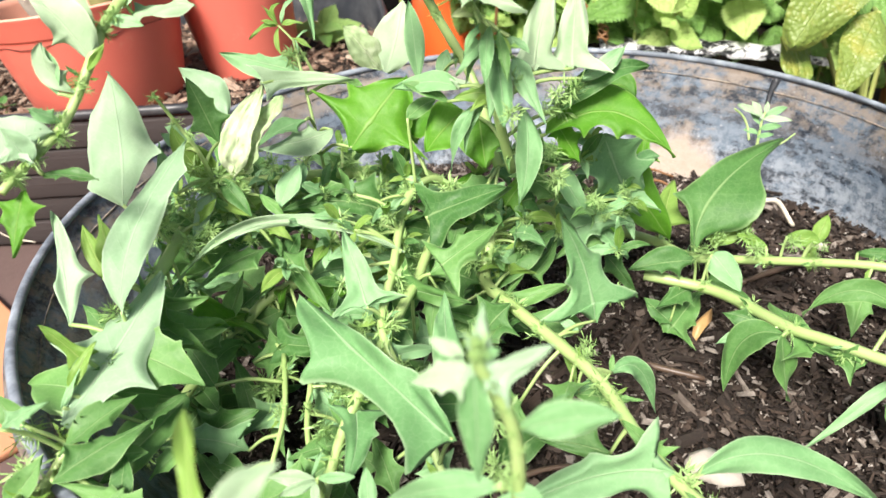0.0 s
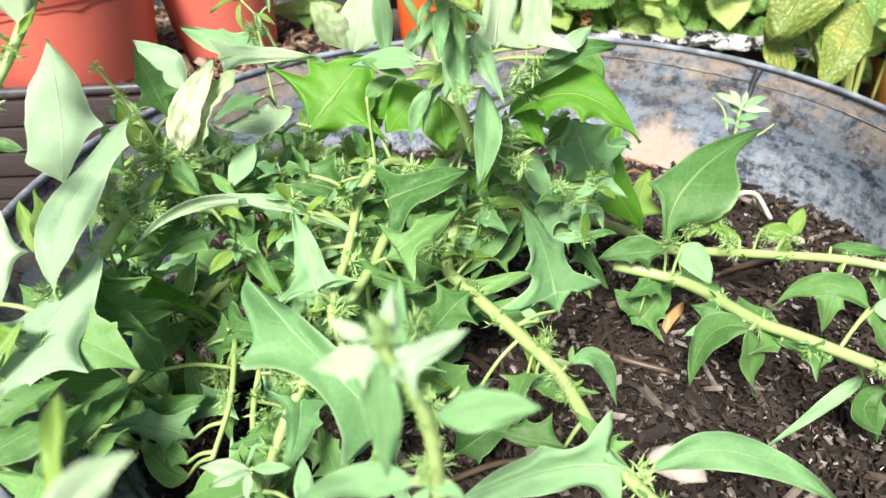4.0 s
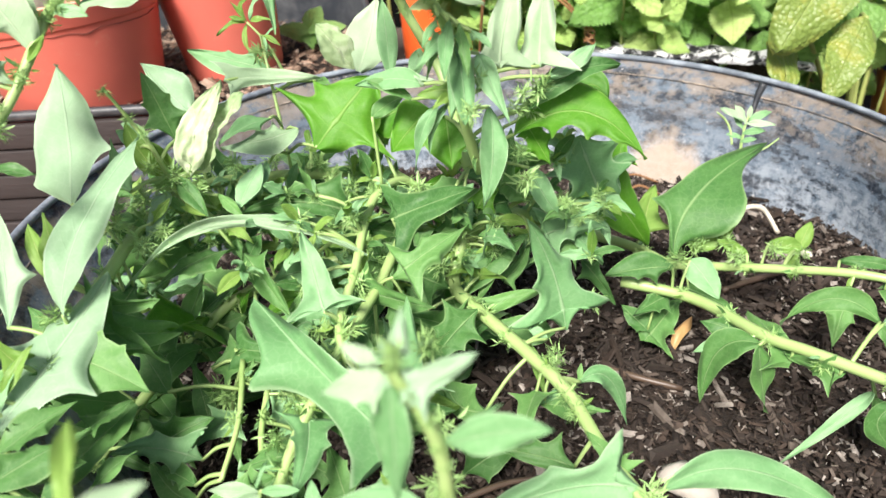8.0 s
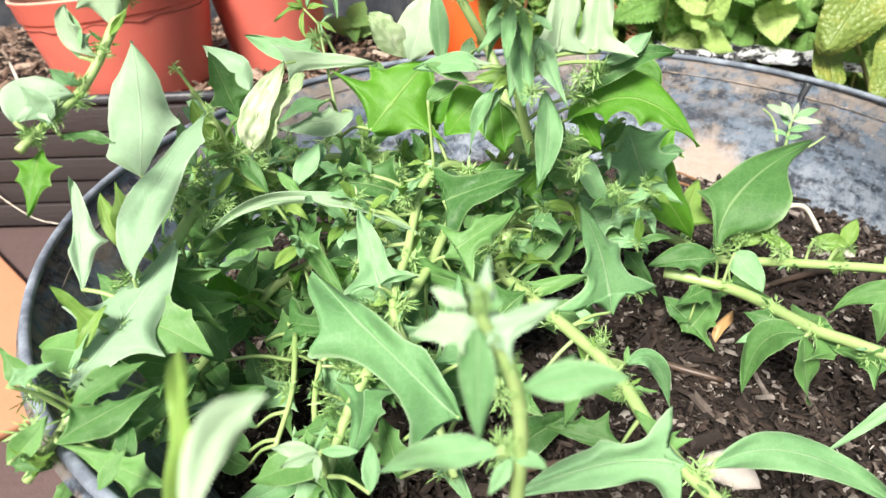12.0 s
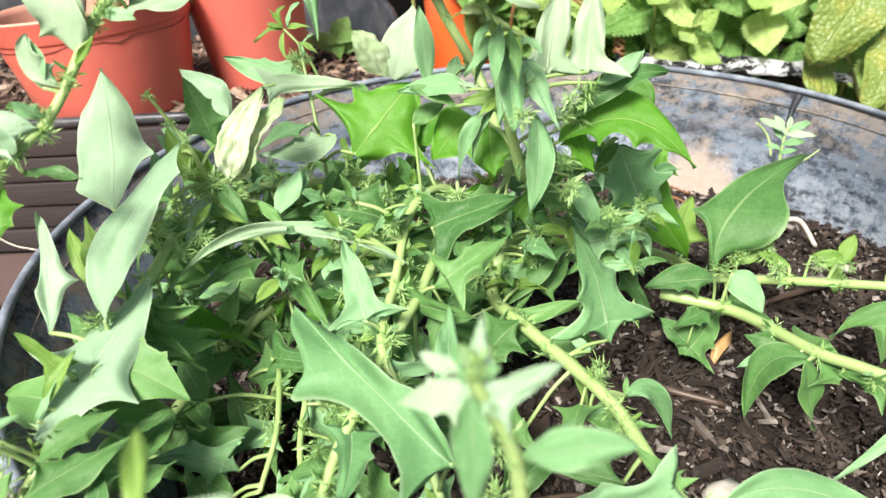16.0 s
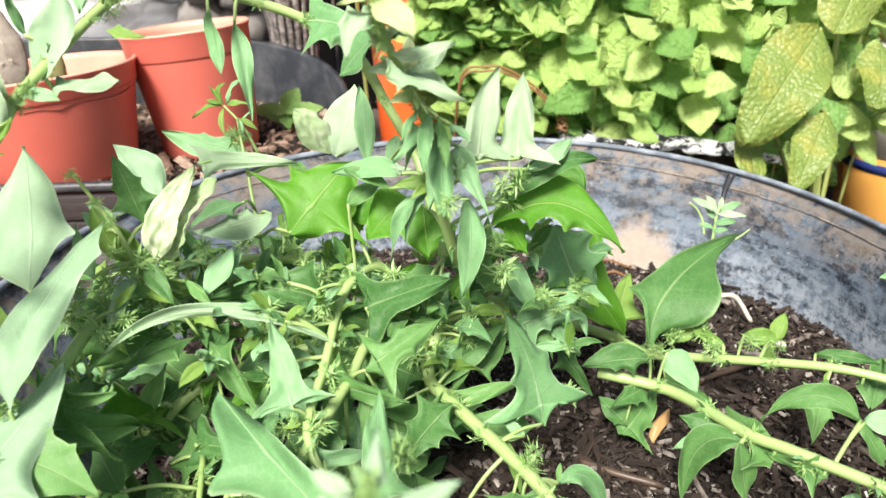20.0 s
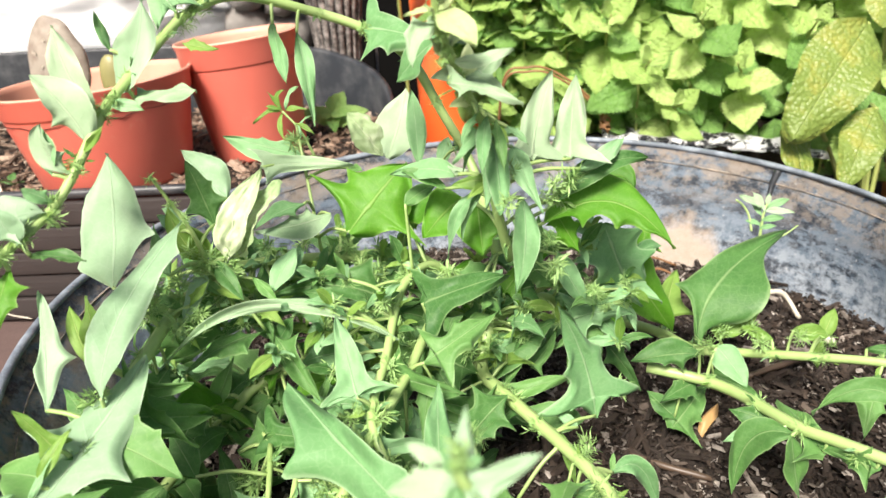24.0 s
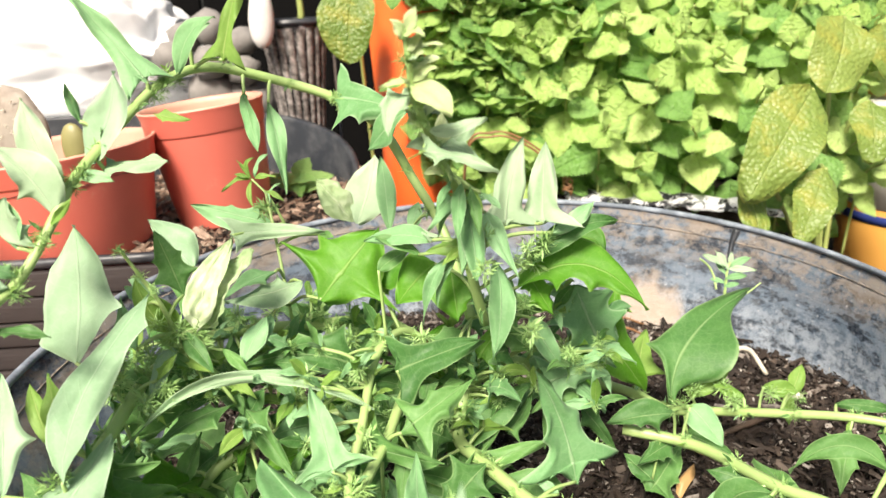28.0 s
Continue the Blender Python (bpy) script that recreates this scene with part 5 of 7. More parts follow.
bud_cluster((0.272, 0.444, 0.068), 0.70)
bud_cluster((0.231, 0.452, 0.064), 0.80)
bud_cluster((-0.122, 0.342, 0.168), 0.90)
bud_cluster((-0.108, 0.349, 0.150), 0.80)
bud_cluster((0.109, 0.444, 0.099), 0.90)
bud_cluster((0.030, 0.387, 0.107), 0.90)
bud_cluster((-0.027, 0.312, 0.121), 0.86)
bud_cluster((0.053, 0.354, 0.225), 0.75)
bud_cluster((0.083, 0.370, 0.215), 0.86)
leaf((0.036, 0.450, 0.174), (0.005, 0.446, 0.169), 0.60, 0, 0.03, "L", "g", 0.15)
leaf((0.048, 0.422, 0.145), (0.015, 0.405, 0.139), 0.60, 15, 0.03, "L", "g", 0.15)
leaf((0.085, 0.416, 0.132), (0.062, 0.424, 0.147), 0.60, 0, 0.03, "L", "g", 0.15)
leaf((-0.025, 0.405, 0.140), (-0.053, 0.417, 0.143), 0.50, 0, 0.03, "L", "g", 0.15)
leaf((-0.091, 0.394, 0.147), (-0.106, 0.415, 0.163), 0.50, 0, 0.03, "H", "y", 0.15)
bud_cluster((-0.099, 0.382, 0.156), 0.80)
bud_cluster((-0.086, 0.426, 0.161), 0.86)
bud_cluster((-0.043, 0.454, 0.147), 0.80)
bud_cluster((-0.122, 0.347, 0.177), 0.70)
bud_cluster((0.109, 0.396, 0.135), 0.55)
bud_cluster((0.025, 0.406, 0.138), 0.86)
bud_cluster((0.047, 0.400, 0.107), 0.80)
bud_cluster((0.208, 0.464, 0.067), 0.86)
bud_cluster((0.228, 0.465, 0.068), 0.86)
bud_cluster((0.253, 0.445, 0.072), 0.86)
bud_cluster((-0.133, 0.291, 0.152), 0.80)
bud_cluster((-0.154, 0.234, 0.107), 0.86)
bud_cluster((-0.081, 0.319, 0.078), 0.86)
bud_cluster((-0.022, 0.291, 0.104), 0.80)
bud_cluster((-0.004, 0.273, 0.092), 0.80)
bud_cluster((-0.040, 0.286, 0.108), 0.80)
leaf((-0.158, 0.217, 0.116), (-0.144, 0.230, 0.129), 0.50, 10, 0.05, "L", "g", 0.20)
leaf((-0.117, 0.246, 0.094), (-0.102, 0.262, 0.101), 0.50, -25, 0.05, "L", "g", 0.20)
leaf((-0.124, 0.265, 0.108), (-0.105, 0.281, 0.114), 0.50, -25, 0.05, "H", "g", 0.20)
leaf((-0.116, 0.424, 0.141), (-0.155, 0.453, 0.152), 0.60, 0, 0.03, "H", "g", 0.15)
leaf((-0.096, 0.456, 0.134), (-0.121, 0.482, 0.160), 0.60, 0, 0.03, "H", "g", 0.15)
leaf((-0.061, 0.468, 0.132), (-0.028, 0.490, 0.148), 0.50, 10, 0.03, "H", "g", 0.15)
leaf((-0.039, 0.466, 0.128), (-0.078, 0.486, 0.143), 0.50, -10, 0.03, "L", "g", 0.15)
leaf((-0.072, 0.440, 0.124), (-0.043, 0.421, 0.110), 0.60, 0, 0.03, "H", "g", 0.15)
leaf((-0.099, 0.423, 0.118), (-0.124, 0.405, 0.108), 0.60, -10, 0.03, "H", "g", 0.15)
leaf((-0.076, 0.410, 0.113), (-0.091, 0.378, 0.100), 0.60, 0, 0.03, "H", "g", 0.15)
leaf((-0.023, 0.456, 0.128), (-0.001, 0.481, 0.149), 0.60, 0, 0.03, "H", "g", 0.15)
leaf((-0.109, 0.443, 0.151), (-0.136, 0.464, 0.170), 0.50, 0, 0.03, "L", "g", 0.15)
leaf((-0.154, 0.239, 0.135), (-0.166, 0.247, 0.149), 0.50, 0, 0.03, "L", "g", 0.15)
bud_cluster((-0.114, 0.362, 0.172), 0.90)
bud_cluster((-0.093, 0.412, 0.138), 0.86)
bud_cluster((-0.155, 0.242, 0.130), 0.90)
bud_cluster((-0.154, 0.231, 0.120), 0.93)
bud_cluster((-0.072, 0.455, 0.149), 0.86)
bud_cluster((-0.022, 0.454, 0.144), 0.80)
leaf((0.066, 0.402, 0.149), (0.075, 0.428, 0.173), 0.60, 0, 0.03, "H", "g", 0.20)
bud_cluster((0.078, 0.376, 0.164), 0.90)
bud_cluster((0.074, 0.374, 0.181), 0.80)
bud_cluster((0.048, 0.317, 0.223), 0.60)
bud_cluster((0.100, 0.384, 0.146), 0.55)
bud_cluster((0.040, 0.388, 0.146), 0.86)
bud_cluster((-0.024, 0.437, 0.136), 0.90)
bud_cluster((-0.036, 0.450, 0.139), 0.86)
bud_cluster((0.080, 0.386, 0.200), 0.86)
leaf((-0.116, 0.290, 0.089), (-0.135, 0.299, 0.106), 0.55, 0, 0.03, "H", "g", 0.15)
leaf((-0.143, 0.299, 0.127), (-0.161, 0.314, 0.143), 0.50, 0, 0.03, "L", "g", 0.15)
leaf((-0.061, 0.349, 0.088), (-0.047, 0.372, 0.107), 0.50, 0, 0.03, "H", "g", 0.15)
leaf((-0.018, 0.350, 0.087), (0.004, 0.373, 0.105), 0.50, 0, 0.03, "H", "g", 0.15)
leaf((0.023, 0.374, 0.085), (0.004, 0.395, 0.103), 0.50, 0, 0.03, "H", "g", 0.15)
leaf((0.068, 0.400, 0.087), (0.087, 0.421, 0.102), 0.50, 0, 0.03, "H", "g", 0.15)

stem([(0.260, 0.555, 0.102), (0.259, 0.560, 0.112), (0.255, 0.563, 0.120), (0.248, 0.563, 0.126)], 0.0009, 0.0007)
stem([(0.270, 0.550, 0.094), (0.284, 0.551, 0.099), (0.295, 0.553, 0.106)], 0.0008, 0.0005)
stem([(-0.065, 0.505, 0.184), (-0.069, 0.506, 0.196), (-0.076, 0.506, 0.212), (-0.086, 0.508, 0.224)], 0.0011, 0.0007)
stem([(0.049, 0.406, 0.160), (0.038, 0.454, 0.196), (0.020, 0.463, 0.231), (0.003, 0.462, 0.262), (-0.021, 0.452, 0.281), (-0.051, 0.446, 0.293), (-0.082, 0.428, 0.303), (-0.100, 0.402, 0.298), (-0.111, 0.374, 0.284), (-0.123, 0.345, 0.266), (-0.128, 0.331, 0.253), (-0.137, 0.312, 0.234), (-0.146, 0.293, 0.225), (-0.152, 0.279, 0.219)], 0.0030, 0.0018)
stem([(0.054, 0.378, 0.170), (0.047, 0.364, 0.201), (0.044, 0.362, 0.222), (0.041, 0.356, 0.246), (0.033, 0.342, 0.265), (0.027, 0.328, 0.282), (0.022, 0.318, 0.298), (0.021, 0.313, 0.311), (0.020, 0.312, 0.322)], 0.0028, 0.0012)
FLOWER_LINE = STEM_LINES[-1][0]
stem([(0.032, 0.164, 0.142), (0.033, 0.159, 0.173), (0.033, 0.157, 0.193), (0.031, 0.156, 0.207), (0.027, 0.155, 0.219), (0.024, 0.154, 0.226), (0.024, 0.155, 0.232)], 0.0022, 0.0012)
stem([(0.265, 0.546, 0.065), (0.266, 0.552, 0.095), (0.268, 0.556, 0.115), (0.271, 0.559, 0.123)], 0.0013, 0.0009)
stem([(-0.101, 0.371, 0.168), (-0.106, 0.367, 0.196), (-0.113, 0.365, 0.213), (-0.118, 0.360, 0.229)], 0.0012, 0.0007)
# arching shoot
leaf3((-0.021, 0.452, 0.281), (-0.002, 0.440, 0.280), (0.018, 0.425, 0.275), 1.01, "A", "M", "b", 0, 0.14)
leaf3((0.020, 0.397, 0.280), (0.009, 0.407, 0.270), (-0.002, 0.416, 0.257), 0.56, "R", "R", "b", 0, 0.10)
leaf3((-0.102, 0.392, 0.299), (-0.123, 0.397, 0.328), (-0.134, 0.393, 0.345), 0.50, "A", "A", "b", 10, 0.15)
leaf3((-0.091, 0.403, 0.302), (-0.083, 0.404, 0.320), (-0.069, 0.401, 0.328), 0.33, "S", "S", "b", 0, 0.20)
leaf3((-0.069, 0.404, 0.307), (-0.062, 0.405, 0.330), (-0.055, 0.407, 0.347), 0.55, "A", "A", "y", -5, 0.15)
leaf3((-0.125, 0.361, 0.269), (-0.112, 0.361, 0.287), (-0.106, 0.363, 0.308), 0.45, "R", "R", "x", 0, 0.20)
leaf3((-0.124, 0.362, 0.287), (-0.125, 0.360, 0.296), (-0.125, 0.357, 0.304), 0.26, "S", "S", "b", 15, 0.20)
leaf3((-0.117, 0.359, 0.266), (-0.102, 0.358, 0.269), (-0.087, 0.356, 0.269), 0.74, "A", "R", "w", -25, 0.05)
leaf3((-0.122, 0.345, 0.266), (-0.114, 0.344, 0.266), (-0.106, 0.342, 0.264), 0.37, "S", "S", "b", 0, 0.20)
leaf3((-0.128, 0.332, 0.253), (-0.135, 0.332, 0.269), (-0.145, 0.331, 0.283), 0.62, "K", "S", "w", 0, 0.12)
leaf3((-0.133, 0.320, 0.244), (-0.140, 0.319, 0.255), (-0.140, 0.320, 0.265), 0.50, "S", "M", "w", 0, 0.12)
leaf3((-0.128, 0.342, 0.260), (-0.136, 0.344, 0.281), (-0.140, 0.348, 0.300), 0.32, "R", "S", "w", 0, 0.15)
leaf3((-0.137, 0.310, 0.235), (-0.142, 0.307, 0.240), (-0.146, 0.305, 0.243), 0.60, "S", "M", "b", 0, 0.12)
leaf3((-0.144, 0.290, 0.225), (-0.147, 0.290, 0.234), (-0.150, 0.290, 0.241), 0.80, "M", "R", "x", 0, 0.10)
leaf3((-0.139, 0.318, 0.244), (-0.141, 0.321, 0.255), (-0.142, 0.323, 0.264), 0.50, "S", "S", "b", 0, 0.20)
leaf3((-0.154, 0.285, 0.228), (-0.147, 0.296, 0.234), (-0.138, 0.304, 0.233), 0.95, "R", "M", "x", 10, 0.10)
leaf3((-0.143, 0.294, 0.219), (-0.133, 0.296, 0.217), (-0.123, 0.297, 0.214), 0.36, "S", "M", "g", -20, 0.20)
leaf3((-0.148, 0.287, 0.216), (-0.150, 0.279, 0.207), (-0.152, 0.270, 0.195), 0.85, "M", "M", "o", 0, 0.10)
leaf3((-0.087, 0.417, 0.316), (-0.081, 0.415, 0.321), (-0.075, 0.414, 0.325), 0.24, "S", "S", "b", 0, 0.30)
leaf3((-0.067, 0.432, 0.288), (-0.063, 0.420, 0.276), (-0.058, 0.408, 0.260), 0.23, "S", "S", "b", 20, 0.25)
leaf3((-0.055, 0.434, 0.283), (-0.050, 0.420, 0.263), (-0.046, 0.406, 0.238), 0.19, "S", "S", "b", -20, 0.25)
leaf3((-0.130, 0.327, 0.250), (-0.123, 0.326, 0.256), (-0.117, 0.325, 0.262), 0.20, "S", "S", "y", 30, 0.30)
# spike
leaf3((0.032, 0.343, 0.266), (0.041, 0.344, 0.275), (0.050, 0.346, 0.282), 0.42, "S", "S", "w", 0, 0.15)
leaf3((0.031, 0.342, 0.270), (0.040, 0.335, 0.272), (0.052, 0.327, 0.263), 0.45, "M", "M", "w", -10, 0.12)
leaf3((0.047, 0.360, 0.241), (0.044, 0.350, 0.229), (0.040, 0.339, 0.213), 0.27, "S", "S", "b", 10, 0.25)
leaf3((0.044, 0.361, 0.245), (0.046, 0.342, 0.226), (0.046, 0.333, 0.212), 0.28, "S", "S", "b", -15, 0.25)
leaf3((0.054, 0.363, 0.235), (0.058, 0.353, 0.225), (0.066, 0.339, 0.209), 0.26, "R", "S", "b", 0, 0.20)
leaf3((0.040, 0.357, 0.248), (0.035, 0.352, 0.240), (0.030, 0.346, 0.229), 0.28, "S", "S", "g", 20, 0.20)
leaf3((0.058, 0.365, 0.209), (0.059, 0.350, 0.192), (0.054, 0.344, 0.166), 0.26, "S", "S", "b", 0, 0.22)
leaf3((0.039, 0.374, 0.211), (0.028, 0.367, 0.201), (0.021, 0.368, 0.175), 0.16, "S", "S", "b", 20, 0.30)
leaf3((0.041, 0.375, 0.209), (0.032, 0.369, 0.200), (0.029, 0.370, 0.184), 0.14, "S", "S", "b", -20, 0.30)
leaf3((0.026, 0.328, 0.282), (0.022, 0.325, 0.287), (0.018, 0.322, 0.291), 0.48, "R", "R", "p", 0, 0.20)
leaf3((0.025, 0.327, 0.287), (0.029, 0.325, 0.291), (0.033, 0.323, 0.295), 0.50, "R", "R", "p", 0, 0.20)
leaf3((0.022, 0.318, 0.298), (0.025, 0.316, 0.304), (0.029, 0.315, 0.307), 0.53, "R", "R", "p", 0, 0.20)
leaf3((0.021, 0.314, 0.309), (0.024, 0.312, 0.313), (0.027, 0.310, 0.317), 0.51, "R", "R", "p", 0, 0.20)
leaf3((0.036, 0.346, 0.260), (0.030, 0.343, 0.261), (0.025, 0.340, 0.260), 0.44, "S", "R", "p", 0, 0.20)
leaf3((0.043, 0.357, 0.242), (0.050, 0.355, 0.244), (0.057, 0.354, 0.246), 0.28, "S", "S", "b", 0, 0.20)
leaf3((0.034, 0.342, 0.270), (0.034, 0.342, 0.279), (0.034, 0.343, 0.286), 0.45, "S", "R", "p", 10, 0.20)
leaf3((0.025, 0.324, 0.273), (0.038, 0.318, 0.272), (0.054, 0.311, 0.267), 0.48, "A", "M", "w", 0, 0.12)
leaf3((0.022, 0.322, 0.297), (0.013, 0.316, 0.293), (0.012, 0.310, 0.282), 0.50, "R", "M", "w", 10, 0.12)
leaf3((0.021, 0.316, 0.301), (0.030, 0.308, 0.297), (0.036, 0.303, 0.290), 0.48, "S", "R", "p", 0, 0.15)
leaf3((0.020, 0.312, 0.314), (0.024, 0.310, 0.317), (0.027, 0.308, 0.319), 0.56, "S", "R", "p", 0, 0.15)
leaf3((0.020, 0.311, 0.318), (0.018, 0.309, 0.322), (0.015, 0.308, 0.325), 0.57, "R", "R", "p", 0, 0.15)
leaf3((0.021, 0.310, 0.320), (0.023, 0.308, 0.325), (0.025, 0.307, 0.329), 0.54, "S", "R", "p", 0, 0.15)
leaf3((0.037, 0.339, 0.257), (0.033, 0.334, 0.252), (0.029, 0.330, 0.245), 0.26, "M", "S", "b", 0, 0.15)
leaf3((0.045, 0.343, 0.253), (0.046, 0.336, 0.244), (0.048, 0.330, 0.233), 0.27, "S", "M", "g", 0, 0.15)
leaf3((0.041, 0.341, 0.255), (0.039, 0.334, 0.246), (0.038, 0.326, 0.234), 0.26, "S", "S", "b", 0, 0.15)
leaf3((0.050, 0.346, 0.249), (0.055, 0.343, 0.246), (0.059, 0.340, 0.242), 0.27, "S", "S", "b", 0, 0.15)
leaf3((0.028, 0.327, 0.281), (0.039, 0.324, 0.282), (0.051, 0.322, 0.286), 0.30, "S", "S", "w", 0, 0.15)
# ears
leaf3((0.064, 0.368, 0.226), (0.067, 0.370, 0.247), (0.074, 0.373, 0.268), 1.02, "A", "A", "w", 8, 0.22)
leaf3((0.083, 0.372, 0.224), (0.084, 0.376, 0.244), (0.086, 0.379, 0.264), 1.00, "A", "A", "w", -8, 0.22)
leaf3((0.088, 0.373, 0.219), (0.101, 0.376, 0.225), (0.112, 0.385, 0.231), 0.28, "S", "S", "b", 0, 0.20)
leaf3((0.078, 0.376, 0.202), (0.099, 0.379, 0.218), (0.124, 0.383, 0.220), 0.25, "S", "S", "g", 0, 0.25)
# the broad green leaves
leaf3((0.071, 0.381, 0.187), (0.106, 0.378, 0.199), (0.135, 0.363, 0.178), 0.42, "R", "O", "o", -10, 0.08)
leaf3((0.077, 0.391, 0.193), (0.084, 0.388, 0.182), (0.092, 0.385, 0.168), 0.73, "O", "O", "o", 0, 0.10)
leaf3((0.093, 0.400, 0.191), (0.114, 0.411, 0.202), (0.124, 0.402, 0.195), 0.48, "S", "M", "o", 0, 0.10)
leaf3((0.117, 0.442, 0.161), (0.126, 0.437, 0.137), (0.137, 0.434, 0.112), 1.18, "O", "O", "b", 0, 0.08)
leaf3((0.125, 0.454, 0.133), (0.148, 0.455, 0.107), (0.173, 0.464, 0.069), 0.44, "R", "R", "o", 10, 0.08)
leaf3((0.005, 0.385, 0.141), (0.031, 0.380, 0.153), (0.051, 0.374, 0.162), 0.95, "A", "A", "g", 0, 0.08)
leaf3((0.007, 0.340, 0.131), (0.027, 0.346, 0.143), (0.047, 0.361, 0.148), 0.80, "L", "L", "g", -8, 0.14)
leaf3((0.083, 0.407, 0.158), (0.091, 0.400, 0.143), (0.101, 0.404, 0.126), 0.35, "R", "S", "b", 10, 0.20)
leaf3((-0.036, 0.417, 0.172), (-0.019, 0.428, 0.190), (-0.002, 0.441, 0.205), 1.58, "M", "K", "o", 0, 0.06)
leaf3((-0.007, 0.438, 0.175), (0.005, 0.441, 0.181), (0.017, 0.443, 0.185), 1.00, "O", "R", "o", 0, 0.05)
leaf3((0.030, 0.405, 0.195), (0.019, 0.403, 0.186), (0.008, 0.402, 0.173), 0.93, "R", "R", "o", 0, 0.08)
leaf3((0.038, 0.394, 0.195), (0.039, 0.387, 0.184), (0.040, 0.380, 0.171), 1.09, "O", "R", "o", 0, 0.10)
leaf3((0.022, 0.383, 0.208), (0.010, 0.387, 0.214), (-0.002, 0.391, 0.217), 0.29, "S", "S", "g", 10, 0.20)
leaf3((0.027, 0.378, 0.217), (0.013, 0.387, 0.218), (-0.007, 0.395, 0.213), 0.31, "S", "S", "b", 0, 0.20)
leaf3((0.030, 0.376, 0.218), (0.019, 0.388, 0.221), (0.010, 0.396, 0.215), 0.27, "A", "A", "w", 0, 0.15)
leaf3((-0.001, 0.398, 0.195), (0.008, 0.403, 0.200), (0.016, 0.407, 0.202), 0.48, "R", "R", "g", 0, 0.10)
# hastate leaves in the middle
leaf3((0.096, 0.345, 0.090), (0.089, 0.349, 0.124), (0.074, 0.344, 0.159), 0.83, "L", "L", "b", 0, 0.10)
leaf3((-0.023, 0.310, 0.133), (-0.028, 0.324, 0.146), (-0.034, 0.338, 0.162), 1.01, "A", "A", "b", 0, 0.10)
leaf3((0.016, 0.231, 0.123), (-0.018, 0.268, 0.132), (-0.056, 0.316, 0.140), 0.68, "Z", "T", "b", 0, 0.10)
leaf3((0.015, 0.271, 0.117), (0.014, 0.301, 0.119), (0.014, 0.329, 0.127), 0.72, "A", "A", "b", 0, 0.10)
leaf3((0.050, 0.352, 0.101), (0.035, 0.339, 0.094), (0.022, 0.320, 0.088), 0.77, "M", "M", "g", 0, 0.10)
leaf3((0.051, 0.308, 0.070), (0.037, 0.317, 0.066), (0.029, 0.334, 0.075), 0.79, "A", "S", "g", 0, 0.10)
leaf3((-0.104, 0.377, 0.088), (-0.112, 0.328, 0.114), (-0.117, 0.286, 0.138), 0.48, "L", "O", "o", 0, 0.08)
leaf3((-0.006, 0.354, 0.137), (-0.071, 0.349, 0.163), (-0.124, 0.335, 0.135), 0.20, "T", "T", "w", -5, 0.30)
leaf3((-0.078, 0.371, 0.136), (-0.101, 0.362, 0.132), (-0.120, 0.350, 0.123), 0.55, "M", "M", "g", 40, 0.10)
leaf3((-0.065, 0.379, 0.139), (-0.071, 0.377, 0.131), (-0.077, 0.374, 0.121), 0.48, "S", "S", "g", 30, 0.10)
leaf3((-0.095, 0.319, 0.050), (-0.101, 0.334, 0.066), (-0.111, 0.352, 0.076), 0.76, "A", "A", "g", 0, 0.10)
leaf3((-0.090, 0.278, 0.059), (-0.102, 0.286, 0.059), (-0.114, 0.293, 0.056), 0.43, "M", "S", "g", 10, 0.12)
leaf3((-0.093, 0.280, 0.047), (-0.109, 0.290, 0.043), (-0.125, 0.307, 0.049), 0.31, "S", "S", "g", -10, 0.20)
leaf3((-0.040, 0.227, 0.110), (-0.049, 0.226, 0.113), (-0.058, 0.225, 0.115), 0.34, "S", "S", "w", 0, 0.20)
leaf3((-0.039, 0.225, 0.111), (-0.046, 0.221, 0.113), (-0.053, 0.217, 0.113), 0.30, "S", "S", "w", 0, 0.20)
leaf3((-0.039, 0.227, 0.111), (-0.031, 0.225, 0.113), (-0.023, 0.224, 0.114), 0.27, "S", "S", "b", 0, 0.20)
leaf3((-0.042, 0.228, 0.109), (-0.039, 0.231, 0.116), (-0.036, 0.233, 0.121), 0.13, "S", "S", "b", 0, 0.20)
leaf3((-0.040, 0.225, 0.111), (-0.039, 0.219, 0.111), (-0.038, 0.212, 0.110), 0.30, "S", "S", "w", 0, 0.20)
leaf3((-0.019, 0.213, 0.103), (-0.019, 0.221, 0.109), (-0.020, 0.229, 0.114), 0.36, "S", "S", "b", 0, 0.15)
leaf3((-0.012, 0.247, 0.073), (-0.018, 0.263, 0.080), (-0.024, 0.278, 0.083), 0.55, "M", "M", "g", 0, 0.10)
leaf3((-0.090, 0.334, 0.045), (-0.083, 0.317, 0.047), (-0.076, 0.300, 0.045), 0.54, "A", "A", "g", 0, 0.10)
leaf3((-0.063, 0.357, 0.082), (-0.072, 0.352, 0.076), (-0.080, 0.347, 0.067), 0.50, "S", "M", "g", 0, 0.10)
leaf3((-0.038, 0.311, 0.080), (-0.028, 0.322, 0.091), (-0.019, 0.334, 0.099), 0.70, "A", "A", "g", 0, 0.10)
leaf3((-0.011, 0.313, 0.063), (0.002, 0.311, 0.069), (0.014, 0.309, 0.074), 0.54, "M", "M", "g", 0, 0.10)
leaf3((-0.018, 0.269, 0.068), (-0.029, 0.273, 0.072), (-0.040, 0.278, 0.074), 0.68, "M", "M", "g", 0, 0.10)
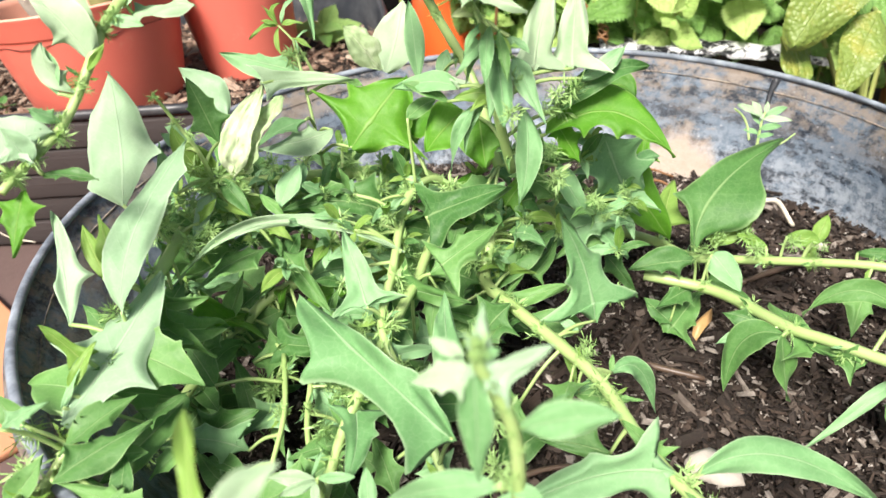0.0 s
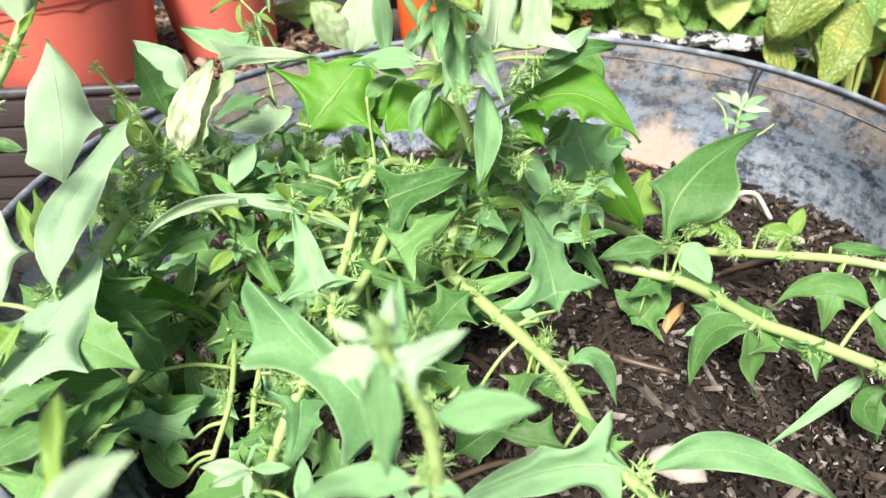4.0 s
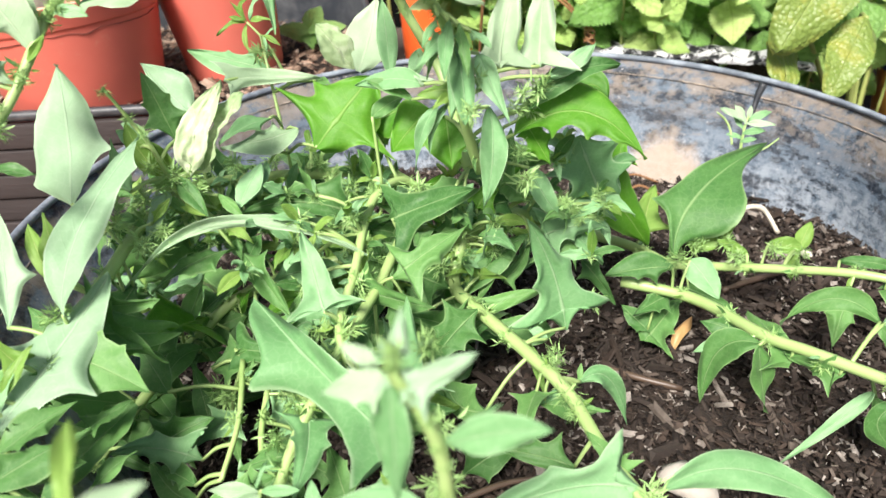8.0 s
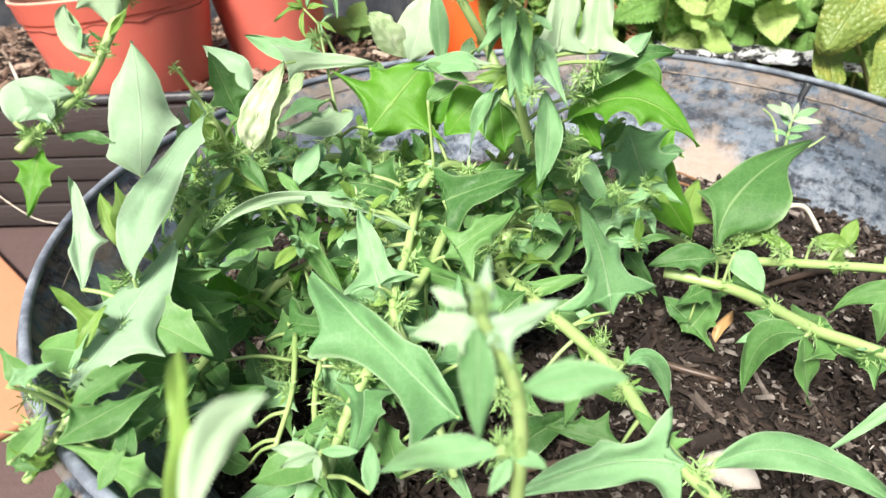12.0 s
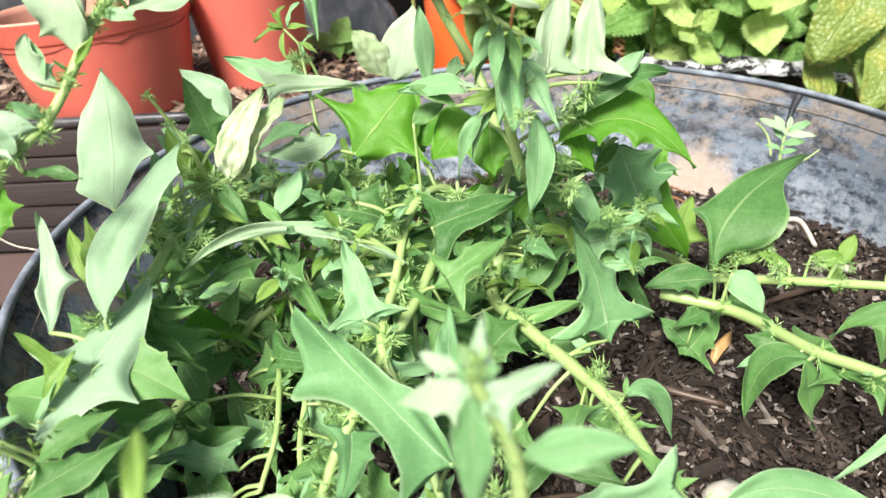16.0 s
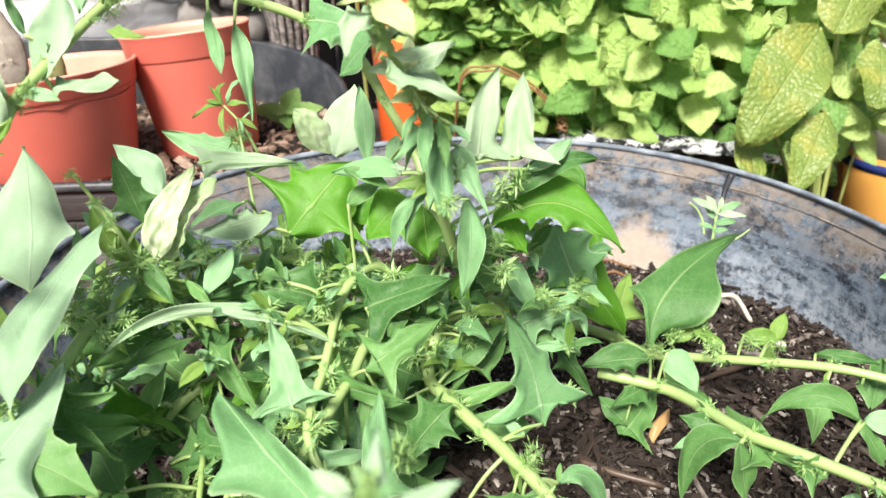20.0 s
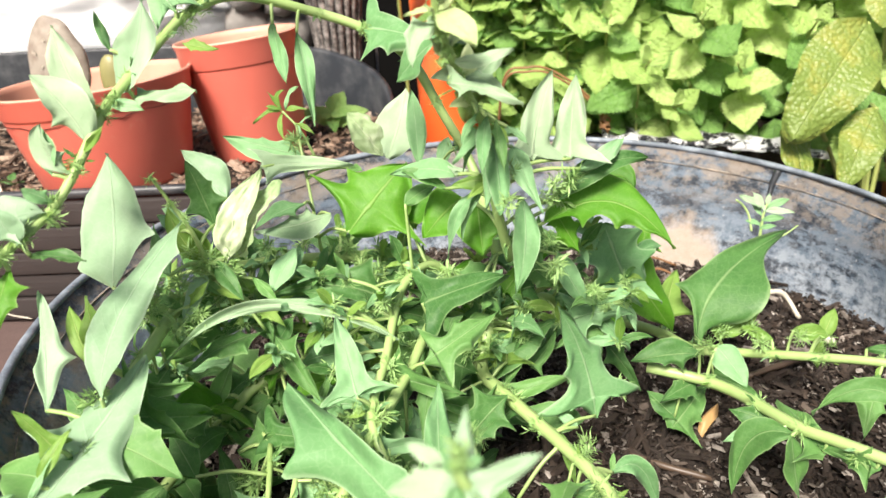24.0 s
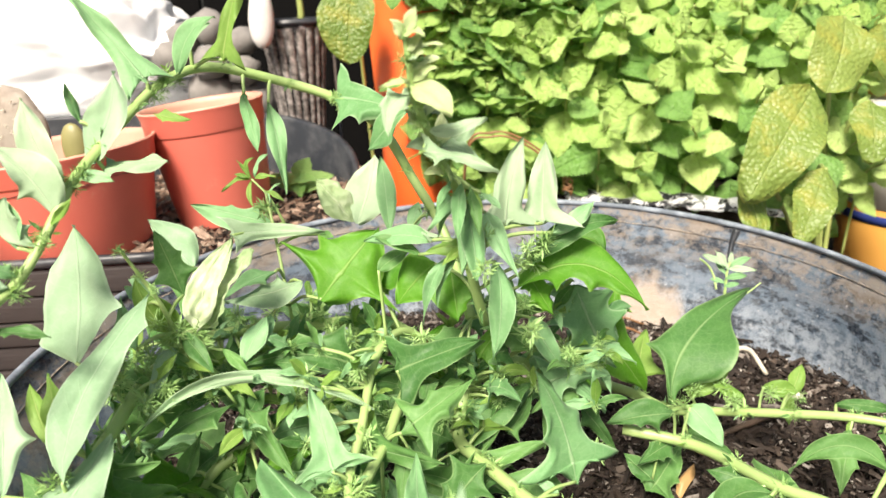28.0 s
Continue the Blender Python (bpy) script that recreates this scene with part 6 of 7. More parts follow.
# grey-green leaves at the tub's edge
leaf3((-0.138, 0.338, 0.181), (-0.136, 0.351, 0.209), (-0.137, 0.363, 0.240), 0.45, "P", "X", "x", 0, 0.10)
leaf3((-0.126, 0.285, 0.155), (-0.124, 0.313, 0.180), (-0.108, 0.360, 0.204), 0.21, "Y", "N", "x", -8, 0.14)
leaf3((-0.143, 0.245, 0.130), (-0.128, 0.275, 0.144), (-0.115, 0.310, 0.160), 0.62, "K", "K", "x", 0, 0.10)
leaf3((-0.150, 0.284, 0.151), (-0.157, 0.306, 0.169), (-0.164, 0.325, 0.187), 0.46, "T", "K", "x", 0, 0.08)
leaf3((-0.140, 0.308, 0.157), (-0.148, 0.318, 0.169), (-0.155, 0.329, 0.178), 0.24, "S", "S", "y", 10, 0.20)
leaf3((-0.135, 0.306, 0.161), (-0.139, 0.315, 0.175), (-0.143, 0.324, 0.185), 0.33, "S", "S", "y", -10, 0.20)
leaf3((-0.138, 0.265, 0.147), (-0.144, 0.265, 0.158), (-0.150, 0.265, 0.166), 0.75, "A", "A", "y", 0, 0.10)
leaf3((-0.141, 0.253, 0.138), (-0.136, 0.260, 0.148), (-0.130, 0.267, 0.155), 0.22, "S", "S", "y", 0, 0.20)
leaf3((-0.143, 0.249, 0.135), (-0.139, 0.257, 0.144), (-0.136, 0.265, 0.151), 0.18, "S", "S", "b", 0, 0.20)
leaf3((-0.154, 0.228, 0.145), (-0.147, 0.234, 0.147), (-0.139, 0.239, 0.148), 0.50, "M", "M", "b", 0, 0.10)
leaf3((-0.142, 0.234, 0.124), (-0.129, 0.248, 0.129), (-0.117, 0.261, 0.130), 0.40, "S", "M", "g", -15, 0.10)
leaf3((-0.142, 0.225, 0.119), (-0.126, 0.238, 0.123), (-0.110, 0.252, 0.123), 0.45, "M", "S", "g", -10, 0.10)
leaf3((-0.144, 0.234, 0.116), (-0.128, 0.240, 0.116), (-0.112, 0.245, 0.112), 0.40, "S", "S", "g", 0, 0.10)
leaf3((-0.097, 0.212, 0.109), (-0.119, 0.221, 0.111), (-0.144, 0.228, 0.116), 0.39, "M", "M", "g", 0, 0.10)
leaf3((-0.118, 0.223, 0.105), (-0.119, 0.232, 0.111), (-0.120, 0.241, 0.115), 0.50, "S", "S", "g", 0, 0.10)
leaf3((-0.150, 0.210, 0.124), (-0.144, 0.209, 0.123), (-0.138, 0.209, 0.121), 0.50, "M", "M", "g", 0, 0.10)
leaf3((-0.112, 0.199, 0.122), (-0.108, 0.204, 0.127), (-0.104, 0.210, 0.131), 0.40, "S", "S", "g", 0, 0.10)
leaf3((-0.107, 0.312, 0.088), (-0.116, 0.322, 0.097), (-0.125, 0.332, 0.102), 0.55, "R", "R", "g", 0, 0.10)
# the wilted leaf and its neighbours
leaf3((-0.101, 0.386, 0.192), (-0.106, 0.387, 0.212), (-0.111, 0.388, 0.228), 0.70, "M", "M", "g", 0, 0.10)
leaf3((-0.093, 0.372, 0.178), (-0.086, 0.374, 0.200), (-0.073, 0.390, 0.221), 0.33, "S", "C", "c", 10, 0.35)
leaf3((-0.086, 0.374, 0.179), (-0.076, 0.379, 0.198), (-0.064, 0.389, 0.215), 0.35, "C", "C", "c", -30, 0.40)
leaf3((-0.073, 0.511, 0.190), (-0.103, 0.514, 0.199), (-0.131, 0.515, 0.207), 0.38, "S", "M", "b", 0, 0.10)
leaf3((-0.061, 0.425, 0.188), (-0.074, 0.415, 0.187), (-0.086, 0.404, 0.182), 0.39, "M", "S", "b", 0, 0.10)
leaf3((-0.064, 0.400, 0.171), (-0.069, 0.386, 0.165), (-0.074, 0.372, 0.155), 0.36, "S", "S", "b", 0, 0.12)
leaf3((-0.101, 0.372, 0.178), (-0.092, 0.364, 0.172), (-0.083, 0.357, 0.162), 0.32, "S", "S", "g", 0, 0.20)
leaf3((-0.100, 0.373, 0.179), (-0.107, 0.374, 0.190), (-0.114, 0.375, 0.198), 0.32, "S", "S", "y", 0, 0.20)
leaf3((-0.115, 0.374, 0.194), (-0.122, 0.379, 0.198), (-0.129, 0.383, 0.200), 0.42, "S", "S", "b", 0, 0.10)
leaf3((-0.117, 0.386, 0.194), (-0.124, 0.391, 0.198), (-0.131, 0.395, 0.200), 0.42, "R", "R", "b", 0, 0.10)
leaf3((-0.083, 0.376, 0.165), (-0.075, 0.370, 0.161), (-0.067, 0.365, 0.154), 0.28, "S", "S", "g", 0, 0.20)
leaf3((-0.062, 0.395, 0.146), (-0.048, 0.389, 0.147), (-0.035, 0.384, 0.145), 0.53, "M", "M", "g", 0, 0.10)
leaf3((-0.097, 0.367, 0.160), (-0.102, 0.367, 0.166), (-0.107, 0.367, 0.170), 0.40, "S", "S", "g", 0, 0.20)
leaf3((-0.109, 0.351, 0.163), (-0.104, 0.353, 0.170), (-0.098, 0.355, 0.175), 0.38, "M", "S", "y", 0, 0.20)
leaf3((-0.086, 0.508, 0.224), (-0.091, 0.509, 0.232), (-0.095, 0.510, 0.237), 0.17, "S", "S", "y", 0, 0.30)
leaf3((-0.086, 0.508, 0.224), (-0.089, 0.510, 0.233), (-0.083, 0.510, 0.238), 0.20, "S", "S", "y", 0, 0.30)
leaf3((-0.084, 0.508, 0.225), (-0.081, 0.511, 0.234), (-0.074, 0.510, 0.240), 0.20, "S", "S", "b", 0, 0.30)
leaf3((-0.084, 0.508, 0.224), (-0.077, 0.506, 0.226), (-0.069, 0.505, 0.225), 0.28, "S", "S", "y", 0, 0.30)
leaf3((-0.087, 0.508, 0.224), (-0.096, 0.507, 0.224), (-0.105, 0.501, 0.218), 0.18, "S", "S", "y", 0, 0.30)
leaf3((-0.087, 0.508, 0.225), (-0.092, 0.507, 0.227), (-0.097, 0.507, 0.228), 0.30, "S", "S", "y", 0, 0.30)
leaf3((-0.086, 0.507, 0.223), (-0.088, 0.503, 0.215), (-0.085, 0.498, 0.207), 0.19, "S", "S", "y", 0, 0.30)
leaf3((-0.078, 0.507, 0.216), (-0.076, 0.504, 0.211), (-0.075, 0.500, 0.204), 0.23, "S", "S", "b", 0, 0.30)
leaf3((-0.078, 0.507, 0.216), (-0.071, 0.504, 0.213), (-0.065, 0.501, 0.209), 0.23, "S", "S", "y", 0, 0.30)
leaf3((-0.076, 0.507, 0.214), (-0.072, 0.508, 0.218), (-0.067, 0.509, 0.220), 0.18, "S", "S", "b", 0, 0.30)
# pale leaves over the stem behind
leaf3((-0.113, 0.445, 0.187), (-0.126, 0.452, 0.199), (-0.139, 0.456, 0.215), 0.80, "A", "S", "x", 0, 0.12)
leaf3((-0.089, 0.445, 0.205), (-0.065, 0.456, 0.203), (-0.035, 0.456, 0.201), 0.50, "A", "A", "w", 0, 0.12)
leaf3((-0.048, 0.431, 0.179), (-0.065, 0.418, 0.178), (-0.090, 0.416, 0.176), 0.49, "S", "M", "w", 0, 0.12)
leaf3((-0.063, 0.411, 0.167), (-0.066, 0.397, 0.162), (-0.074, 0.385, 0.153), 0.26, "S", "S", "b", 0, 0.20)
leaf3((-0.103, 0.377, 0.170), (-0.095, 0.369, 0.165), (-0.085, 0.360, 0.161), 0.36, "S", "S", "y", 0, 0.20)
leaf3((-0.104, 0.367, 0.173), (-0.107, 0.357, 0.166), (-0.111, 0.346, 0.158), 0.40, "S", "S", "x", 0, 0.20)
leaf3((-0.012, 0.404, 0.132), (-0.045, 0.400, 0.147), (-0.080, 0.397, 0.143), 0.60, "A", "M", "g", 0, 0.10)
leaf3((-0.118, 0.358, 0.177), (-0.123, 0.359, 0.189), (-0.122, 0.362, 0.204), 0.45, "M", "S", "b", 0, 0.10)
leaf3((-0.105, 0.371, 0.179), (-0.114, 0.372, 0.191), (-0.120, 0.376, 0.207), 0.35, "S", "S", "y", 0, 0.20)
leaf3((-0.100, 0.380, 0.175), (-0.093, 0.387, 0.186), (-0.095, 0.395, 0.196), 0.49, "M", "S", "y", 0, 0.10)
# blistered pale leaf behind
leaf3((-0.020, 0.523, 0.184), (-0.011, 0.533, 0.206), (-0.005, 0.543, 0.229), 0.62, "R", "S", "w", 0, 0.10)
leaf3((-0.023, 0.522, 0.186), (-0.035, 0.527, 0.202), (-0.047, 0.533, 0.215), 0.60, "S", "C", "c", 0, 0.20)
leaf3((0.003, 0.502, 0.184), (0.002, 0.512, 0.210), (0.000, 0.521, 0.232), 0.28, "S", "S", "b", 0, 0.20)
leaf3((0.017, 0.493, 0.186), (0.021, 0.497, 0.196), (0.024, 0.501, 0.204), 0.50, "S", "S", "b", 0, 0.10)
leaf3((-0.039, 0.463, 0.197), (-0.034, 0.458, 0.198), (-0.029, 0.452, 0.197), 0.32, "S", "S", "g", 0, 0.10)
# the leaf with a hooked tip and what grows at its stem
leaf3((0.191, 0.459, 0.061), (0.210, 0.483, 0.096), (0.276, 0.533, 0.110), 0.48, "H", "J", "g", 0, 0.12)
leaf3((0.207, 0.468, 0.059), (0.225, 0.485, 0.080), (0.243, 0.502, 0.094), 0.58, "R", "R", "y", 0, 0.10)
leaf3((0.190, 0.428, 0.078), (0.197, 0.417, 0.071), (0.203, 0.405, 0.062), 0.62, "R", "R", "b", 0, 0.10)
leaf3((0.178, 0.422, 0.077), (0.157, 0.423, 0.076), (0.135, 0.425, 0.071), 0.50, "M", "S", "g", 0, 0.10)
leaf3((0.183, 0.429, 0.052), (0.168, 0.420, 0.052), (0.152, 0.411, 0.049), 0.66, "M", "M", "g", 0, 0.10)
leaf3((0.209, 0.372, 0.057), (0.197, 0.380, 0.060), (0.185, 0.387, 0.060), 0.60, "S", "M", "g", 0, 0.10)
leaf3((0.207, 0.368, 0.059), (0.191, 0.369, 0.056), (0.176, 0.369, 0.050), 0.30, "S", "S", "b", 0, 0.20)
leaf3((0.110, 0.430, 0.105), (0.120, 0.418, 0.100), (0.129, 0.406, 0.093), 0.86, "A", "A", "b", 0, 0.10)
leaf3((0.260, 0.469, 0.062), (0.273, 0.467, 0.061), (0.286, 0.466, 0.059), 0.50, "S", "S", "y", 0, 0.10)
leaf3((0.278, 0.466, 0.058), (0.273, 0.456, 0.053), (0.269, 0.446, 0.045), 0.34, "S", "S", "y", 0, 0.10)
leaf3((0.279, 0.465, 0.056), (0.286, 0.472, 0.065), (0.293, 0.480, 0.072), 0.46, "S", "S", "y", 0, 0.10)
leaf3((0.241, 0.458, 0.062), (0.231, 0.461, 0.067), (0.220, 0.463, 0.070), 0.40, "S", "S", "y", 0, 0.10)
leaf3((0.207, 0.350, 0.069), (0.189, 0.362, 0.057), (0.181, 0.358, 0.021), 0.33, "R", "S", "g", 35, 0.20)
leaf3((0.204, 0.349, 0.070), (0.207, 0.346, 0.052), (0.213, 0.343, 0.025), 0.33, "S", "R", "g", -15, 0.20)
leaf3((0.260, 0.338, 0.089), (0.239, 0.350, 0.098), (0.217, 0.356, 0.078), 0.24, "S", "R", "g", -10, 0.15)
leaf3((0.261, 0.338, 0.089), (0.276, 0.334, 0.090), (0.292, 0.330, 0.088), 0.42, "R", "R", "b", 0, 0.10)
leaf3((0.259, 0.337, 0.089), (0.265, 0.333, 0.079), (0.272, 0.329, 0.066), 0.36, "S", "S", "g", 0, 0.15)
leaf3((0.287, 0.410, 0.064), (0.277, 0.396, 0.053), (0.267, 0.382, 0.037), 0.66, "M", "M", "g", 0, 0.10)
leaf3((0.330, 0.424, 0.069), (0.321, 0.412, 0.060), (0.312, 0.399, 0.047), 0.45, "S", "S", "g", 0, 0.10)
leaf3((0.286, 0.427, 0.072), (0.305, 0.423, 0.072), (0.325, 0.418, 0.068), 0.22, "S", "S", "g", 0, 0.15)
leaf3((0.257, 0.323, 0.056), (0.244, 0.321, 0.042), (0.209, 0.312, 0.017), 0.13, "S", "S", "b", 20, 0.25)
leaf3((0.260, 0.325, 0.050), (0.265, 0.318, 0.036), (0.269, 0.311, 0.018), 0.66, "M", "M", "g", 0, 0.10)
leaf3((0.360, 0.486, 0.094), (0.367, 0.487, 0.095), (0.374, 0.487, 0.095), 0.30, "S", "S", "b", 0, 0.20)
leaf3((0.270, 0.557, 0.119), (0.259, 0.559, 0.126), (0.249, 0.561, 0.130), 0.29, "S", "S", "w", 0, 0.25)
leaf3((0.269, 0.557, 0.118), (0.279, 0.553, 0.119), (0.289, 0.550, 0.118), 0.26, "S", "S", "w", 0, 0.25)
leaf3((0.271, 0.558, 0.120), (0.280, 0.560, 0.123), (0.290, 0.562, 0.125), 0.30, "S", "S", "b", 0, 0.25)
leaf3((0.271, 0.559, 0.121), (0.272, 0.560, 0.126), (0.273, 0.562, 0.131), 0.40, "S", "S", "w", 0, 0.25)
leaf3((0.267, 0.556, 0.114), (0.264, 0.561, 0.119), (0.261, 0.566, 0.123), 0.33, "S", "S", "b", 0, 0.25)
leaf3((0.266, 0.554, 0.111), (0.275, 0.553, 0.113), (0.283, 0.552, 0.113), 0.34, "S", "S", "b", 0, 0.25)
leaf3((0.268, 0.555, 0.118), (0.264, 0.559, 0.126), (0.260, 0.563, 0.132), 0.34, "S", "S", "w", 0, 0.25)
leaf3((0.266, 0.554, 0.107), (0.261, 0.557, 0.109), (0.256, 0.560, 0.109), 0.36, "S", "S", "b", 0, 0.25)
leaf3((0.265, 0.553, 0.105), (0.271, 0.551, 0.107), (0.276, 0.549, 0.108), 0.36, "S", "S", "b", 0, 0.25)
leaf3((0.264, 0.313, 0.056), (0.254, 0.310, 0.045), (0.267, 0.307, 0.028), 0.44, "S", "S", "g", 10, 0.20)
# low front
leaf3((0.108, 0.238, 0.090), (0.074, 0.236, 0.093), (0.030, 0.220, 0.090), 0.60, "A", "L", "b", 0, 0.08)
leaf3((0.088, 0.265, 0.074), (0.071, 0.271, 0.076), (0.053, 0.277, 0.075), 0.70, "A", "M", "g", 10, 0.10)
leaf3((0.118, 0.239, 0.087), (0.156, 0.247, 0.087), (0.199, 0.236, 0.065), 0.18, "S", "S", "b", -5, 0.12)
leaf3((0.097, 0.309, 0.084), (0.113, 0.315, 0.081), (0.125, 0.315, 0.048), 0.20, "S", "S", "b", 15, 0.25)
leaf3((0.096, 0.308, 0.083), (0.084, 0.305, 0.081), (0.073, 0.301, 0.076), 0.18, "S", "S", "b", 0, 0.25)
leaf3((0.097, 0.309, 0.084), (0.098, 0.313, 0.088), (0.099, 0.316, 0.091), 0.29, "S", "S", "g", 0, 0.20)
leaf3((0.076, 0.337, 0.088), (0.079, 0.327, 0.080), (0.081, 0.316, 0.071), 0.22, "S", "S", "y", 10, 0.20)
leaf3((0.085, 0.336, 0.091), (0.080, 0.339, 0.094), (0.075, 0.342, 0.095), 0.50, "S", "S", "b", 0, 0.10)
# the shoot close to the lens
leaf3((0.027, 0.153, 0.222), (0.034, 0.155, 0.225), (0.042, 0.157, 0.228), 0.92, "A", "A", "x", 0, 0.12)
leaf3((0.024, 0.154, 0.224), (0.016, 0.155, 0.222), (0.008, 0.156, 0.220), 0.82, "M", "M", "w", 0, 0.12)
leaf3((0.025, 0.154, 0.222), (0.025, 0.158, 0.229), (0.026, 0.164, 0.236), 0.80, "A", "A", "x", 0, 0.12)
leaf3((0.023, 0.154, 0.224), (0.023, 0.150, 0.211), (0.023, 0.147, 0.196), 0.29, "S", "R", "b", 0, 0.12)
leaf3((0.024, 0.154, 0.227), (0.023, 0.156, 0.230), (0.021, 0.157, 0.233), 0.39, "S", "S", "x", 0, 0.15)
leaf3((0.025, 0.155, 0.227), (0.025, 0.155, 0.230), (0.024, 0.156, 0.233), 0.36, "S", "S", "x", 0, 0.15)
leaf3((0.033, 0.157, 0.202), (0.045, 0.154, 0.208), (0.057, 0.152, 0.210), 0.35, "S", "S", "b", 0, 0.12)
leaf3((0.034, 0.157, 0.203), (0.040, 0.160, 0.206), (0.047, 0.163, 0.208), 0.16, "S", "S", "b", 0, 0.20)
leaf3((0.028, 0.158, 0.181), (0.013, 0.163, 0.176), (-0.006, 0.173, 0.159), 0.22, "S", "S", "b", 0, 0.12)
leaf3((0.031, 0.157, 0.180), (0.028, 0.153, 0.178), (0.025, 0.149, 0.176), 0.40, "S", "S", "b", 0, 0.15)
leaf3((0.029, 0.158, 0.181), (0.035, 0.156, 0.181), (0.040, 0.154, 0.179), 0.35, "S", "S", "b", 0, 0.15)
leaf3((0.029, 0.156, 0.207), (0.026, 0.156, 0.210), (0.023, 0.157, 0.213), 0.19, "S", "S", "g", 0, 0.20)
leaf3((0.021, 0.155, 0.228), (0.017, 0.156, 0.230), (0.013, 0.158, 0.231), 0.40, "S", "S", "w", 0, 0.15)
leaf3((0.025, 0.153, 0.223), (0.028, 0.153, 0.220), (0.031, 0.152, 0.216), 0.66, "M", "M", "x", 0, 0.15)
leaf3((0.024, 0.154, 0.227), (0.027, 0.154, 0.229), (0.029, 0.154, 0.230), 0.44, "S", "S", "b", 0, 0.15)
leaf3((-0.033, 0.118, 0.210), (-0.037, 0.134, 0.218), (-0.041, 0.148, 0.224), 0.15, "G", "G", "y", 0, 0.40)
leaf3((-0.022, 0.101, 0.227), (-0.020, 0.113, 0.233), (-0.013, 0.121, 0.234), 0.30, "V", "V", "w", 15, 0.25)
bud_cluster((-0.021, 0.450, 0.281), 0.56)
bud_cluster((-0.051, 0.445, 0.293), 0.28)
bud_cluster((-0.082, 0.427, 0.303), 0.32)
bud_cluster((-0.099, 0.400, 0.298), 0.72)
bud_cluster((-0.102, 0.396, 0.293), 0.64)
bud_cluster((-0.097, 0.403, 0.301), 0.56)
bud_cluster((-0.119, 0.344, 0.268), 0.56)
bud_cluster((-0.124, 0.341, 0.264), 0.56)
bud_cluster((-0.131, 0.321, 0.245), 0.62)
bud_cluster((-0.138, 0.310, 0.235), 0.62)
bud_cluster((-0.144, 0.294, 0.227), 0.62)
bud_cluster((-0.148, 0.285, 0.223), 0.56)
bud_cluster((0.022, 0.316, 0.299), 0.43)
bud_cluster((0.023, 0.319, 0.292), 0.43)
bud_cluster((0.025, 0.323, 0.285), 0.50)
bud_cluster((0.030, 0.333, 0.273), 0.43)
bud_cluster((0.021, 0.312, 0.311), 0.37)
bud_cluster((0.020, 0.311, 0.319), 0.37)
bud_cluster((0.036, 0.345, 0.258), 0.50)
bud_cluster((0.041, 0.353, 0.244), 0.64)
bud_cluster((0.076, 0.370, 0.213), 0.64)
bud_cluster((0.071, 0.372, 0.205), 0.72)
bud_cluster((0.110, 0.416, 0.126), 0.62)
bud_cluster((0.104, 0.423, 0.131), 0.55)
bud_cluster((0.115, 0.417, 0.117), 0.55)
bud_cluster((0.077, 0.375, 0.206), 0.56)
bud_cluster((0.024, 0.154, 0.232), 0.34)
bud_cluster((0.024, 0.153, 0.229), 0.31)
bud_cluster((0.027, 0.154, 0.220), 0.31)
bud_cluster((0.030, 0.155, 0.213), 0.31)
bud_cluster((0.032, 0.156, 0.204), 0.31)
bud_cluster((0.033, 0.156, 0.197), 0.25)
bud_cluster((0.030, 0.157, 0.185), 0.43)
bud_cluster((0.033, 0.157, 0.187), 0.31)
bud_cluster((-0.117, 0.358, 0.228), 0.40)
bud_cluster((-0.112, 0.363, 0.213), 0.40)
bud_cluster((-0.107, 0.364, 0.205), 0.40)
bud_cluster((-0.144, 0.316, 0.237), 0.31)
bud_cluster((-0.070, 0.489, 0.208), 0.40)
bud_cluster((-0.101, 0.370, 0.181), 0.88)
bud_cluster((-0.105, 0.365, 0.177), 0.80)
bud_cluster((-0.092, 0.372, 0.178), 0.72)
bud_cluster((-0.110, 0.369, 0.185), 0.64)
bud_cluster((-0.090, 0.371, 0.171), 0.64)
bud_cluster((-0.112, 0.341, 0.157), 0.72)
bud_cluster((-0.103, 0.346, 0.161), 0.64)

# leaves low in the thicket
for k in range(44):
    x, y = leaf_rng.uniform(-0.19, 0.05), leaf_rng.uniform(0.31, 0.52)
    if leaf_rng.random() < 0.2:
        x, y = leaf_rng.uniform(0.02, 0.14), leaf_rng.uniform(0.40, 0.54)
    z = leaf_rng.uniform(0.010, 0.040)
    a, l = leaf_rng.uniform(0, 6.3), leaf_rng.uniform(0.035, 0.062)
    leaf((x, y, z), (x + l * math.cos(a), y + l * math.sin(a), z + leaf_rng.uniform(-0.02, 0.03)), leaf_rng.uniform(0.45, 0.75), leaf_rng.uniform(-35, 35), 0.05, leaf_rng.choice("HHL"), "g", 0.2)

# leaves crowding the upright flowering shoot
for k, q in enumerate(FLOWER_LINE[18:]):
    if k % 3:
        continue
    high = q.z > 0.262
    if not high and k % 4:
        continue
    for j in range(2):
        turn = leaf_rng.uniform(0, 6.3)
        way = Vector((math.cos(turn), 0.75 * math.sin(turn) - 0.25, leaf_rng.uniform(-0.2, 0.7) if high else leaf_rng.uniform(-0.7, 0.3))).normalized()
        l = leaf_rng.uniform(0.007, 0.015) if high else leaf_rng.uniform(0.014, 0.026)
        e = q + way * l
        leaf3(q, (q + e) / 2 + Vector((0, 0, 0.08 * l)), e, leaf_rng.uniform(0.28, 0.44), "S", leaf_rng.choice("SRM"), leaf_rng.choice("ppwpw") if high else leaf_rng.choice("ybyb"), leaf_rng.uniform(-20, 20), 0.18)

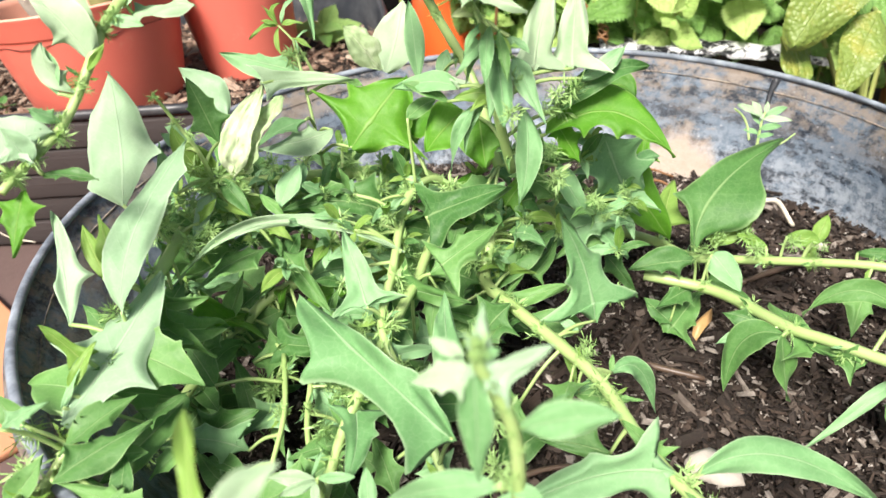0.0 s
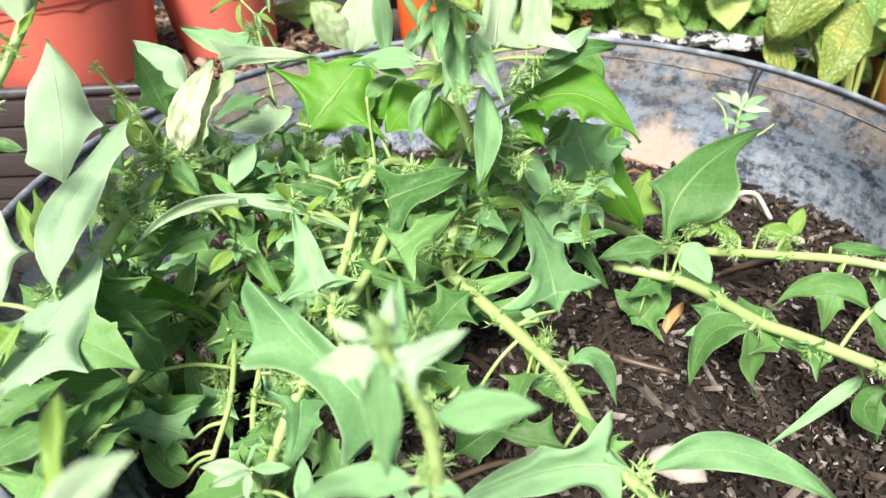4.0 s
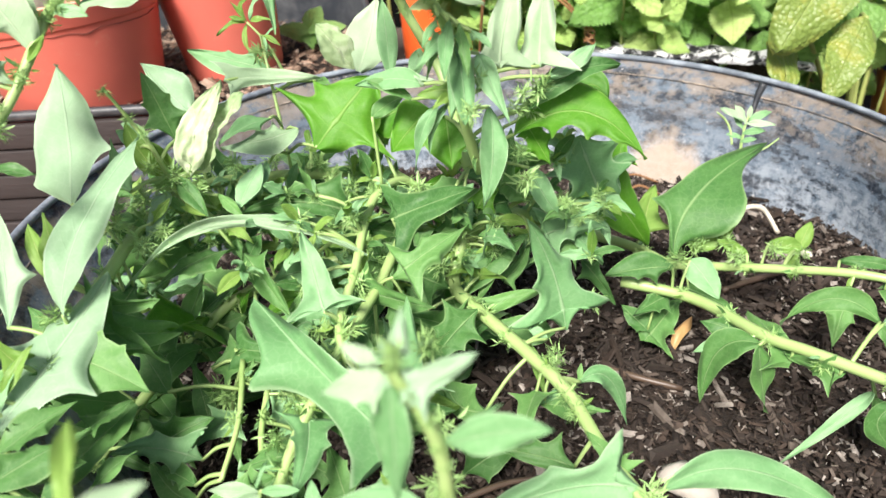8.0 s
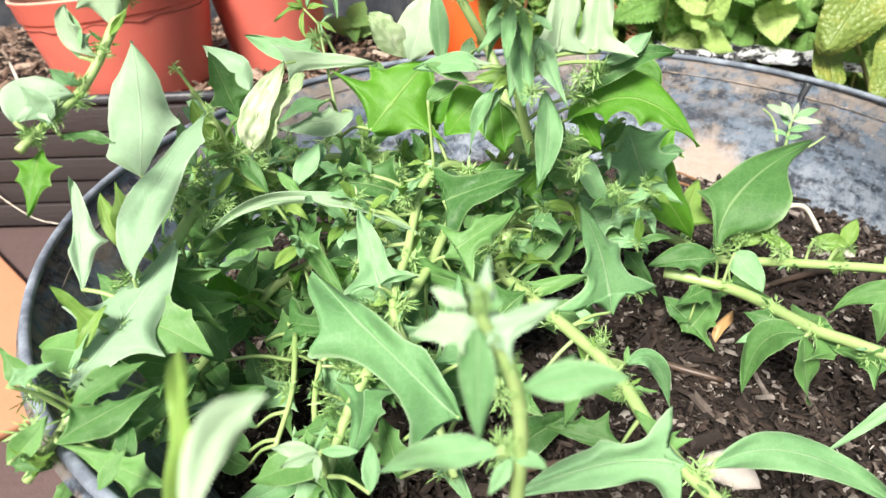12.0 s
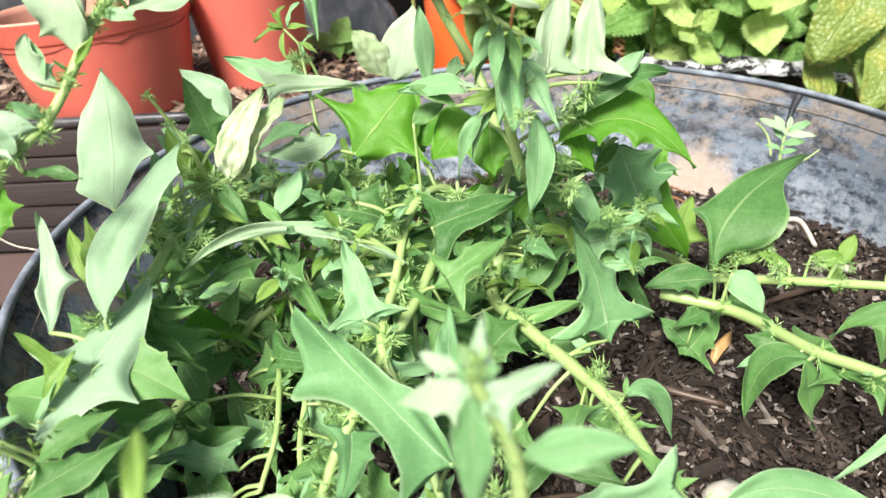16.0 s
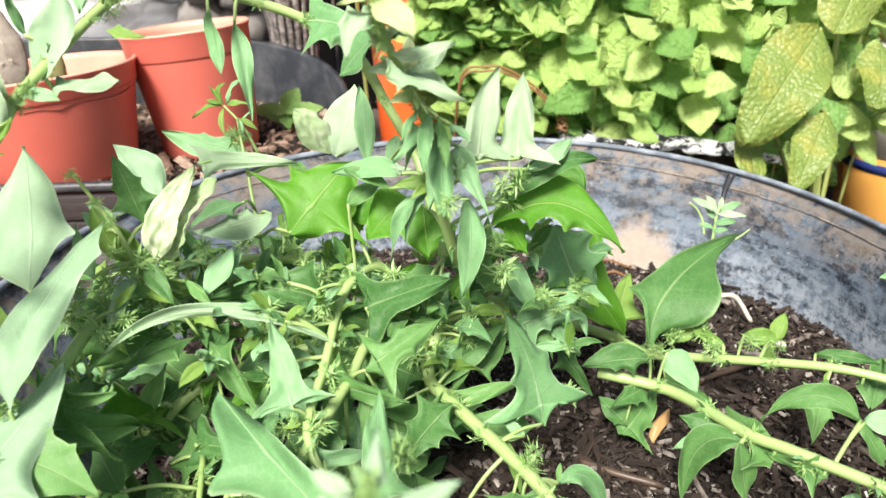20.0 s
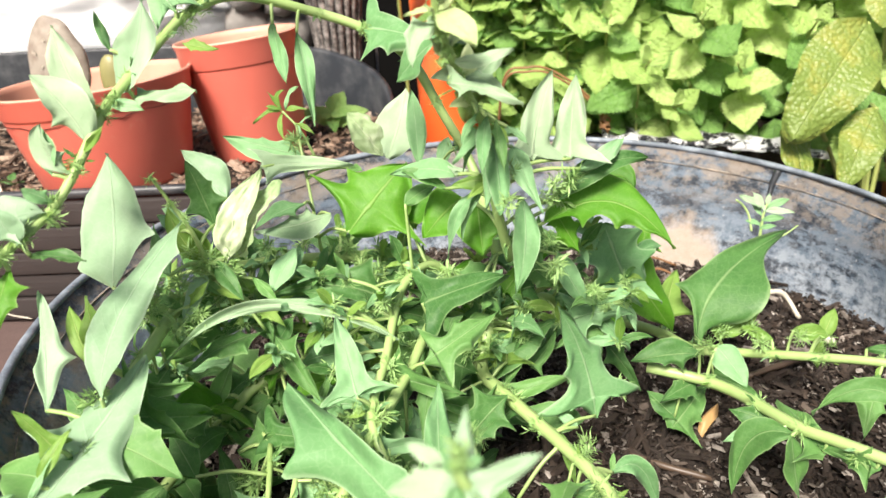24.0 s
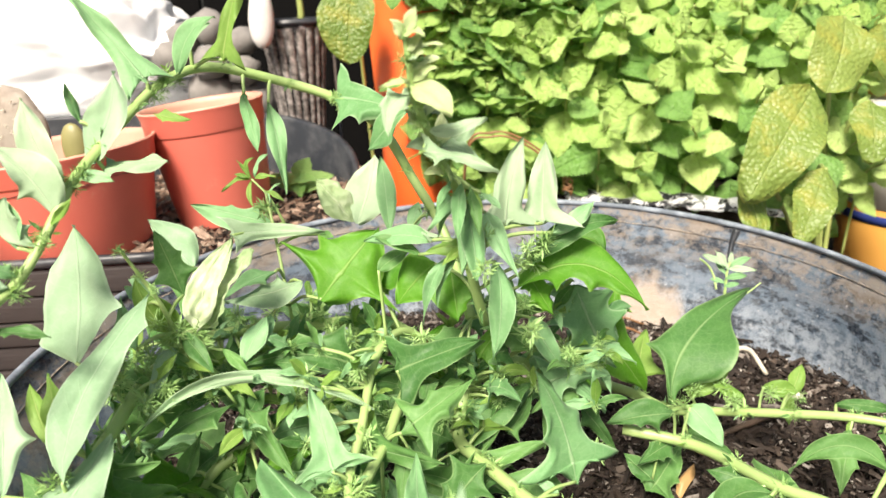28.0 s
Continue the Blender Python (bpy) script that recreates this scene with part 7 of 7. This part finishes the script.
# side sprigs with bracts and small young leaves
for k in range(84):
    q = Vector((leaf_rng.uniform(-0.145, 0.0), leaf_rng.uniform(0.35, 0.47), leaf_rng.uniform(0.10, 0.165)))
    if k % 3 == 0:
        q = Vector((leaf_rng.uniform(0.03, 0.13), leaf_rng.uniform(0.385, 0.45), leaf_rng.uniform(0.09, 0.165)))
    bud_cluster(q, leaf_rng.uniform(0.40, 0.72))
    for j in range(leaf_rng.choice((2, 3, 4))):
        way = Vector((leaf_rng.gauss(0, 1), leaf_rng.gauss(-0.3, 0.8), leaf_rng.gauss(0.3, 0.7))).normalized()
        e = q + way * leaf_rng.uniform(0.010, 0.022)
        leaf3(q, (q + e) / 2 + Vector((0, 0, 0.002)), e, leaf_rng.uniform(0.28, 0.42), "S", leaf_rng.choice("SM"), leaf_rng.choice("yygbb"), leaf_rng.uniform(-40, 40), 0.2)

# leaves at half height in the thicket
for k in range(95):
    u, w = leaf_rng.random(), leaf_rng.random()
    x, y = -0.165 + 0.235 * u, 0.285 + 0.165 * w
    if (x > 0.02 and y < 0.36) or (y < 0.345 and k % 3):
        continue
    z = leaf_rng.uniform(0.035, 0.075) + 0.045 * w
    b = Vector((x, y, z))
    a, l = leaf_rng.uniform(0, 6.3), leaf_rng.uniform(0.030, 0.056)
    e = b + Vector((l * math.cos(a), l * math.sin(a) * 0.8, leaf_rng.uniform(-0.015, 0.030)))
    m = (b + e) / 2 + Vector((0, 0, leaf_rng.uniform(0.0, 0.008)))
    i = leaf_rng.choice("AALLMMS")
    leaf3(b, m, e, leaf_rng.uniform(0.32, 0.42) if i == "S" else leaf_rng.uniform(0.55, 0.85), i, i, leaf_rng.choice("gggbbyo"), leaf_rng.uniform(-30, 30), 0.12)

# leaves round the fork of the main stems
for k in range(34):
    b = Vector((leaf_rng.uniform(0.015, 0.150), leaf_rng.uniform(0.395, 0.475), leaf_rng.uniform(0.075, 0.150)))
    a, l = leaf_rng.uniform(0, 6.3), leaf_rng.uniform(0.028, 0.050)
    e = b + Vector((l * math.cos(a), 0.7 * l * math.sin(a), leaf_rng.uniform(-0.02, 0.02)))
    i = leaf_rng.choice("AALM")
    leaf3(b, (b + e) / 2 + Vector((0, 0, 0.005)), e, leaf_rng.uniform(0.6, 0.95), i, i, leaf_rng.choice("gobbog"), leaf_rng.uniform(-25, 25), 0.1)

for line, n, thick in STEM_LINES:
    for k in range(n * 2 // 3):
        q = line[int(len(line) * (0.06 + 0.9 * leaf_rng.random()))]
        if q.y > 0.66 or q.z > 0.17:
            continue
        a, l = leaf_rng.uniform(0, 6.3), leaf_rng.uniform(0.026, 0.048)
        b = q + Vector((leaf_rng.gauss(0, 0.004), leaf_rng.gauss(0, 0.004), leaf_rng.gauss(0, 0.004) - 0.010))
        leaf(b, b + Vector((l * math.cos(a), l * math.sin(a), leaf_rng.uniform(-0.035, 0.004))), leaf_rng.uniform(0.40, 0.7), leaf_rng.uniform(-45, 45), 0.05, leaf_rng.choice("HHL"), leaf_rng.choice("gggggb"), 0.2)

# knots of bracts where the leaves spring from the stems
for line, n, thick in STEM_LINES:
    if thick < 0.0016:
        continue
    run, step = 0.0, leaf_rng.uniform(0.006, 0.016)
    for p, q in zip(line, line[1:]):
        run += (q - p).length
        if run < step or q.y < 0.18:
            continue
        run, step = 0.0, leaf_rng.uniform(0.020, 0.034)
        size = leaf_rng.uniform(0.55, 0.80) * (1.0 if q.z < 0.23 else 0.7)
        bud_cluster(q + Vector((leaf_rng.gauss(0, 0.002), leaf_rng.gauss(0, 0.002), leaf_rng.gauss(0, 0.002))), size)
        for k in range(leaf_rng.choice((2, 3, 3, 4))):
            way = Vector((leaf_rng.gauss(0, 1), leaf_rng.gauss(-0.2, 1), leaf_rng.gauss(0.5, 0.7))).normalized()
            leaf(q + way * 0.002, q + way * leaf_rng.uniform(0.009, 0.020) * min(1.0, size), leaf_rng.uniform(0.22, 0.36), leaf_rng.uniform(-60, 60), 0.05, "L", leaf_rng.choice("yygbg"), 0.3)

# ---- loose bits on the soil ----
loose("pebble", "pale cream stone lying on the mulch", "pebble", on_soil(0.161, 0.312, 0.006), (0.016, 0.011, 0.009), STONE, 2)
loose("pebble", "small white stone lying on the mulch", "pebble", on_soil(0.112, 0.352, 0.003), (0.005, 0.004, 0.003), STONE, 5)
loose("pebble", "small white stone near the tub wall", "pebble", on_soil(0.335, 0.548, 0.004), (0.006, 0.004, 0.003), STONE, 7)
for pts, r, mat, lab in (
    (((0.280, 0.576, 0.030), (0.2975, 0.582, 0.032), (0.313, 0.588, 0.024), (0.326, 0.583, 0.004)), 0.0026, STRAW, "bleached white straw curl on the soil"),
    (((0.30, 0.325, 0.004), (0.296, 0.318, 0.018), (0.292, 0.312, 0.030)), 0.0013, DRY, "short dry stalk standing in the mulch"),
    (((0.243, 0.49, 0.010), (0.275, 0.50, 0.013), (0.31, 0.515, 0.010)), 0.0026, TWIG, "dark broken twig lying on the mulch"),
    (((0.03, 0.30, 0.012), (0.07, 0.312, 0.014), (0.12, 0.31, 0.010)), 0.0020, TWIG, "dark broken twig lying on the mulch"),
    (((0.135, 0.41, 0.008), (0.155, 0.395, 0.010), (0.18, 0.385, 0.008)), 0.0026, TWIG, "dark broken twig lying on the mulch"),
    (((0.205, 0.665, 0.006), (0.225, 0.672, 0.014), (0.245, 0.668, 0.006)), 0.0012, TWINE, "thin brown stalk on the soil"),
    (((0.20, 0.68, 0.006), (0.222, 0.690, 0.018), (0.25, 0.69, 0.008)), 0.0012, TWINE, "thin brown stalk on the soil"),
    (((-0.50, 0.694, 0.040), (-0.482, 0.694, 0.011), (-0.453, 0.694, -0.017), (-0.426, 0.694, -0.026)), 0.0008, STRAW, "pale wire end beside the tub"),
):
    tagged(finish("straw" if mat not in (TWINE, TWIG) else "twig", tube(pts, r, r * 0.8, 6, 7, None, 0.25), mat), lab, "debris")
m, l = aim((0.203, 0.443, 0.022), (0.186, 0.425, 0.006), 30)
ob = place("dry_leaf", blade_mesh("dry_leaf", *blade(l * 1.1, 0.30, LANCE, random.Random(4), 12, 6, 0.6, 0.15, 0, 0.06, 0, 0.2), DRY), None, smooth=False)
ob.matrix_world = m
tagged(ob, "curled brown dry leaf hanging by a stem", "dead leaf")
